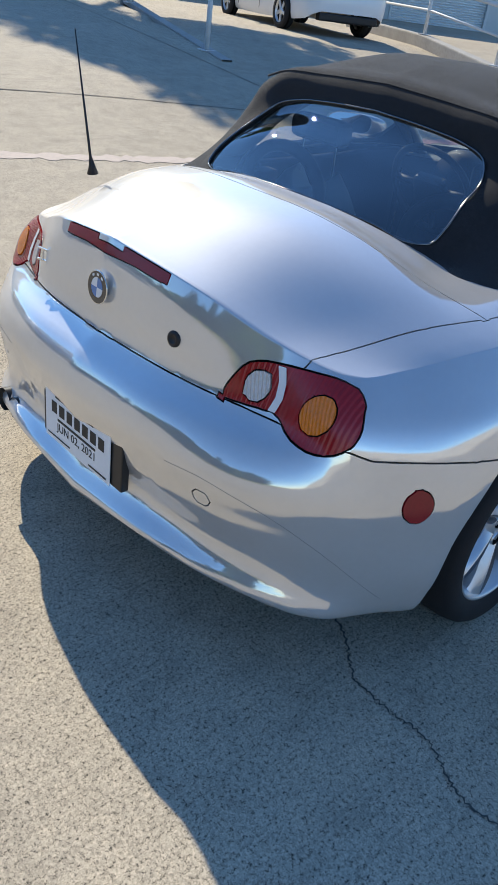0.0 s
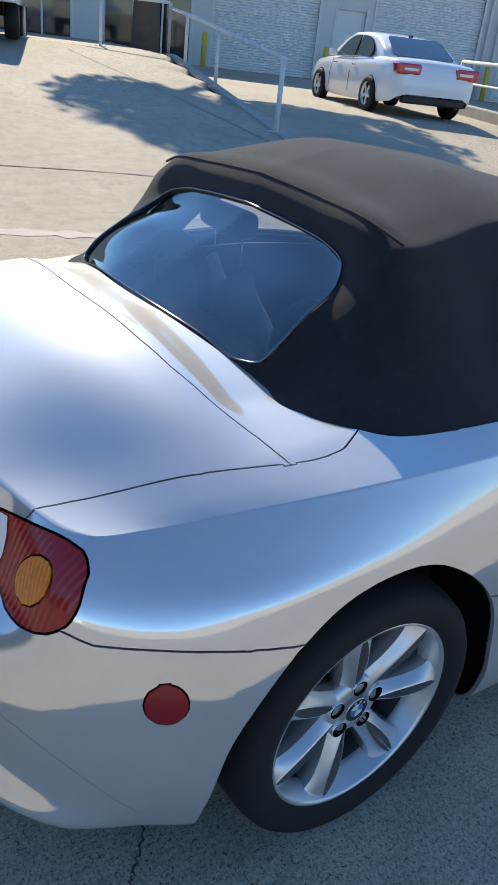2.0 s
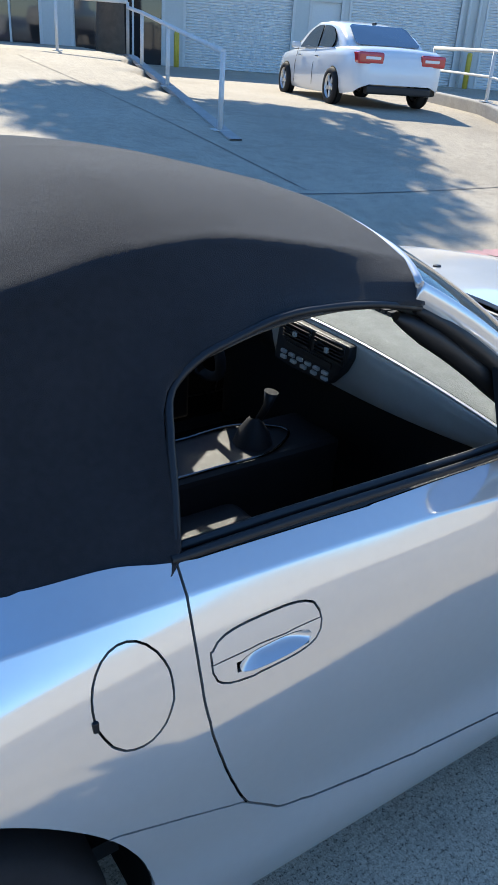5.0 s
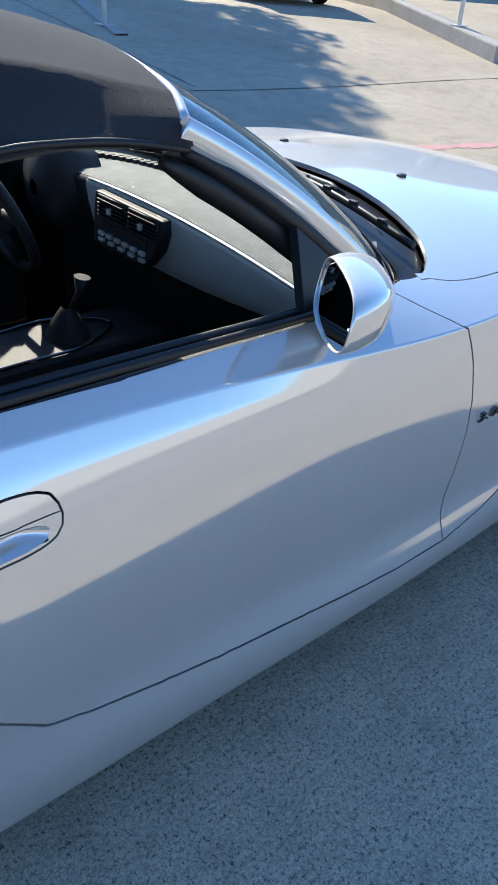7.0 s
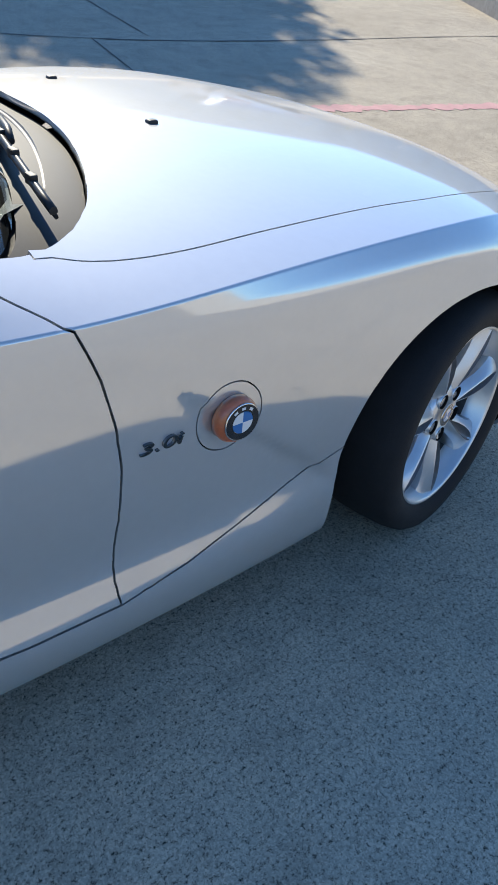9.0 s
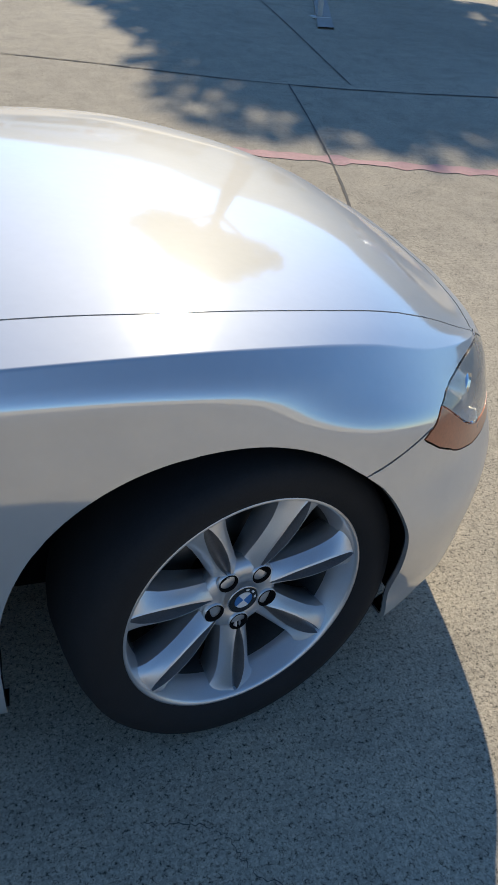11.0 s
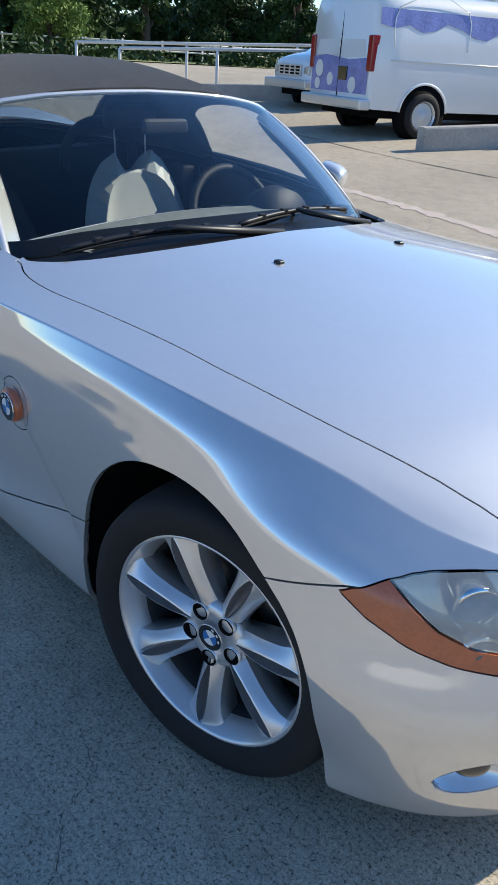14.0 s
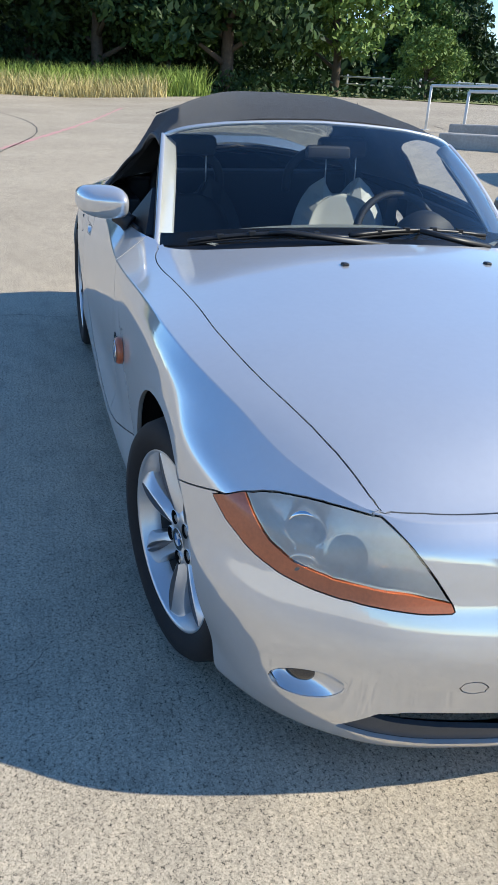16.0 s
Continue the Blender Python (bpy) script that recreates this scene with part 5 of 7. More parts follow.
DASH_TOP = material("dusty_dash_top", (.165, .18, .17), .8, noise_scale=25, noise_amount=.3, bump=.3, bump_scale=300)
part("dashboard_top", dash_mesh([(1.63, .846), (1.56, .858), (1.45, .869), (1.345, .871), (1.324, .864)], -.70, .70), DASH_TOP, roadster)
bm = bmesh.new()
for k in range(35):
    y = -.425 + k * .025
    x = 1.555 - .16 * (y / .6) ** 2
    box(bm, x - .016, x + .016, y - .0075, y + .0075, .852 - .05 * (y / .62) ** 2, .872 - .022 * (y / .62) ** 2)
part("defroster_grille", bm, CABIN, roadster, "black slatted defroster grille")
part("dashboard_panel", dash_mesh([(1.324, .863), (1.314, .858), (1.312, .846), (1.318, .80), (1.332, .74), (1.345, .695), (1.365, .682)], -.70, .20), CABIN_GREY, roadster, "light grey dashboard panel")
part("instrument_panel", dash_mesh([(1.324, .863), (1.314, .858), (1.312, .846), (1.318, .80), (1.332, .74), (1.345, .695), (1.365, .682)], .20, .70), CABIN, roadster)
part("instrument_hood", lathe([(.02, -.05), (.10, -.03), (.125, .03), (.12, .10), (.02, .11)], 28, "x"), CABIN, roadster).matrix_local = pose(1.30, .37, .80)
# bright line laid along the edge for the sun's highlight on it
part("dash_edge_highlight", tube([(1.316, y, .861 - .045 * (y / .62) ** 2) for y in np.linspace(-.68, .19, 19)], .0035, 6), ALLOY, roadster)


def prism(outline, x0, x1, bevel):
    """A plate with an outline in y and z, from x0 to x1."""
    bm = bmesh.new()
    rows = [[bm.verts.new((x, y, z)) for y, z in outline] for x in (x0, x1)]
    n = len(outline)
    for k in range(n):
        bm.faces.new((rows[0][k], rows[0][(k + 1) % n], rows[1][(k + 1) % n], rows[1][k]))
    bm.faces.new(rows[0])
    bm.faces.new(rows[1])
    bmesh.ops.recalc_face_normals(bm, faces=bm.faces)
    bmesh.ops.bevel(bm, geom=bm.edges[:], offset=bevel, segments=2, profile=.6, affect="EDGES")
    return bm


stack = part("centre_unit", prism([(.115, .850), (-.175, .848), (-.172, .812), (-.140, .762), (-.098, .716), (.05, .712), (.135, .716), (.125, .80)], 1.288, 1.330, .008), CABIN, roadster, "black centre stack with air vents")
for y in (-.100, .035):
    part("vent_frame", tube([(1.287, y + a * .058, .817 + c * .026) for a, c in ((-1, -1), (1, -1), (1, 1), (-1, 1))], .0035, 6, closed=True), BLACK_TRIM, stack)
    for k in range(5):
        part("vent_slat", boxed(1.278, 1.289, y - .055, y + .055, .797 + k * .0095, .7995 + k * .0095), BLACK_TRIM, stack)
    part("vent_knob", boxed(1.272, 1.282, y - .006, y + .006, .810, .824, .002), CABIN_GREY, stack)
part("stack_display", boxed(1.284, 1.290, -.115, .085, .766, .783, .002), BLACK_TRIM, stack)
for z, n in ((.751, 6), (.735, 5)):
    for k in range(n):
        y = -.095 + k * .180 / (n - 1)
        part("stack_button", boxed(1.280, 1.290, y - .011, y + .011, z - .005, z + .005, .002), CABIN_GREY, stack)
console = part("centre_console", boxed(.35, 1.36, -.115, .095, .26, .55, .025, 3), CABIN, roadster)
part("console_frame", tube([tuple(p) for p in spline([(.60, -.10, .553), (.95, -.10, .553), (1.15, -.09, .556), (1.24, -.02, .558), (1.15, .07, .556), (.95, .075, .553), (.60, .075, .553)], 40)], .004, 8), DARK_CHROME, console)
part("shifter_boot", lathe([(.055, 0), (.045, .03), (.018, .07), (.012, .075)], 20, "z"), CABIN, console).matrix_local = pose(1.12, -.02, .55)
part("shifter", tube([(1.125, -.02, .60), (1.15, -.035, .66), (1.155, -.04, .70)], [.010, .012, .020], 10), BLACK_TRIM, console)
wheel_ring = part("steering_wheel", tube([(.0, .185 * math.cos(q), .185 * math.sin(q)) for q in np.linspace(0, 2 * math.pi, 40, endpoint=False)], .016, 10, closed=True), CABIN, roadster, "black leather steering wheel")
wheel_ring.matrix_local = pose(1.12, .37, .765, 0, -24, 0)
part("wheel_hub", boxed(-.03, .02, -.07, .07, -.06, .05, .02, 3), CABIN, wheel_ring)
for a, b in (((0, .06, 0), (0, .18, .01)), ((0, -.06, 0), (0, -.18, .01)), ((0, 0, -.05), (0, 0, -.18))):
    part("wheel_spoke", tube([a, b], .013, 8), CABIN, wheel_ring)


def seat(y, hide, label):
    s = new("seat")
    s.parent = roadster
    s["label"] = label
    bm = bmesh.new()
    box(bm, .48, 1.0, y - .24, y + .24, .34, .47, .05, 4)
    part("seat_cushion", bm, hide, s)
    verts, faces = [], []
    prof = [(.53, .45, .205), (.505, .53, .215), (.48, .61, .205), (.462, .67, .188), (.450, .715, .170), (.442, .755, .152), (.436, .786, .130), (.431, .812, .100), (.428, .828, .055)]
    n = 17
    for x, z, hw in prof:
        for k in range(n):
            q = -1 + 2 * k / (n - 1)
            verts.append((x + .060 * max(0, abs(q) - .55) ** 2 / .2 * (hw / .24), y + q * hw, z - .008 * q * q))
    for i in range(len(prof) - 1):
        for k in range(n - 1):
            faces.append((i * n + k, i * n + k + 1, (i + 1) * n + k + 1, (i + 1) * n + k))
    me = mesh_of("seat_backrest", verts, faces, hide)
    bm = bmesh.new()
    bm.from_mesh(me)
    for fc in bm.faces:
        if fc.normal.x < 0:
            bmesh.ops.reverse_faces(bm, faces=bm.faces)
            break
    part("seat_backrest", thick(bm, .09), hide, s)
    part("headrest", boxed(.35, .43, y - .12, y + .12, .985, 1.075, .035, 3), CABIN, s)
    for q in (-.075, .075):
        part("headrest_post", tube([(.400, y + q, .86), (.392, y + q, 1.00)], .0035, 8), ALLOY, s)


seat(.375, LEATHER, "light grey leather bucket seat")
# passenger seat takes the black plastic: its deep shade is put into the colour
seat(-.36, CABIN, "bucket seat, black for the shade it lies in")
for y in (-.34, .34):
    part("roll_hoop", tube([tuple(p) for p in spline([(.20, y - .17, .80), (.20, y - .16, .90), (.20, y - .10, .965), (.20, y + .10, .965), (.20, y + .16, .90), (.20, y + .17, .80)], 30)], .022, 10), CABIN, roadster)
part("rear_bulkhead", boxed(.0, .12, -.62, .62, .30, .88, .03, 3), CABIN, roadster)
part("inside_mirror", boxed(1.185, 1.215, -.09, .09, 1.090, 1.142, .02, 3), CABIN, roadster)


# ---------------------------------------------------------------- setting
def concrete_material():
    m = bpy.data.materials.new("concrete")
    m.use_nodes = True
    nt = m.node_tree
    N, L = nt.nodes, nt.links
    b = N["Principled BSDF"]
    co = N.new("ShaderNodeTexCoord")

    def noise_node(scale, detail, rough=0.6):
        n = N.new("ShaderNodeTexNoise")
        n.inputs["Scale"].default_value, n.inputs["Detail"].default_value, n.inputs["Roughness"].default_value = scale, detail, rough
        L.new(co.outputs["Object"], n.inputs["Vector"])
        return n

    def ramp(src, stops):
        r = N.new("ShaderNodeValToRGB")
        e = r.color_ramp.elements
        e[0].position, e[0].color = stops[0][0], (*stops[0][1], 1)
        e[1].position, e[1].color = stops[-1][0], (*stops[-1][1], 1)
        for p, c in stops[1:-1]:
            q = e.new(p)
            q.color = (*c, 1)
        L.new(src, r.inputs["Fac"])
        return r

    def times(a, b2):
        mx = N.new("ShaderNodeMixRGB")
        mx.blend_type, mx.inputs["Fac"].default_value = "MULTIPLY", 1
        L.new(a.outputs["Color"], mx.inputs["Color1"])
        L.new(b2.outputs["Color"], mx.inputs["Color2"])
        return mx

    big = ramp(noise_node(0.35, 5).outputs["Fac"], [(0.3, (.38, .325, .245)), (0.55, (.46, .395, .30)), (0.75, (.50, .44, .345))])
    vor = N.new("ShaderNodeTexVoronoi")
    vor.inputs["Scale"].default_value = 290
    L.new(co.outputs["Object"], vor.inputs["Vector"])
    grain = ramp(vor.outputs["Color"], [(0.0, (.50, .50, .50)), (0.25, (.84, .84, .84)), (0.6, (1.05, 1.05, 1.05)), (1.0, (1.36, 1.34, 1.31))])
    pits = ramp(noise_node(105, 5, 0.85).outputs["Fac"], [(0.368, (.06, .06, .065)), (0.42, (.48, .48, .48)), (0.47, (1, 1, 1)), (0.8, (1, 1, 1))])
    mid = ramp(noise_node(7, 7, 0.7).outputs["Fac"], [(0.3, (.80, .80, .80)), (0.5, (1, 1, 1)), (0.7, (1.1, 1.09, 1.07))])
    stretch = N.new("ShaderNodeMapping")
    stretch.inputs["Rotation"].default_value, stretch.inputs["Scale"].default_value = (0, 0, radians(35)), (3.0, 130.0, 1.0)
    L.new(co.outputs["Object"], stretch.inputs["Vector"])
    lines = noise_node(1.0, 3)
    L.new(stretch.outputs["Vector"], lines.inputs["Vector"])
    brush = ramp(lines.outputs["Fac"], [(0.3, (.88, .88, .88)), (0.5, (1, 1, 1)), (0.75, (1.08, 1.08, 1.08))])
    c = times(times(times(times(big, grain), pits), mid), brush)
    L.new(c.outputs["Color"], b.inputs["Base Color"])
    b.inputs["Roughness"].default_value = 0.85
    b.inputs["Specular IOR Level"].default_value = 0.3
    bu = N.new("ShaderNodeBump")
    bu.inputs["Strength"].default_value, bu.inputs["Distance"].default_value = 0.4, 0.003
    L.new(pits.outputs["Color"], bu.inputs["Height"])
    L.new(bu.outputs["Normal"], b.inputs["Normal"])
    return m


CONCRETE = concrete_material()
CRACK = material("crack_shadow", (.085, .08, .072), 0.95, noise_scale=60, noise_amount=.4)
JOINT = material("joint_filler", (.10, .09, .08), 0.9, noise_scale=20, noise_amount=.4)
RED_PAINT = material("faded_red_paint", (.52, .29, .27), 0.85, noise_scale=6, noise_amount=.25)
PALE_PAINT = material("worn_pale_paint", (.52, .43, .36), 0.85, noise_scale=5, noise_amount=.2)
STEEL_WHITE = material("painted_steel", (.62, .62, .60), 0.5, noise_scale=12, noise_amount=.12)
WALL_PAINT = material("painted_metal_wall", (.56, .57, .55), 0.6, noise_scale=1.5, noise_amount=.06)
DOOR_PAINT = material("roller_door_white", (.66, .67, .66), 0.55, noise_scale=2, noise_amount=.05)
DARK_GLASS = material("dark_shop_glass", (.02, .022, .025), 0.06, coat=0.5)
YELLOW = material("bollard_yellow", (.60, .45, .06), 0.55, noise_scale=10, noise_amount=.2)
KERB_STONE = material("weathered_concrete", (.36, .34, .31), 0.9, noise_scale=3, noise_amount=.25, bump=.4, bump_scale=80)
CAR_WHITE = material("white_car_paint", (.74, .75, .75), 0.3, coat=0.9, noise_scale=1, noise_amount=.02)
CAR_GLASS = material("car_window_dark", (.03, .04, .05), 0.04, coat=1.0)
MURAL_BLUE = material("mural_blue", (.17, .19, .55), 0.4, coat=.6, noise_scale=4, noise_amount=.5, color2=(.30, .34, .72))
MURAL_PURPLE = material("mural_purple", (.20, .15, .46), 0.4, coat=.6, noise_scale=3, noise_amount=.45)
MURAL_GREEN = material("mural_green", (.24, .36, .09), 0.45, coat=.5, noise_scale=5, noise_amount=.3)
GRASS_GREEN = material("weeds_green", (.24, .32, .06), 0.8, noise_scale=.4, noise_amount=.4)
GRASS_DRY = material("dry_grass", (.52, .44, .20), 0.85, noise_scale=.5, noise_amount=.3)
LAWN = material("lawn", (.20, .22, .075), 0.9, noise_scale=.25, noise_amount=.35)
BARK = material("bark", (.10, .075, .055), 0.95, noise_scale=6, noise_amount=.4, bump=.8, bump_scale=30)


def leaf_material(name, a, b):
    m = material(name, a, 0.6, spec=0.25)
    nt = m.node_tree
    gi = nt.nodes.new("ShaderNodeNewGeometry")
    mx = nt.nodes.new("ShaderNodeMixRGB")
    mx.inputs["Color1"].default_value, mx.inputs["Color2"].default_value = (*a, 1), (*b, 1)
    nt.links.new(gi.outputs["Random Per Island"], mx.inputs["Fac"])
    nt.links.new(mx.outputs["Color"], nt.nodes["Principled BSDF"].inputs["Base Color"])
    nt.nodes["Principled BSDF"].inputs["Subsurface Weight"].default_value = 0.0
    return m


LEAF = leaf_material("leaves", (.035, .075, .018), (.12, .19, .045))
LEAF_DARK = leaf_material("dark_leaves", (.018, .040, .014), (.055, .095, .028))
LEAF_LIGHT = leaf_material("light_leaves", (.09, .15, .03), (.20, .28, .07))


def rail_x(y):
    return 5.75 + (y - 7.4) * .33


def ground_z(x, y):
    k = .055 + .033 * step(-4, 3, x)
    r = y - 1.3 + .5 * math.exp(-max(0, y - .8) / .5) if y > .8 else 0
    ramp = k * max(0, min(r, 13.5))
    if y > 6 and x > rail_x(y):
        flat = .66 + .010 * (y - 8)
        return min(ramp, flat)
    return ramp if x > -30 else ramp * step(-60, -30, x)


def ground():
    xs = np.concatenate([[-500, -200, -110, -80, -60, -45, -36], np.linspace(-30, 30, 121), [40, 60, 100, 200, 500]])
    ys = np.concatenate([[-500, -200, -80, -40, -20, -10, -5, -3], np.linspace(-2, 30, 129), [40, 60, 100, 200, 500]])
    verts = [(x, y, ground_z(x, y)) for x in xs for y in ys]
    n = len(ys)
    faces = [(i * n + j, (i + 1) * n + j, (i + 1) * n + j + 1, i * n + j + 1) for i in range(len(xs) - 1) for j in range(n - 1)]
    ob = part("ground", mesh_of("ground", verts, faces, CONCRETE), CONCRETE)
    return tagged(ob, "pale worn concrete parking lot with speckled aggregate", "ground", kind="structure")


ground()


def band(points, width, lift=.004, n=40, jitter=0.0, taper=False):
    """A thin strip laid on the ground along points."""
    p = spline([(x, y, 0) for x, y in points], n)
    verts, faces = [], []
    for i in range(len(p)):
        d = p[min(i + 1, len(p) - 1)] - p[max(i - 1, 0)]
        d /= np.linalg.norm(d) + 1e-9
        nrm = np.array([-d[1], d[0], 0])
        off = random.uniform(-jitter, jitter)
        w = width * (random.uniform(.5, 1.4) if jitter else 1) * ((1 - .6 * i / len(p)) if taper else 1)
        for s in (-.5, .5):
            q = p[i] + nrm * (s * w + off)
            verts.append((q[0], q[1], ground_z(q[0], q[1]) + lift))
    for i in range(len(p) - 1):
        faces.append((2 * i, 2 * i + 1, 2 * i + 3, 2 * i + 2))
    return mesh_of("band", verts, faces, None, False)


def ground_mark(name, points, width, mat, label, category, **k):
    me = band(points, width, **k)
    return tagged(part(name, me, mat), label, category, kind="structure")


ground_mark("crack", [(-.36, -.58), (-.405, -.681), (-.461, -.752), (-.50, -.80), (-.50, -.858), (-.50, -.914), (-.492, -.97), (-.502, -1.044), (-.53, -1.09), (-.555, -1.15), (-.55, -1.25), (-.60, -1.42), (-.58, -1.7)], .005, CRACK,
            "dark jagged crack in the concrete", "crack", n=150, jitter=.006, lift=.003)
ground_mark("crack", [(2.30, -1.0), (2.42, -1.04), (2.46, -1.12), (2.58, -1.22), (2.62, -1.45), (2.70, -1.7)], .0017, CRACK, "fine crack in the concrete", "crack", n=90, jitter=.005, lift=.003)
ground_mark("joint", [(-16, 9.5), (-1.74, 6.2), (3.1, 5.0), (3.9, 4.72), (9.5, 4.34), (18, 3.9)], .022, JOINT, "dark saw-cut joint across the concrete", "joint", n=140, jitter=.003)
ground_mark("joint", [(4.45, 4.6), (4.25, 3.4), (4.0, 2.2), (3.6, 1.0)], .014, JOINT, "dark saw-cut joint across the concrete", "joint", n=60, jitter=.002)
ground_mark("joint", [(5.0, 4.62), (5.3, 8), (5.5, 14)], .016, JOINT, "dark saw-cut joint across the concrete", "joint", n=60, jitter=.002)
ground_mark("joint", [(-40, -9.5), (-13.8, -.8), (-10.1, -1.44), (-5, -2.2)], .03, JOINT, "dark joint across the concrete", "joint", n=60, jitter=.003)
ground_mark("painted_line", [(3.0, 3.16), (5.2, 2.62), (6.7, 2.35), (9, 2.0)], .14, RED_PAINT, "faded red painted line on the concrete", "painted line", n=120, jitter=.006, lift=.003)
ground_mark("painted_line", [(-3.6, 4.75), (-1.3, 4.3), (1, 3.69), (3.0, 3.16)], .13, PALE_PAINT, "painted line worn down to a pale trace", "painted line", n=120, jitter=.010, lift=.003)
ground_mark("painted_line", [(-10.6, -1.44), (-14.8, -.3), (-26.6, 2.6)], .12, RED_PAINT, "faded red painted line on the concrete", "painted line", n=80, jitter=.008, lift=.004)


def solid(name, x0, x1, y0, y1, z0, z1, mat, parent=None, bevel=0.0, label=""):
    return part(name, boxed(x0, x1, y0, y1, z0, z1, bevel), mat, parent, label)


# ---- building with roller doors; its own axes: x along the front, y inwards
BASE_Z = .82
building = tagged(new("building"), "long pale metal warehouse front with white roller doors", "building", kind="structure")
building.matrix_world = Matrix.Translation((14.2, 22.8, BASE_Z - .10)) @ Matrix.Rotation(math.atan2(-.496, .868), 4, "Z")
HIGH = 5.2
openings = [(-7.4, -4.6), (-3.55, -.75), (0, 3.42), (4.05, 5.0), (5.35, 8.95), (9.9, 13.5), (14.4, 18.0), (19, 22.6)]
tops = {4.05: 2.25, -3.55: 2.6}
last = -16.0
for a, b in openings:
    solid("wall_panel", last, a, 0, .25, -.4, HIGH, WALL_PAINT, building)
    top = tops.get(a, 3.6)
    solid("wall_panel", a, b, 0, .25, top, HIGH, WALL_PAINT, building)
    last = b
solid("wall_panel", last, 30, 0, .25, -.4, HIGH, WALL_PAINT, building)
solid("building_body", -16, 30, .25, 18, -.4, HIGH - .1, WALL_PAINT, building)
solid("roof_edge", -16.2, 30.2, -.12, .3, HIGH, HIGH + .25, STEEL_WHITE, building)
for a, b in openings:
    top = tops.get(a, 3.6)
    for x in (a - .09, b):
        solid("door_jamb", x, x + .09, -.035, .10, -.3, top + .09, STEEL_WHITE, building)
    if a in (-7.4, -3.55):
        pane = solid("shop_window", a, b, .12, .16, -.1, top, DARK_GLASS, building)
        for x in np.linspace(a, b, 4):
            solid("window_bar", x - .03, x + .03, .06, .13, -.1, top, STEEL_WHITE, building)
    elif a == 4.05:
        d = solid("entrance_door", a, b, .10, .15, -.1, top, DOOR_PAINT, building)
        solid("door_sign", a + .32, a + .62, .092, .10, 1.35, 1.52, PAPER, d)
        solid("door_knob", a + .06, a + .12, .05, .10, .95, 1.02, ALLOY, d)
    else:
        door = new("roller_door")
        door.parent = building
        z = -.1
        slat = None
        while z < top:
            if slat is None:
                bm = bmesh.new()
                prof = [(.13, 0), (.125, .012), (.095, .03), (.095, .055), (.125, .072), (.13, .08)]
                for (y0, z0), (y1, z1) in zip(prof[:-1], prof[1:]):
                    vs = [bm.verts.new(v) for v in ((0, y0, z0), (1, y0, z0), (1, y1, z1), (0, y1, z1))]
                    bm.faces.new(vs)
                slat = part("door_slat", bm, DOOR_PAINT, door)
                ob = slat
            else:
                ob = new("door_slat", slat.data)
                ob.parent = door
            ob.location, ob.scale = (a, 0, z), (b - a, 1, 1)
            z += .08
for x in (-.28, 3.72, 9.3):
    bol = tagged(part("bollard", lathe([(0, 0), (.085, 0), (.085, 1.05), (.07, 1.11), (0, 1.13)], 20, "z"), YELLOW), "yellow steel bollard in front of the doors", "bollard", group="bollards at the doors")
    q = building.matrix_world @ Vector((x, -.6, 0))
    bol.matrix_world = pose(q.x, q.y, BASE_Z - .12)
for x in (9.2, 9.55):
    part("downpipe", tube([(x, -.09, -.2), (x, -.09, HIGH)], .05, 8), STEEL_WHITE, building)


# ---- railings
def railing(points, height, label, mid=False, posts=None, group="white railings"):
    r = tagged(new("railing"), label, "railing", group=group)
    top = [(x, y, z + height) for x, y, z in points]
    part("top_rail", tube(top, .034, 8), STEEL_WHITE, r)
    if mid:
        part("middle_rail", tube([(x, y, z + height * .5) for x, y, z in points], .022, 8), STEEL_WHITE, r)
    for x, y, z in posts or points:
        p = part("post", tube([(x, y, z - .02), (x, y, z + height)], .034, 8), STEEL_WHITE, r)
        part("foot_plate", boxed(x - .09, x + .09, y - .09, y + .09, z, z + .015), STEEL_WHITE, p)
    return r


def on_ground(pts, lift=0.0):
    return [(x, y, ground_z(x - .3, y) + lift) for x, y in pts]


railing(on_ground([(5.75, 7.4), (6.9, 10.85), (7.75, 13.4), (8.3, 15.1)]), .90, "white steel handrail beside the concrete ramp")
railing(on_ground([(8.3, 15.1), (7.0, 15.8), (5.6, 16.6)]), 1.0, "white steel railing at the top of the ramp")
# edge wall of the ramp
v, f = [], []
line = [(rail_x(y) + .06, y) for y in np.linspace(6.8, 15.4, 24)]
for x, y in line:
    z1, z0 = ground_z(x - .6, y), ground_z(x + .6, y)
    v += [(x - .10, y, z1 - .05), (x - .10, y, z1 + .02), (x + .08, y, z1 + .02), (x + .08, y, z0 - .1)]
for i in range(len(line) - 1):
    for j in range(3):
        f.append((4 * i + j, 4 * i + j + 1, 4 * i + j + 5, 4 * i + j + 4))
tagged(part("ramp_wall", mesh_of("ramp_wall", v, f, KERB_STONE, False), KERB_STONE), "concrete edge wall of the ramp", "wall", kind="structure")


def low_wall(a, b, height, thickness, label):
    d = Vector((b[0] - a[0], b[1] - a[1], 0))
    n = Vector((-d.y, d.x, 0)).normalized() * thickness / 2
    v, f = [], []
    m = 12
    for k in range(m + 1):
        x, y = a[0] + d.x * k / m, a[1] + d.y * k / m
        z = ground_z(x, y)
        for s, zz in ((-1, -.1), (-1, height - .02), (-.9, height), (.9, height), (1, height - .02), (1, -.1)):
            v.append((x + n.x * s, y + n.y * s, z + zz))
    for k in range(m):
        for j in range(5):
            f.append((6 * k + j, 6 * k + j + 1, 6 * k + j + 7, 6 * k + j + 6))
    f += [tuple(range(6)), tuple(range(6 * m + 5, 6 * m - 1, -1))]
    return tagged(part("low_wall", mesh_of("low_wall", v, f, KERB_STONE, False), KERB_STONE), label, "wall", kind="structure")


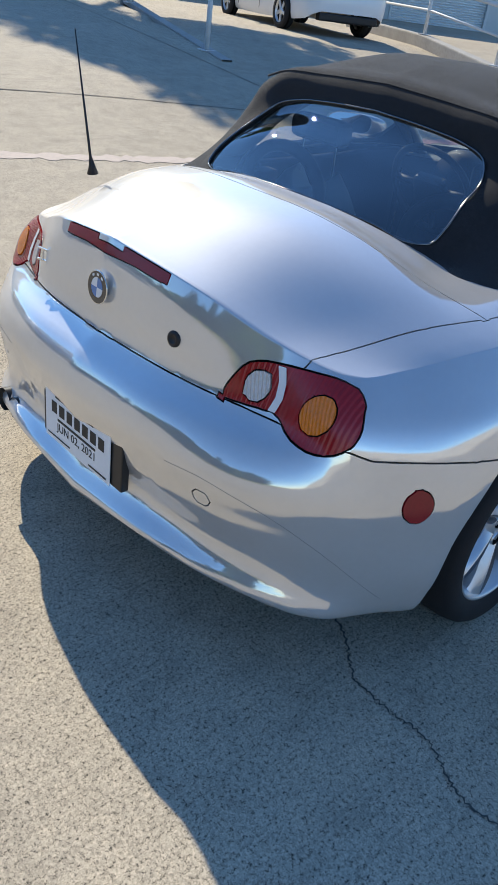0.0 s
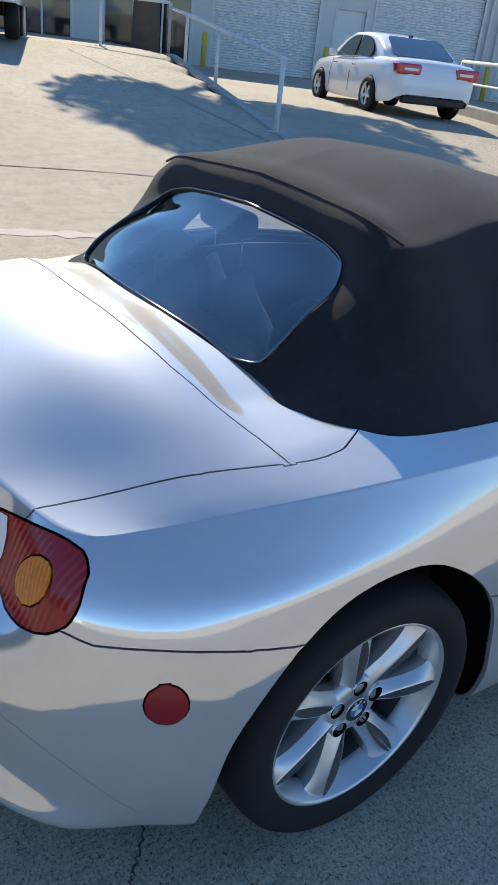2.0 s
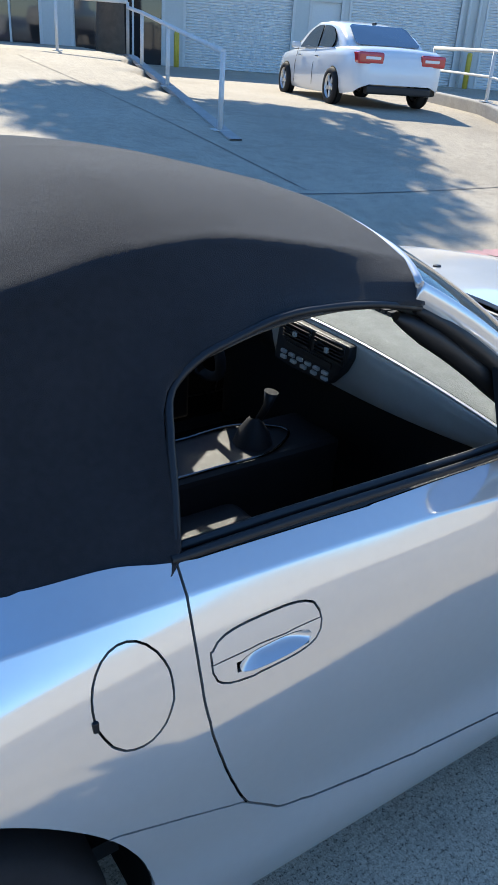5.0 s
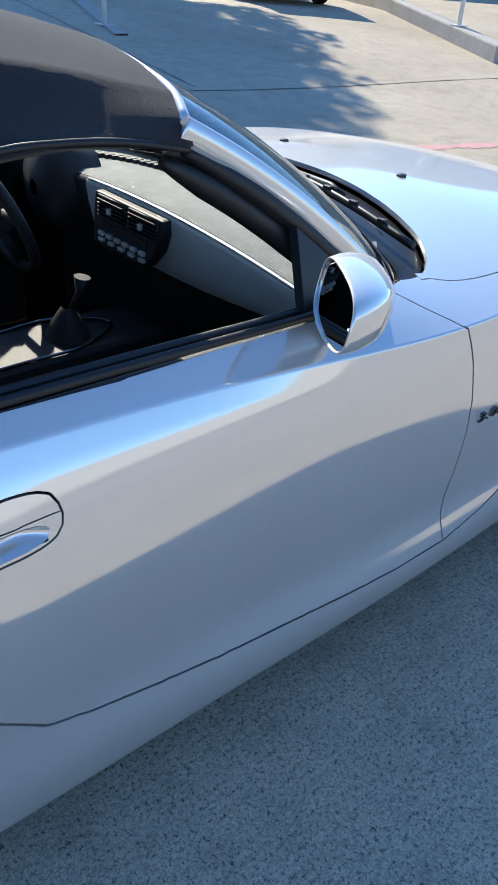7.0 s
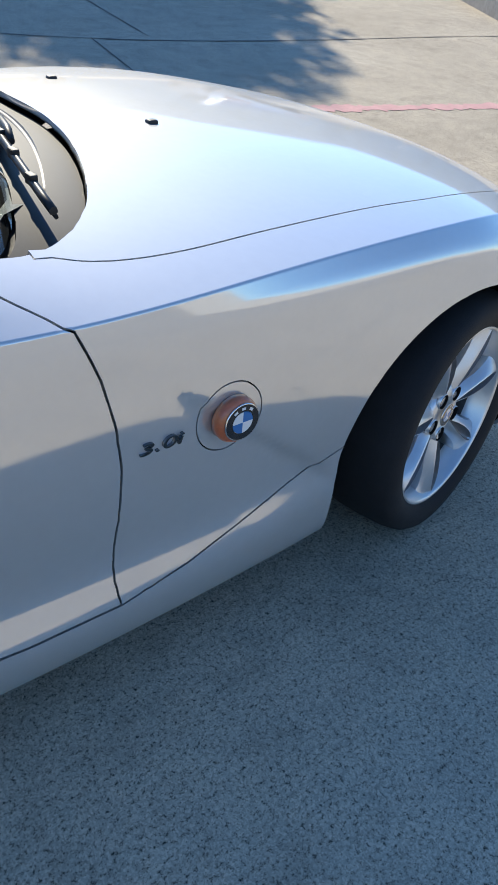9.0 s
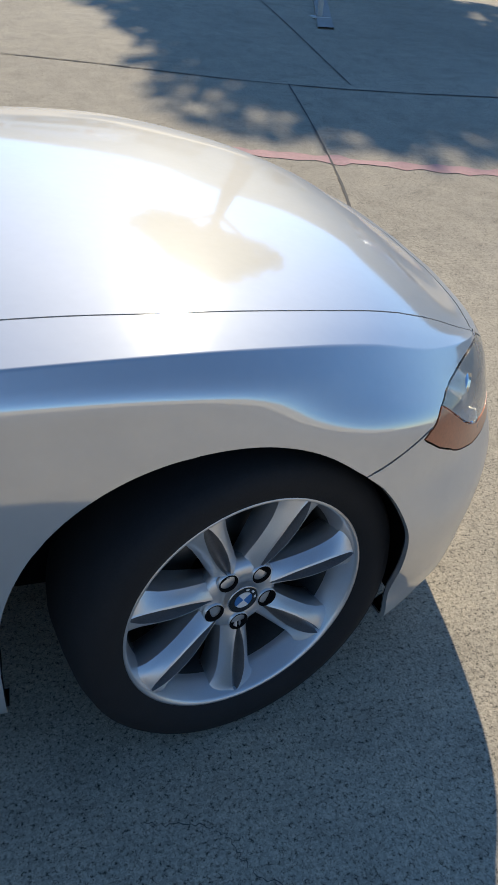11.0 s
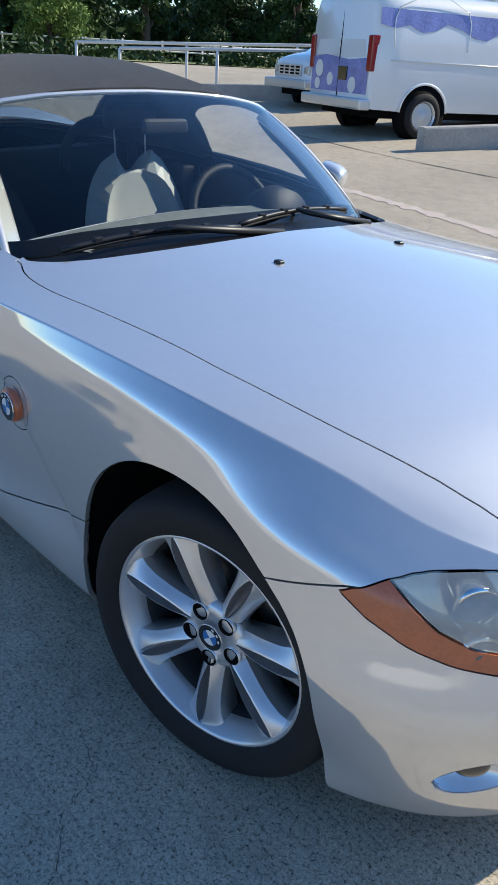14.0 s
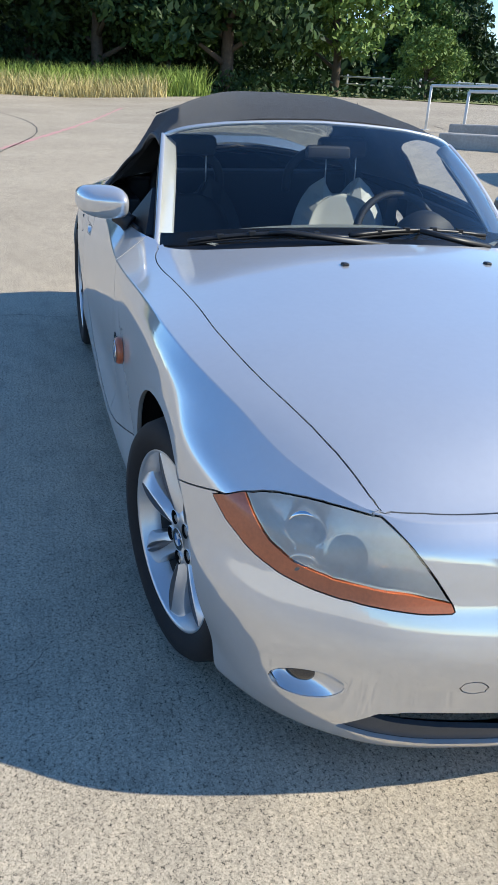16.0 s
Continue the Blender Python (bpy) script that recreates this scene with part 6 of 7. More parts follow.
low_wall((-3.26, 7.27), (-.6, 12.6), .29, .22, "low weathered concrete wall with a railing on it")
railing([(x, y, ground_z(x, y) + .29) for x, y in ((-2.2, 9.35), (-1.5, 10.8), (-.7, 12.4))], .75, "white steel railing on the low concrete wall", mid=True)
low_wall((10.5, 5.0), (14.5, 12.5), .22, .22, "low concrete kerb wall beside the parked saloon")
railing([(x, y, ground_z(x, y) + .22) for x, y in ((11.2, 6.3), (12.6, 8.9), (14.2, 11.9))], .85, "white steel railing on the low kerb wall", mid=True)
railing([(x, y, ground_z(x, y)) for x, y in ((-14.5, 8.6), (-12.6, 10.4), (-10.8, 12.2), (-8.8, 14.2))], 1.0, "white steel railing round a raised landing", mid=False)
railing([(x, y, ground_z(x, y)) for x, y in ((-12.0, 8.2), (-10.6, 9.7), (-9.0, 11.4))], .95, "white steel railing round a raised landing", mid=False)
low_wall((-12.2, 8.0), (-9.0, 11.5), .30, .30, "concrete edge of a raised landing")
low_wall((-10.6, 7.0), (-8.9, 8.2), .26, .5, "short block of weathered concrete")

# a long plain wall added out of view on the other side, to shape reflections
TAN_WALL = material("tan_block_wall", (.45, .42, .37), 0.85, noise_scale=2, noise_amount=.12, bump=.3, bump_scale=40)
tagged(solid("unseen_wall", -30, 60, -24.2, -24.0, -.2, 3.0, TAN_WALL), "plain tan block wall added out of view, for the car's reflections", "wall", kind="structure")


# ---------------------------------------------------------------- parked vehicles
def shell_mesh(name, sections, mat, parent, closed_ends=True, label=""):
    """A smooth body from sections: x and a list of (half width, z) from the sill to the roof's middle."""
    n = len(sections[0][1])
    verts, faces = [], []
    for x, prof in sections:
        for w, z in prof:
            verts.append((x, -w, z))
        for w, z in reversed(prof[:-1]):
            verts.append((x, w, z))
    m = 2 * n - 1
    for i in range(len(sections) - 1):
        for j in range(m - 1):
            faces.append((i * m + j, (i + 1) * m + j, (i + 1) * m + j + 1, i * m + j + 1))
    if closed_ends:
        faces.append(tuple(range(m)))
        faces.append(tuple(range((len(sections) - 1) * m + m - 1, (len(sections) - 1) * m - 1, -1)))
    me = mesh_of(name, verts, faces, mat)
    bm = bmesh.new()
    bm.from_mesh(me)
    bmesh.ops.recalc_face_normals(bm, faces=bm.faces)
    ob = part(name, bm, mat, parent, label)
    return ob


def plain_wheel(parent, x, y, r, width=.2, spokes=5, name="wheel"):
    s = 1 if y > 0 else -1
    w = new(name)
    w.parent = parent
    w.matrix_local = pose(x, y, r, 0, 0, 0 if s < 0 else 180)
    h = width / 2
    part("tyre", lathe([(r * .66, h * .9), (r * .72, h), (r * .93, h * .95), (r, h * .6), (r, -h * .6), (r * .93, -h * .95), (r * .72, -h), (r * .66, -h * .9)], 40), RUBBER, w)
    part("rim", lathe([(r * .60, h * .8), (r * .60, -h * .3), (r * .66, -h * .85), (r * .70, -h * .92), (r * .69, -h * .7)], 40), ALLOY, w)
    part("rim_back", lathe([(0, 0), (r * .62, 0)], 32), GAP, w)
    if spokes:
        for k in range(spokes):
            bm = boxed(.03, r * .66, -h * .72, -h * .4, -r * .10, r * .10, .012)
            ob = part("spoke", bm, ALLOY, w)
            ob.matrix_local = Matrix.Rotation(2 * math.pi * k / spokes + .3, 4, "Y")
        part("hub_cap", lathe([(0, -h * .8), (r * .2, -h * .76), (r * .22, -h * .4)], 20), ALLOY, w)
    else:
        part("hub_cap", lathe([(0, -h * .75), (r * .22, -h * .70), (r * .25, -h * .45), (r * .50, -h * .50), (r * .60, -h * .30)], 28), STEEL_WHITE, w)
    return w


SALOON_RED = material("bright_red_lens", (.50, .02, .03), .15, coat=1.0, noise_scale=8, noise_amount=.15)


def saloon():
    """A white four-door saloon, nose to +x."""
    s = tagged(new("saloon"), "white four-door saloon parked nose in at the doors", "car")
    secs = []
    for x, w, lo, belt in ((-2.36, .62, .42, .80), (-2.30, .78, .36, .93), (-2.15, .86, .27, 1.00), (-1.75, .905, .22, 1.02), (-1.2, .915, .20, 1.00), (-.4, .915, .18, .97), (.5, .915, .18, .94), (1.2, .905, .20, .92),
                           (1.75, .88, .22, .86), (2.15, .80, .26, .78), (2.38, .62, .32, .66), (2.43, .50, .38, .60)):
        secs.append((x, [(w * .93, lo), (w * .985, lo + .10), (w, (lo + belt) / 2 - .02), (w * .985, belt - .16), (w * .94, belt - .03), (w * .86, belt), (w * .5, belt + .025), (0, belt + .035)]))
    shell_mesh("body", secs, CAR_WHITE, s)
    cab = []
    for x, w, top in ((-1.72, .74, 1.02), (-1.35, .72, 1.22), (-.95, .69, 1.39), (-.35, .675, 1.455), (.25, .675, 1.44), (.62, .69, 1.33), (1.02, .74, 1.10), (1.28, .76, .94)):
        cab.append((x, [(.80, .93), (w + (.80 - w) * .45, .93 + (top - .93) * .45), (w + .015, top - .06), (w - .05, top - .012), (w * .5, top + .008), (0, top + .015)]))
    shell_mesh("cabin", cab, CAR_WHITE, s)
    rear_pane = [(-.34, .985), (-.34, 1.375), (-.62, 1.362), (-.86, 1.31), (-1.02, 1.21), (-1.10, 1.09), (-1.04, .99)]
    front_pane = [(-.26, .985), (.74, .962), (.56, 1.12), (.36, 1.25), (.16, 1.335), (-.04, 1.372), (-.26, 1.378)]
    for pane, nm in ((rear_pane, "rear_door_window"), (front_pane, "front_door_window")):
        for sd in (-1, 1):
            v = [(x, sd * (.833 - (z - .985) * .265), z) for x, z in pane]
            n = len(v)
            part(nm, mesh_of(nm, v + [(x, y * .97, z) for x, y, z in v], [tuple(range(n)), tuple(range(2 * n - 1, n - 1, -1))], CAR_GLASS, False), CAR_GLASS, s)
    part("rear_window", mesh_of("rear_window", [(-1.72, -.57, 1.062), (-1.72, .57, 1.062), (-1.66, .625, 1.095), (-1.14, .565, 1.365), (-1.06, .50, 1.402), (-1.06, -.50, 1.402), (-1.14, -.565, 1.365), (-1.66, -.625, 1.095)], [tuple(range(8))], CAR_GLASS, False), CAR_GLASS, s)
    part("front_window", mesh_of("front_window", [(1.24, -.66, .985), (1.24, .66, .985), (.52, .57, 1.40), (.52, -.57, 1.40)], [(0, 1, 2, 3)], CAR_GLASS, False), CAR_GLASS, s)
    for sd in (-1, 1):
        t = part("tail_lamp", boxed(-2.37, -2.06, sd * .59 - .24, sd * .59 + .24, .75, .95, .05, 3), SALOON_RED, s)
        part("lamp_white", boxed(-2.378, -2.34, sd * .56 - .14, sd * .56 + .14, .825, .875, .01), WHITE, t)
        part("door_mirror", boxed(.50, .66, sd * .98 - .08, sd * .98 + .08, .94, 1.06, .04, 3), CAR_WHITE, s)
        part("belt_trim", tube([(-1.3, sd * .86, .975), (-.4, sd * .865, .975), (.7, sd * .86, .955)], .008, 6), CHROME, s)
        for x in (-.30, .78):
            part("door_gap", tube([(x, sd * .915, .30), (x, sd * .92, .62), (x, sd * .86, .97)], .004, 5), GAP, s)
        for x in (-.55, .45):
            part("door_handle", boxed(x - .09, x + .09, sd * .925 - .015, sd * .925 + .015, .80, .83, .008), CHROME, s)
        for x in (-1.37, 1.36):
            plain_wheel(s, x, sd * .866, .325)
            part("arch_gap", lathe([(.0, 0), (.342, 0), (.342, -.03 * sd)], 36), GAP, s).matrix_local = pose(x, sd * .910, .330)
    part("bumper_lower", boxed(-2.36, -2.2, -.62, .62, .26, .40, .03), BLACK_TRIM, s)
    part("number_plate", boxed(-2.352, -2.340, -.16, .16, .55, .70), PAPER, s)
    part("plate_bar", boxed(-2.358, -2.353, -.11, .11, .60, .65), MURAL_BLUE, s)
    part("roof_antenna", boxed(-1.0, -.86, -.02, .02, 1.41, 1.46, .015), BLACK_TRIM, s)
    part("lid_gap", tube([(-2.345, y, .80) for y in (-.38, 0, .38)], .005, 5), GAP, s)
    return s


car = saloon()
car.matrix_world = Matrix.Translation((11.4, 11.45, ground_z(11.4, 11.45) - .02)) @ Matrix.Rotation(math.atan2(2.6, .9), 4, "Z") @ Matrix.Diagonal((1, 1, .955, 1))


def van_body(name, nose, label, length=5.4, width=1.98, mural=False, box_front=True):
    """A tall van, nose to +x, tail at x = 0."""
    v = tagged(new(name), label, "van")
    h = 2.05
    secs = []
    for x, w, top, lo in ((0, .93, 1.98, .46), (.06, .985, h, .42), (.5, 1.0, h, .40), (2.0, 1.0, h, .40), (3.5, 1.0, h, .40), (3.9, 1.0, 2.02, .40)):
        secs.append((x, [(w * .97, lo), (w, lo + .12), (w, 1.05), (w * .98, 1.4), (w * .93, top - .22), (w * .86, top - .06), (w * .70, top), (w * .3, top + .03), (0, top + .035)]))
    for x, w, top, lo in ((4.25, 1.0, 1.72, .40), (4.55, .99, 1.30, .40), (4.75, .97, 1.14, .40), (5.2, .94, 1.06, .42), (5.45, .86, .98, .46), (5.52, .74, .88, .50)):
        secs.append((x, [(w * .97, lo), (w, lo + .12), (w, (lo + top) / 2), (w * .985, top - .22), (w * .95, top - .12), (w * .88, top - .04), (w * .70, top), (w * .3, top + .02), (0, top + .025)]))
    shell_mesh("body", secs, nose, v)
    for sd in (-1, 1):
        for x, r in ((1.02, .34), (4.52, .34)):
            plain_wheel(v, x, sd * .975, r, .17, 0)
            part("arch_rim", tube([(x + .46 * math.cos(q), sd * 1.0, .37 + .44 * math.sin(q)) for q in np.linspace(.05, math.pi - .05, 20)], .022, 6), CAR_WHITE, v)
            arch = lathe([(0, 0), (.44, 0), (.44, -.2 * sd)], 32)
            part("arch_dark", arch, GAP, v).matrix_local = pose(x, sd * 1.003, .37)
        part("tail_lamp", boxed(-.03, .10, sd * .90 - .07, sd * .90 + .07, .95, 1.45, .02), LENS_RED, v)
        part("side_window", mesh_of("side_window", [(3.55, sd * 1.012, 1.22), (4.36, sd * 1.012, 1.22), (4.12, sd * .955, 1.72), (3.55, sd * .945, 1.78)], [(0, 1, 2, 3)], CAR_GLASS, False), CAR_GLASS, v)
        part("door_mirror", boxed(4.20, 4.32, sd * 1.16 - .09, sd * 1.16 + .09, 1.20, 1.50, .03), BLACK_TRIM, v)
        part("door_gap", tube([(3.42, sd * 1.006, .48), (3.42, sd * 1.008, 1.1), (3.42, sd * .975, 1.75)], .007, 5), GAP, v)
        part("door_gap", tube([(4.40, sd * 1.006, .48), (4.42, sd * 1.006, 1.1)], .007, 5), GAP, v)
        part("side_panel_line", tube([(.3, sd * 1.004, 1.12), (1.9, sd * 1.004, 1.12), (3.3, sd * 1.004, 1.12)], .010, 5), CAR_WHITE, v)
        part("side_panel_line", tube([tuple(p) for p in spline([(.35, sd * .985, 1.30), (.35, sd * .95, 1.76), (1.75, sd * .95, 1.76), (1.75, sd * .985, 1.30)], 12)], .008, 5), CAR_WHITE, v)
        part("head_lamp", boxed(5.40, 5.52, sd * .66 - .13, sd * .66 + .13, .68, .86, .03), LENS_CLEAR, v)
        part("rear_window", mesh_of("rear_window", [(-.012, sd * .12, 1.15), (-.012, sd * .74, 1.15), (.02, sd * .68, 1.78), (.02, sd * .12, 1.80)], [(0, 1, 2, 3)], CAR_WHITE if mural else CAR_GLASS, False), None, v)
    part("rear_gap", tube([(-.012, 0, .55), (-.012, 0, 1.2), (.01, 0, 1.92)], .008, 5), GAP, v)
    part("front_window", mesh_of("front_window", [(4.62, -.80, 1.22), (4.62, .80, 1.22), (3.98, .74, 1.90), (3.98, -.74, 1.90)], [(0, 1, 2, 3)], CAR_GLASS, False), CAR_GLASS, v)
    part("rear_bumper", boxed(-.16, .05, -.96, .96, .40, .56, .03), ALLOY, v)
    part("front_bumper", boxed(5.45, 5.68, -.95, .95, .42, .60, .04), ALLOY, v)
    g = part("grille", boxed(5.50, 5.56, -.50, .50, .66, .88, .01), ALLOY, v)
    for k in range(3):
        for y in np.linspace(-.42, .30, 4):
            part("grille_opening", boxed(5.555, 5.57, y, y + .15, .69 + k * .06, .725 + k * .06), GAP, g)
    part("underside", boxed(.2, 5.3, -.8, .8, .28, .45), GAP, v)
    if mural:
        # painted flank and doors, as flat areas of colour
        def patch(nm, pts, mat, sd=-1):
            part(nm, mesh_of(nm, [(x, sd * (1.0045 if z < 1.25 else 1.0045 - (z - 1.25) * .115), z) for x, z in pts], [tuple(range(len(pts)))], mat, False), mat, v)
        for sd in (-1, 1):
            patch("mural_sky", [(.08, 1.60), (.35, 1.56), (.6, 1.61), (.85, 1.52), (1.1, 1.56), (1.3, 1.66), (1.6, 1.60), (1.85, 1.50), (2.1, 1.47), (2.3, 1.56), (2.6, 1.60), (2.9, 1.53), (3.3, 1.58), (3.3, 1.80), (.08, 1.82)], MURAL_BLUE, sd)
            patch("mural_cloud_colour", [(3.46, .95), (4.38, .95), (4.40, 1.14), (3.46, 1.20)], MURAL_PURPLE, sd)
            patch("mural_lawn", [(3.46, .55), (4.1, .55), (4.35, .72), (4.38, .80), (3.46, .80)], MURAL_GREEN, sd)
            patch("mural_shape", [(3.58, 1.26), (3.75, 1.18), (3.95, 1.24), (3.98, 1.40), (3.8, 1.52), (3.6, 1.46)], MURAL_BLUE, sd)
            patch("mural_front", [(4.45, .80), (5.35, .80), (5.38, .95), (4.75, 1.10), (4.45, 1.20)], MURAL_PURPLE, sd)
        part("mural_tail", mesh_of("mural_tail", [(-.014, -.88, .62), (-.014, .88, .62), (-.014, .88, 1.12), (-.014, .4, 1.16), (-.014, -.3, 1.10), (-.014, -.88, 1.14)], [tuple(range(6))], MURAL_BLUE, False), MURAL_BLUE, v)
        for y, z, r in ((.62, .95, .13), (.25, .80, .10), (-.45, .74, .12), (.66, .72, .09)):
            bm = bmesh.new()
            bmesh.ops.create_circle(bm, cap_ends=True, segments=16, radius=r)
            ob = part("mural_spot", bm, CAR_WHITE, v)
            ob.matrix_local = pose(-.020, y, z, 0, -90, 0)
        part("tail_plate", boxed(-.03, -.014, -.28, -.02, .80, 1.0), BADGE_BLACK, v)
    return v


van = van_body("delivery_van", CAR_WHITE, "white delivery van with blue and purple mural patches", mural=True)
h = Vector((.28, .96)).normalized()
van.matrix_world = Matrix.Translation((-4.14 - h.x * 1.02 - h.y * .90, 8.29 - h.y * 1.02 + h.x * .90, ground_z(-4.6, 8.3) - .01)) @ Matrix.Rotation(math.atan2(h.y, h.x), 4, "Z")
contact = Vector((-4.14, 8.29, ground_z(-4.14, 8.29)))
van.matrix_world = Matrix.Translation(contact) @ Matrix.Scale(.90, 4) @ Matrix.Translation(-contact) @ van.matrix_world
truck = van_body("box_truck", CAR_WHITE, "white box truck with a chrome grille, parked behind the van", mural=False)
cargo = part("cargo_box", boxed(-1.2, 3.45, -1.12, 1.12, .75, 3.25, .03), CAR_WHITE, truck)
for x in np.linspace(-1.0, 3.2, 8):
    for sd in (-1, 1):
        part("box_rib", boxed(x - .015, x + .015, sd * 1.122 - .008, sd * 1.122 + .008, .80, 3.20), CAR_WHITE, cargo)
part("box_edge", boxed(3.43, 3.47, -1.13, 1.13, 3.20, 3.28), ALLOY, cargo)
turn = Matrix.Rotation(math.atan2(-h.y, -h.x), 4, "Z") @ Matrix.Scale(.92, 4)
stand = turn @ Vector((4.52, .90, 0))
truck.matrix_world = Matrix.Translation((-7.44 - stand.x, 10.49 - stand.y, ground_z(-7.7, 9.5) - .02)) @ turn


def pickup():
    """The tail of a pale high-set truck, nose to +x."""
    p = tagged(new("pickup_truck"), "pale pickup truck parked at the top of the ramp", "truck")
    secs = []
    for x, w, top, lo in ((-.02, .90, 1.28, .62), (.05, .96, 1.36, .58), (1.6, .97, 1.38, .58), (3.2, .97, 1.36, .58), (4.9, .95, 1.30, .58), (5.5, .85, 1.15, .62)):
        secs.append((x, [(w * .97, lo), (w, lo + .12), (w, top - .25), (w * .97, top - .05), (w * .9, top), (0, top + .01)]))
    shell_mesh("body", secs, CAR_WHITE, p)
    shell_mesh("cabin", [(1.7, [(.88, 1.3), (.80, 1.85), (.68, 1.93), (0, 1.95)]), (3.0, [(.88, 1.3), (.80, 1.88), (.68, 1.95), (0, 1.97)]), (3.9, [(.88, 1.3), (.84, 1.4), (.7, 1.44), (0, 1.45)])], CAR_WHITE, p)
    part("tailgate", boxed(-.04, .0, -.74, .74, .86, 1.30, .015), CAR_WHITE, p)
    part("tailgate_window", boxed(-.06, -.035, -.62, .62, .98, 1.22, .01), CAR_GLASS, p)
    part("rear_bumper", boxed(-.20, .02, -.93, .93, .58, .76, .03), ALLOY, p)
    part("underside", boxed(.1, 5.0, -.7, .7, .38, .62), GAP, p)
    for sd in (-1, 1):
        part("tail_lamp", boxed(-.03, .05, sd * .84 - .07, sd * .84 + .07, .88, 1.24, .015), LENS_RED, p)
        for x in (1.05, 4.55):
            plain_wheel(p, x, sd * .80, .39, .27)
    return p


tk = pickup()
tk.matrix_world = Matrix.Translation((3.4, 13.6, ground_z(3.4, 14.6))) @ Matrix.Rotation(radians(68), 4, "Z")


# ---------------------------------------------------------------- trees and weeds
def leaves_mesh(name, blobs, count, size, seed, fray=1.08):
    """Many small bent leaf clumps spread through blobs of (x, y, z, rx, ry, rz)."""
    rng = np.random.default_rng(seed)
    vol = np.array([b[3] * b[4] * b[5] for b in blobs]) ** .8
    pick = rng.choice(len(blobs), count, p=vol / vol.sum())
    verts, faces = [], []
    for k in range(count):
        b = blobs[pick[k]]
        d = rng.normal(size=3)
        d /= np.linalg.norm(d)
        r = rng.uniform(.55, fray)
        c = np.array(b[:3]) + d * r * np.array(b[3:])
        u = rng.normal(size=3)
        u /= np.linalg.norm(u)
        w = np.cross(u, rng.normal(size=3))
        w /= np.linalg.norm(w)
        s = size * rng.uniform(.6, 1.5)
        i = len(verts)
        verts += [c - u * s, c + w * s * .45, c + u * s, c - w * s * .45]
        faces.append((i, i + 1, i + 2, i + 3))
    return mesh_of(name, verts, faces, None, False)


def tree(height, spread, leaf, seed, label, clear=1.8, count=5000, size=.16, group="trees behind the lot", fray=1.08):
    """A tapered trunk with limbs, and a crown of leaf clumps on them."""
    rng = random.Random(seed)
    t = tagged(new("tree"), label, "tree", group=group)
    base = height * .035 + .04
    pts = [(0, 0, -.2), (rng.uniform(-.1, .1), rng.uniform(-.1, .1), height * .3), (rng.uniform(-.3, .3), rng.uniform(-.3, .3), height * .62), (rng.uniform(-.4, .4), rng.uniform(-.4, .4), height * .9)]
    part("trunk", tube([tuple(p) for p in spline(pts, 12)], [base * (1 - .8 * k / 11) for k in range(12)], 8), BARK, t)
    blobs = []
    n = 11
    for k in range(n):
        q = 2.4 * k + rng.uniform(-.4, .4)
        z0 = clear + (height - clear) * (.10 + .70 * k / n)
        reach = spread * (1.0 - .55 * (k / n) ** 1.5) * rng.uniform(.65, 1.05)
        e = (reach * math.cos(q), reach * math.sin(q), z0 + height * rng.uniform(.05, .14))
        part("limb", tube([(0, 0, z0 - height * .06), (e[0] * .5, e[1] * .5, z0 + height * .03), e], [base * .42, base * .26, base * .08], 6), BARK, t)
        s = spread * rng.uniform(.28, .46)
        blobs.append((*e, s * 1.15, s * 1.15, s * .8))
        blobs.append((e[0] * .55, e[1] * .55, e[2] + height * .03, s * .9, s * .9, s * .7))
    blobs.append((0, 0, height * .92, spread * .4, spread * .4, height * .12))
    part("crown", leaves_mesh("crown", blobs, count, size, seed, fray), leaf, t)
    return t


# the tree beside the ramp: its crown stands above the view and shades the ramp
shade = tree(11.0, 2.35, LEAF, 5, "tall leafy shade tree beside the ramp", clear=6.6, count=16000, size=.14, group="", fray=1.28)
shade.matrix_world = pose(9.8, 19.1, .70)
kinds = [tree(11, 4.2, LEAF_DARK, 11, "tall dense dark green tree at the edge of the lot", 1.2, 9000, .26),
         tree(9, 3.8, LEAF, 12, "broad green tree at the edge of the lot", 1.0, 9000, .22),
         tree(7, 3.0, LEAF_LIGHT, 13, "lighter green young tree on the lawn", 1.3, 7000, .17),
         tree(12, 2.2, LEAF_DARK, 14, "narrow dark tree at the edge of the lot", .8, 6000, .26)]
spots = [(0, -47, -14), (1, -43, -9), (0, -44, -3.5), (3, -47, 0), (0, -45, 3.5), (1, -46, 7.5), (0, -43, 10.5), (3, -50, 12), (2, -44, 17.5), (0, -55, 8), (0, -56, -2), (0, -56, 17), (2, -40, 21.5), (0, -62, 23),
         (3, -60, 29), (1, -58, 31), (0, -64, 36), (3, -52, 36), (0, -50, 42), (1, -47, 46), (3, -44, 44), (0, -40, 49), (3, -36, 46), (1, -33, 51), (0, -27, 50), (0, -66, 12), (0, -60, -10), (0, -52, -20)]
rng = random.Random(3)
placed = set()
for k, x, y in spots:
    m = pose(x, y, .5 if x > -30 else .3, 0, 0, rng.uniform(0, 360)) @ Matrix.Scale(rng.uniform(.85, 1.2) * (1.0 if y < 19 else .68), 4)
    if k not in placed:
        kinds[k].matrix_world = m
        placed.add(k)
    else:
        c = copy_thing(kinds[k], pose(0, 0, 0))
        c.matrix_world = m


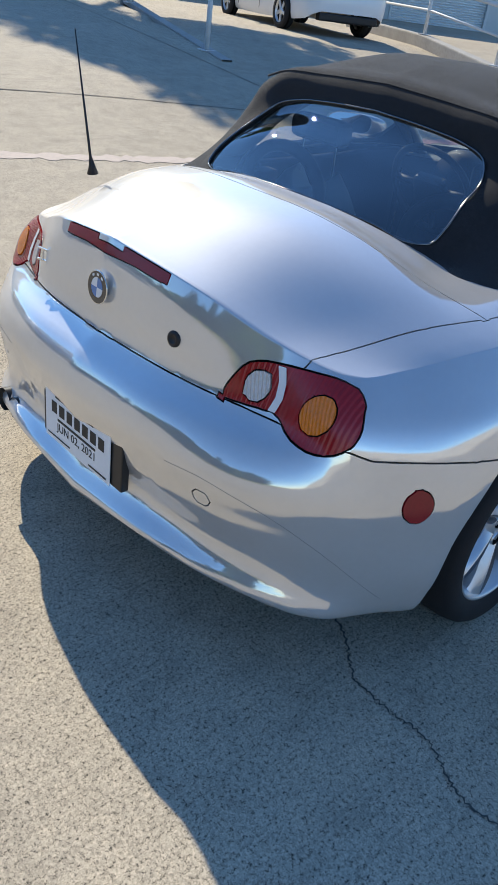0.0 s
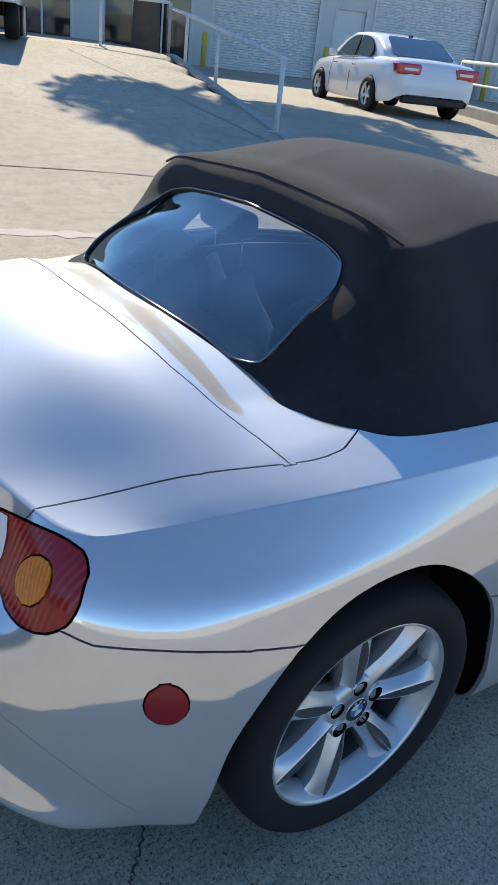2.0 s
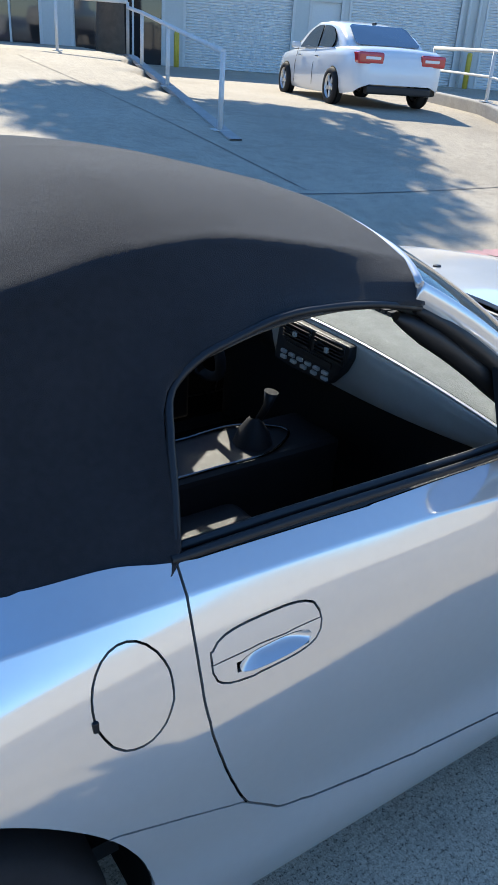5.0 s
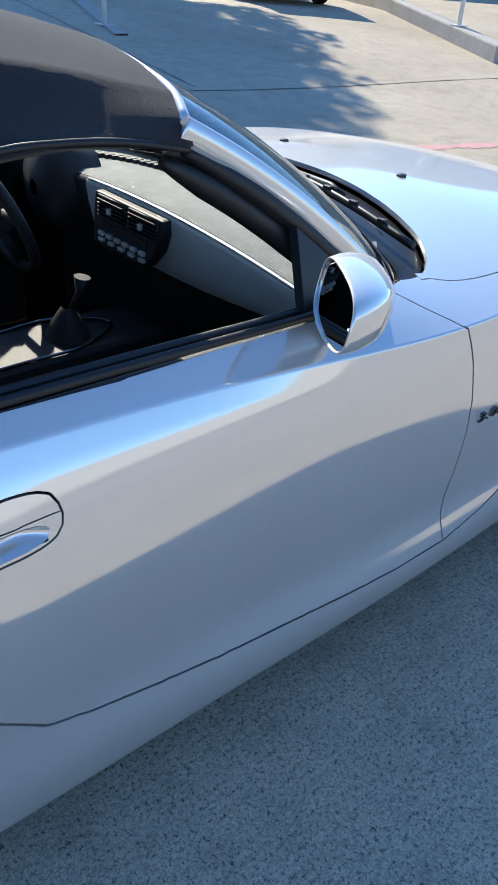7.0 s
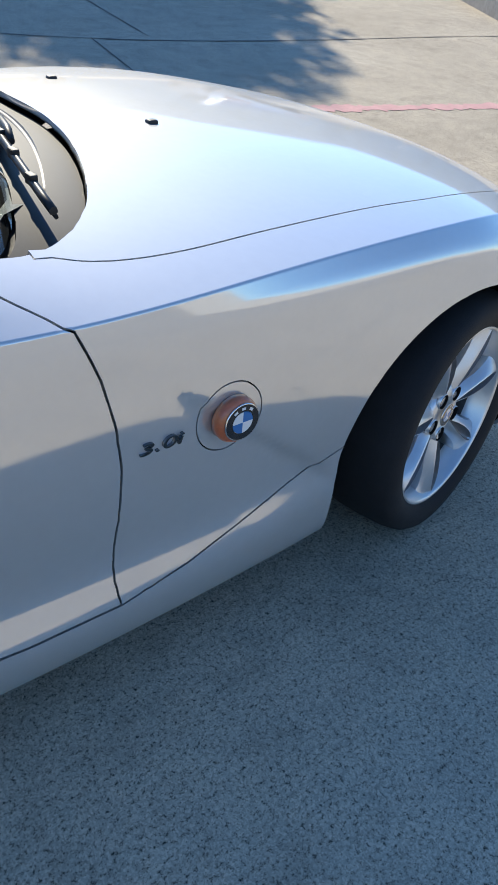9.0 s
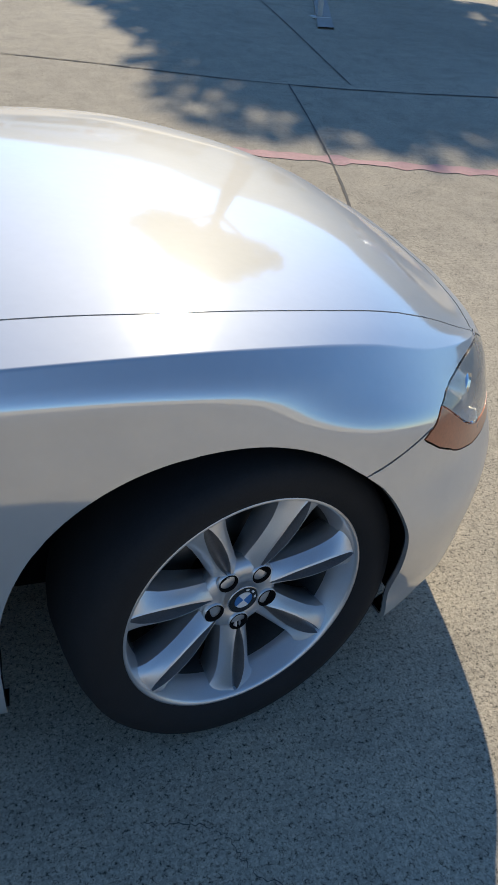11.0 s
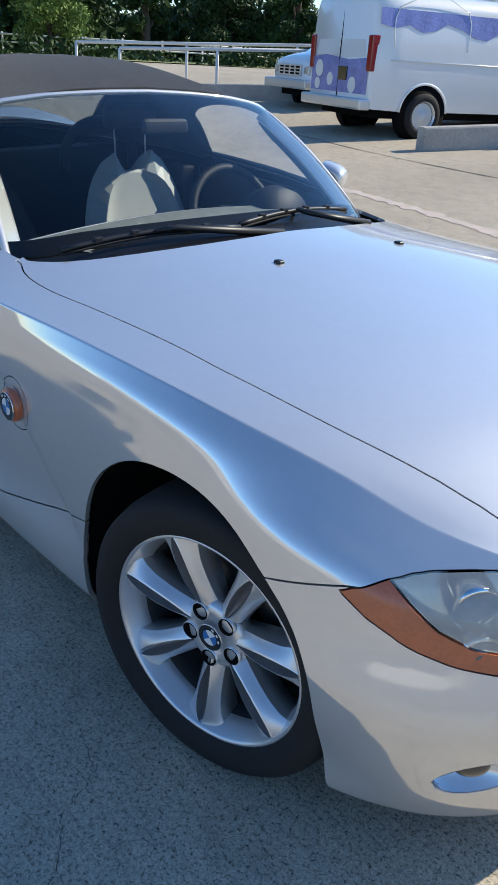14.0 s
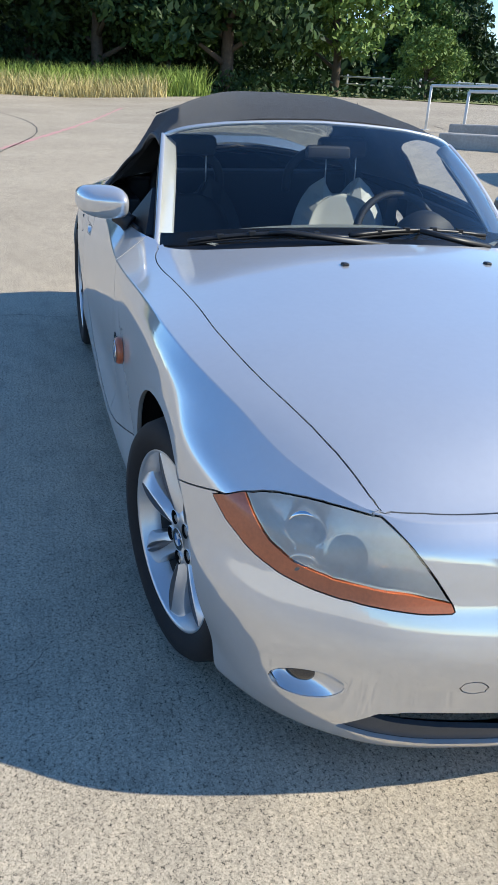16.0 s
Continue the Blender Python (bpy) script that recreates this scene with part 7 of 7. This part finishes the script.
def blades(name, area, count, low, high, seed, lean=.25, width=.012):
    r = np.random.default_rng(seed)
    verts, faces = [], []
    for k in range(count):
        x, y = r.uniform(area[0], area[1]), r.uniform(area[2], area[3])
        z = ground_z(x, y)
        hh = r.uniform(low, high)
        a = r.uniform(0, 2 * math.pi)
        dx, dy = math.cos(a) * width, math.sin(a) * width
        lx, ly = r.normal(0, lean) * hh, r.normal(0, lean) * hh
        i = len(verts)
        verts += [(x - dx, y - dy, z), (x + dx, y + dy, z), (x + lx * .4 + dx * .8, y + ly * .4 + dy * .8, z + hh * .6), (x + lx * .4 - dx * .8, y + ly * .4 - dy * .8, z + hh * .6), (x + lx, y + ly, z + hh)]
        faces += [(i, i + 1, i + 2, i + 3), (i + 3, i + 2, i + 4)]
    return mesh_of(name, verts, faces, None, False)


tagged(part("dry_grass", blades("dry_grass", (-43, -36.0, -22, 5.9), 21000, .3, 1.15, 4, .42, .02), GRASS_DRY), "tall dry straw-coloured grass at the lot's edge", "grass", kind="stuff")
tagged(part("weeds", blades("weeds", (-47, -37.4, -22, 8.4), 22000, .4, 1.6, 5, .4, .024), GRASS_GREEN), "tall green weeds under the trees", "weeds", kind="stuff")
tagged(part("woods", leaves_mesh("woods", [(-66, -14, 4, 3, 16, 6), (-68, 10, 4, 3, 16, 6), (-70, 34, 2.5, 4, 16, 3.6), (-56, 46, 2.5, 12, 4, 3.6), (-38, 58, 2.5, 14, 4, 3.6), (-14, 64, 4, 16, 4, 6), (-52, -6, 1.6, 2, 16, 2.4), (-54, 12, 1.6, 2, 10, 2.6), (-58, 30, 1.4, 2, 10, 2.0)], 60000, .38, 9), LEAF_DARK), "dense dark green woods behind the lot", "woods", kind="stuff")
tagged(part("bushes", leaves_mesh("bushes", [(-38, 22, .7, 1.2, 7, .9), (-42, 13, .8, 1.3, 4, .9), (-34, 33, .9, 1.5, 6, 1.0), (-46, -4, 1.4, 2, 12, 1.8), (-50, 6, 2.2, 2, 12, 2.6)], 22000, .16, 8), LEAF_DARK), "dark hedge and undergrowth along the lawn", "bushes", kind="stuff")
lw = [(-37.5, -30), (-37.5, 3.4), (-40.5, 9), (-37.5, 16), (-33, 26), (-24, 36), (-6, 60), (-200, 120), (-200, -60)]
me = mesh_of("lawn", [(x, y, (ground_z(x, y) if x > -30 else ground_z(x, y)) + .04) for x, y in lw], [tuple(range(len(lw)))], LAWN, False)
tagged(part("lawn", me, LAWN), "sunlit mown lawn beyond the lot", "lawn", kind="structure")
fence = tagged(new("fence"), "low pale board fence across the lawn", "fence")
for k in range(12):
    x, y = -62 + 1.9 * k, 17 + 2.1 * k
    part("fence_post", boxed(x - .06, x + .06, y - .06, y + .06, .4, 1.9), STEEL_WHITE, fence)
part("fence_rail", tube([(-62, 17, 1.75), (-41, 40, 1.75)], .06, 6), STEEL_WHITE, fence)
part("fence_rail", tube([(-62, 17, 1.25), (-41, 40, 1.25)], .05, 6), STEEL_WHITE, fence)
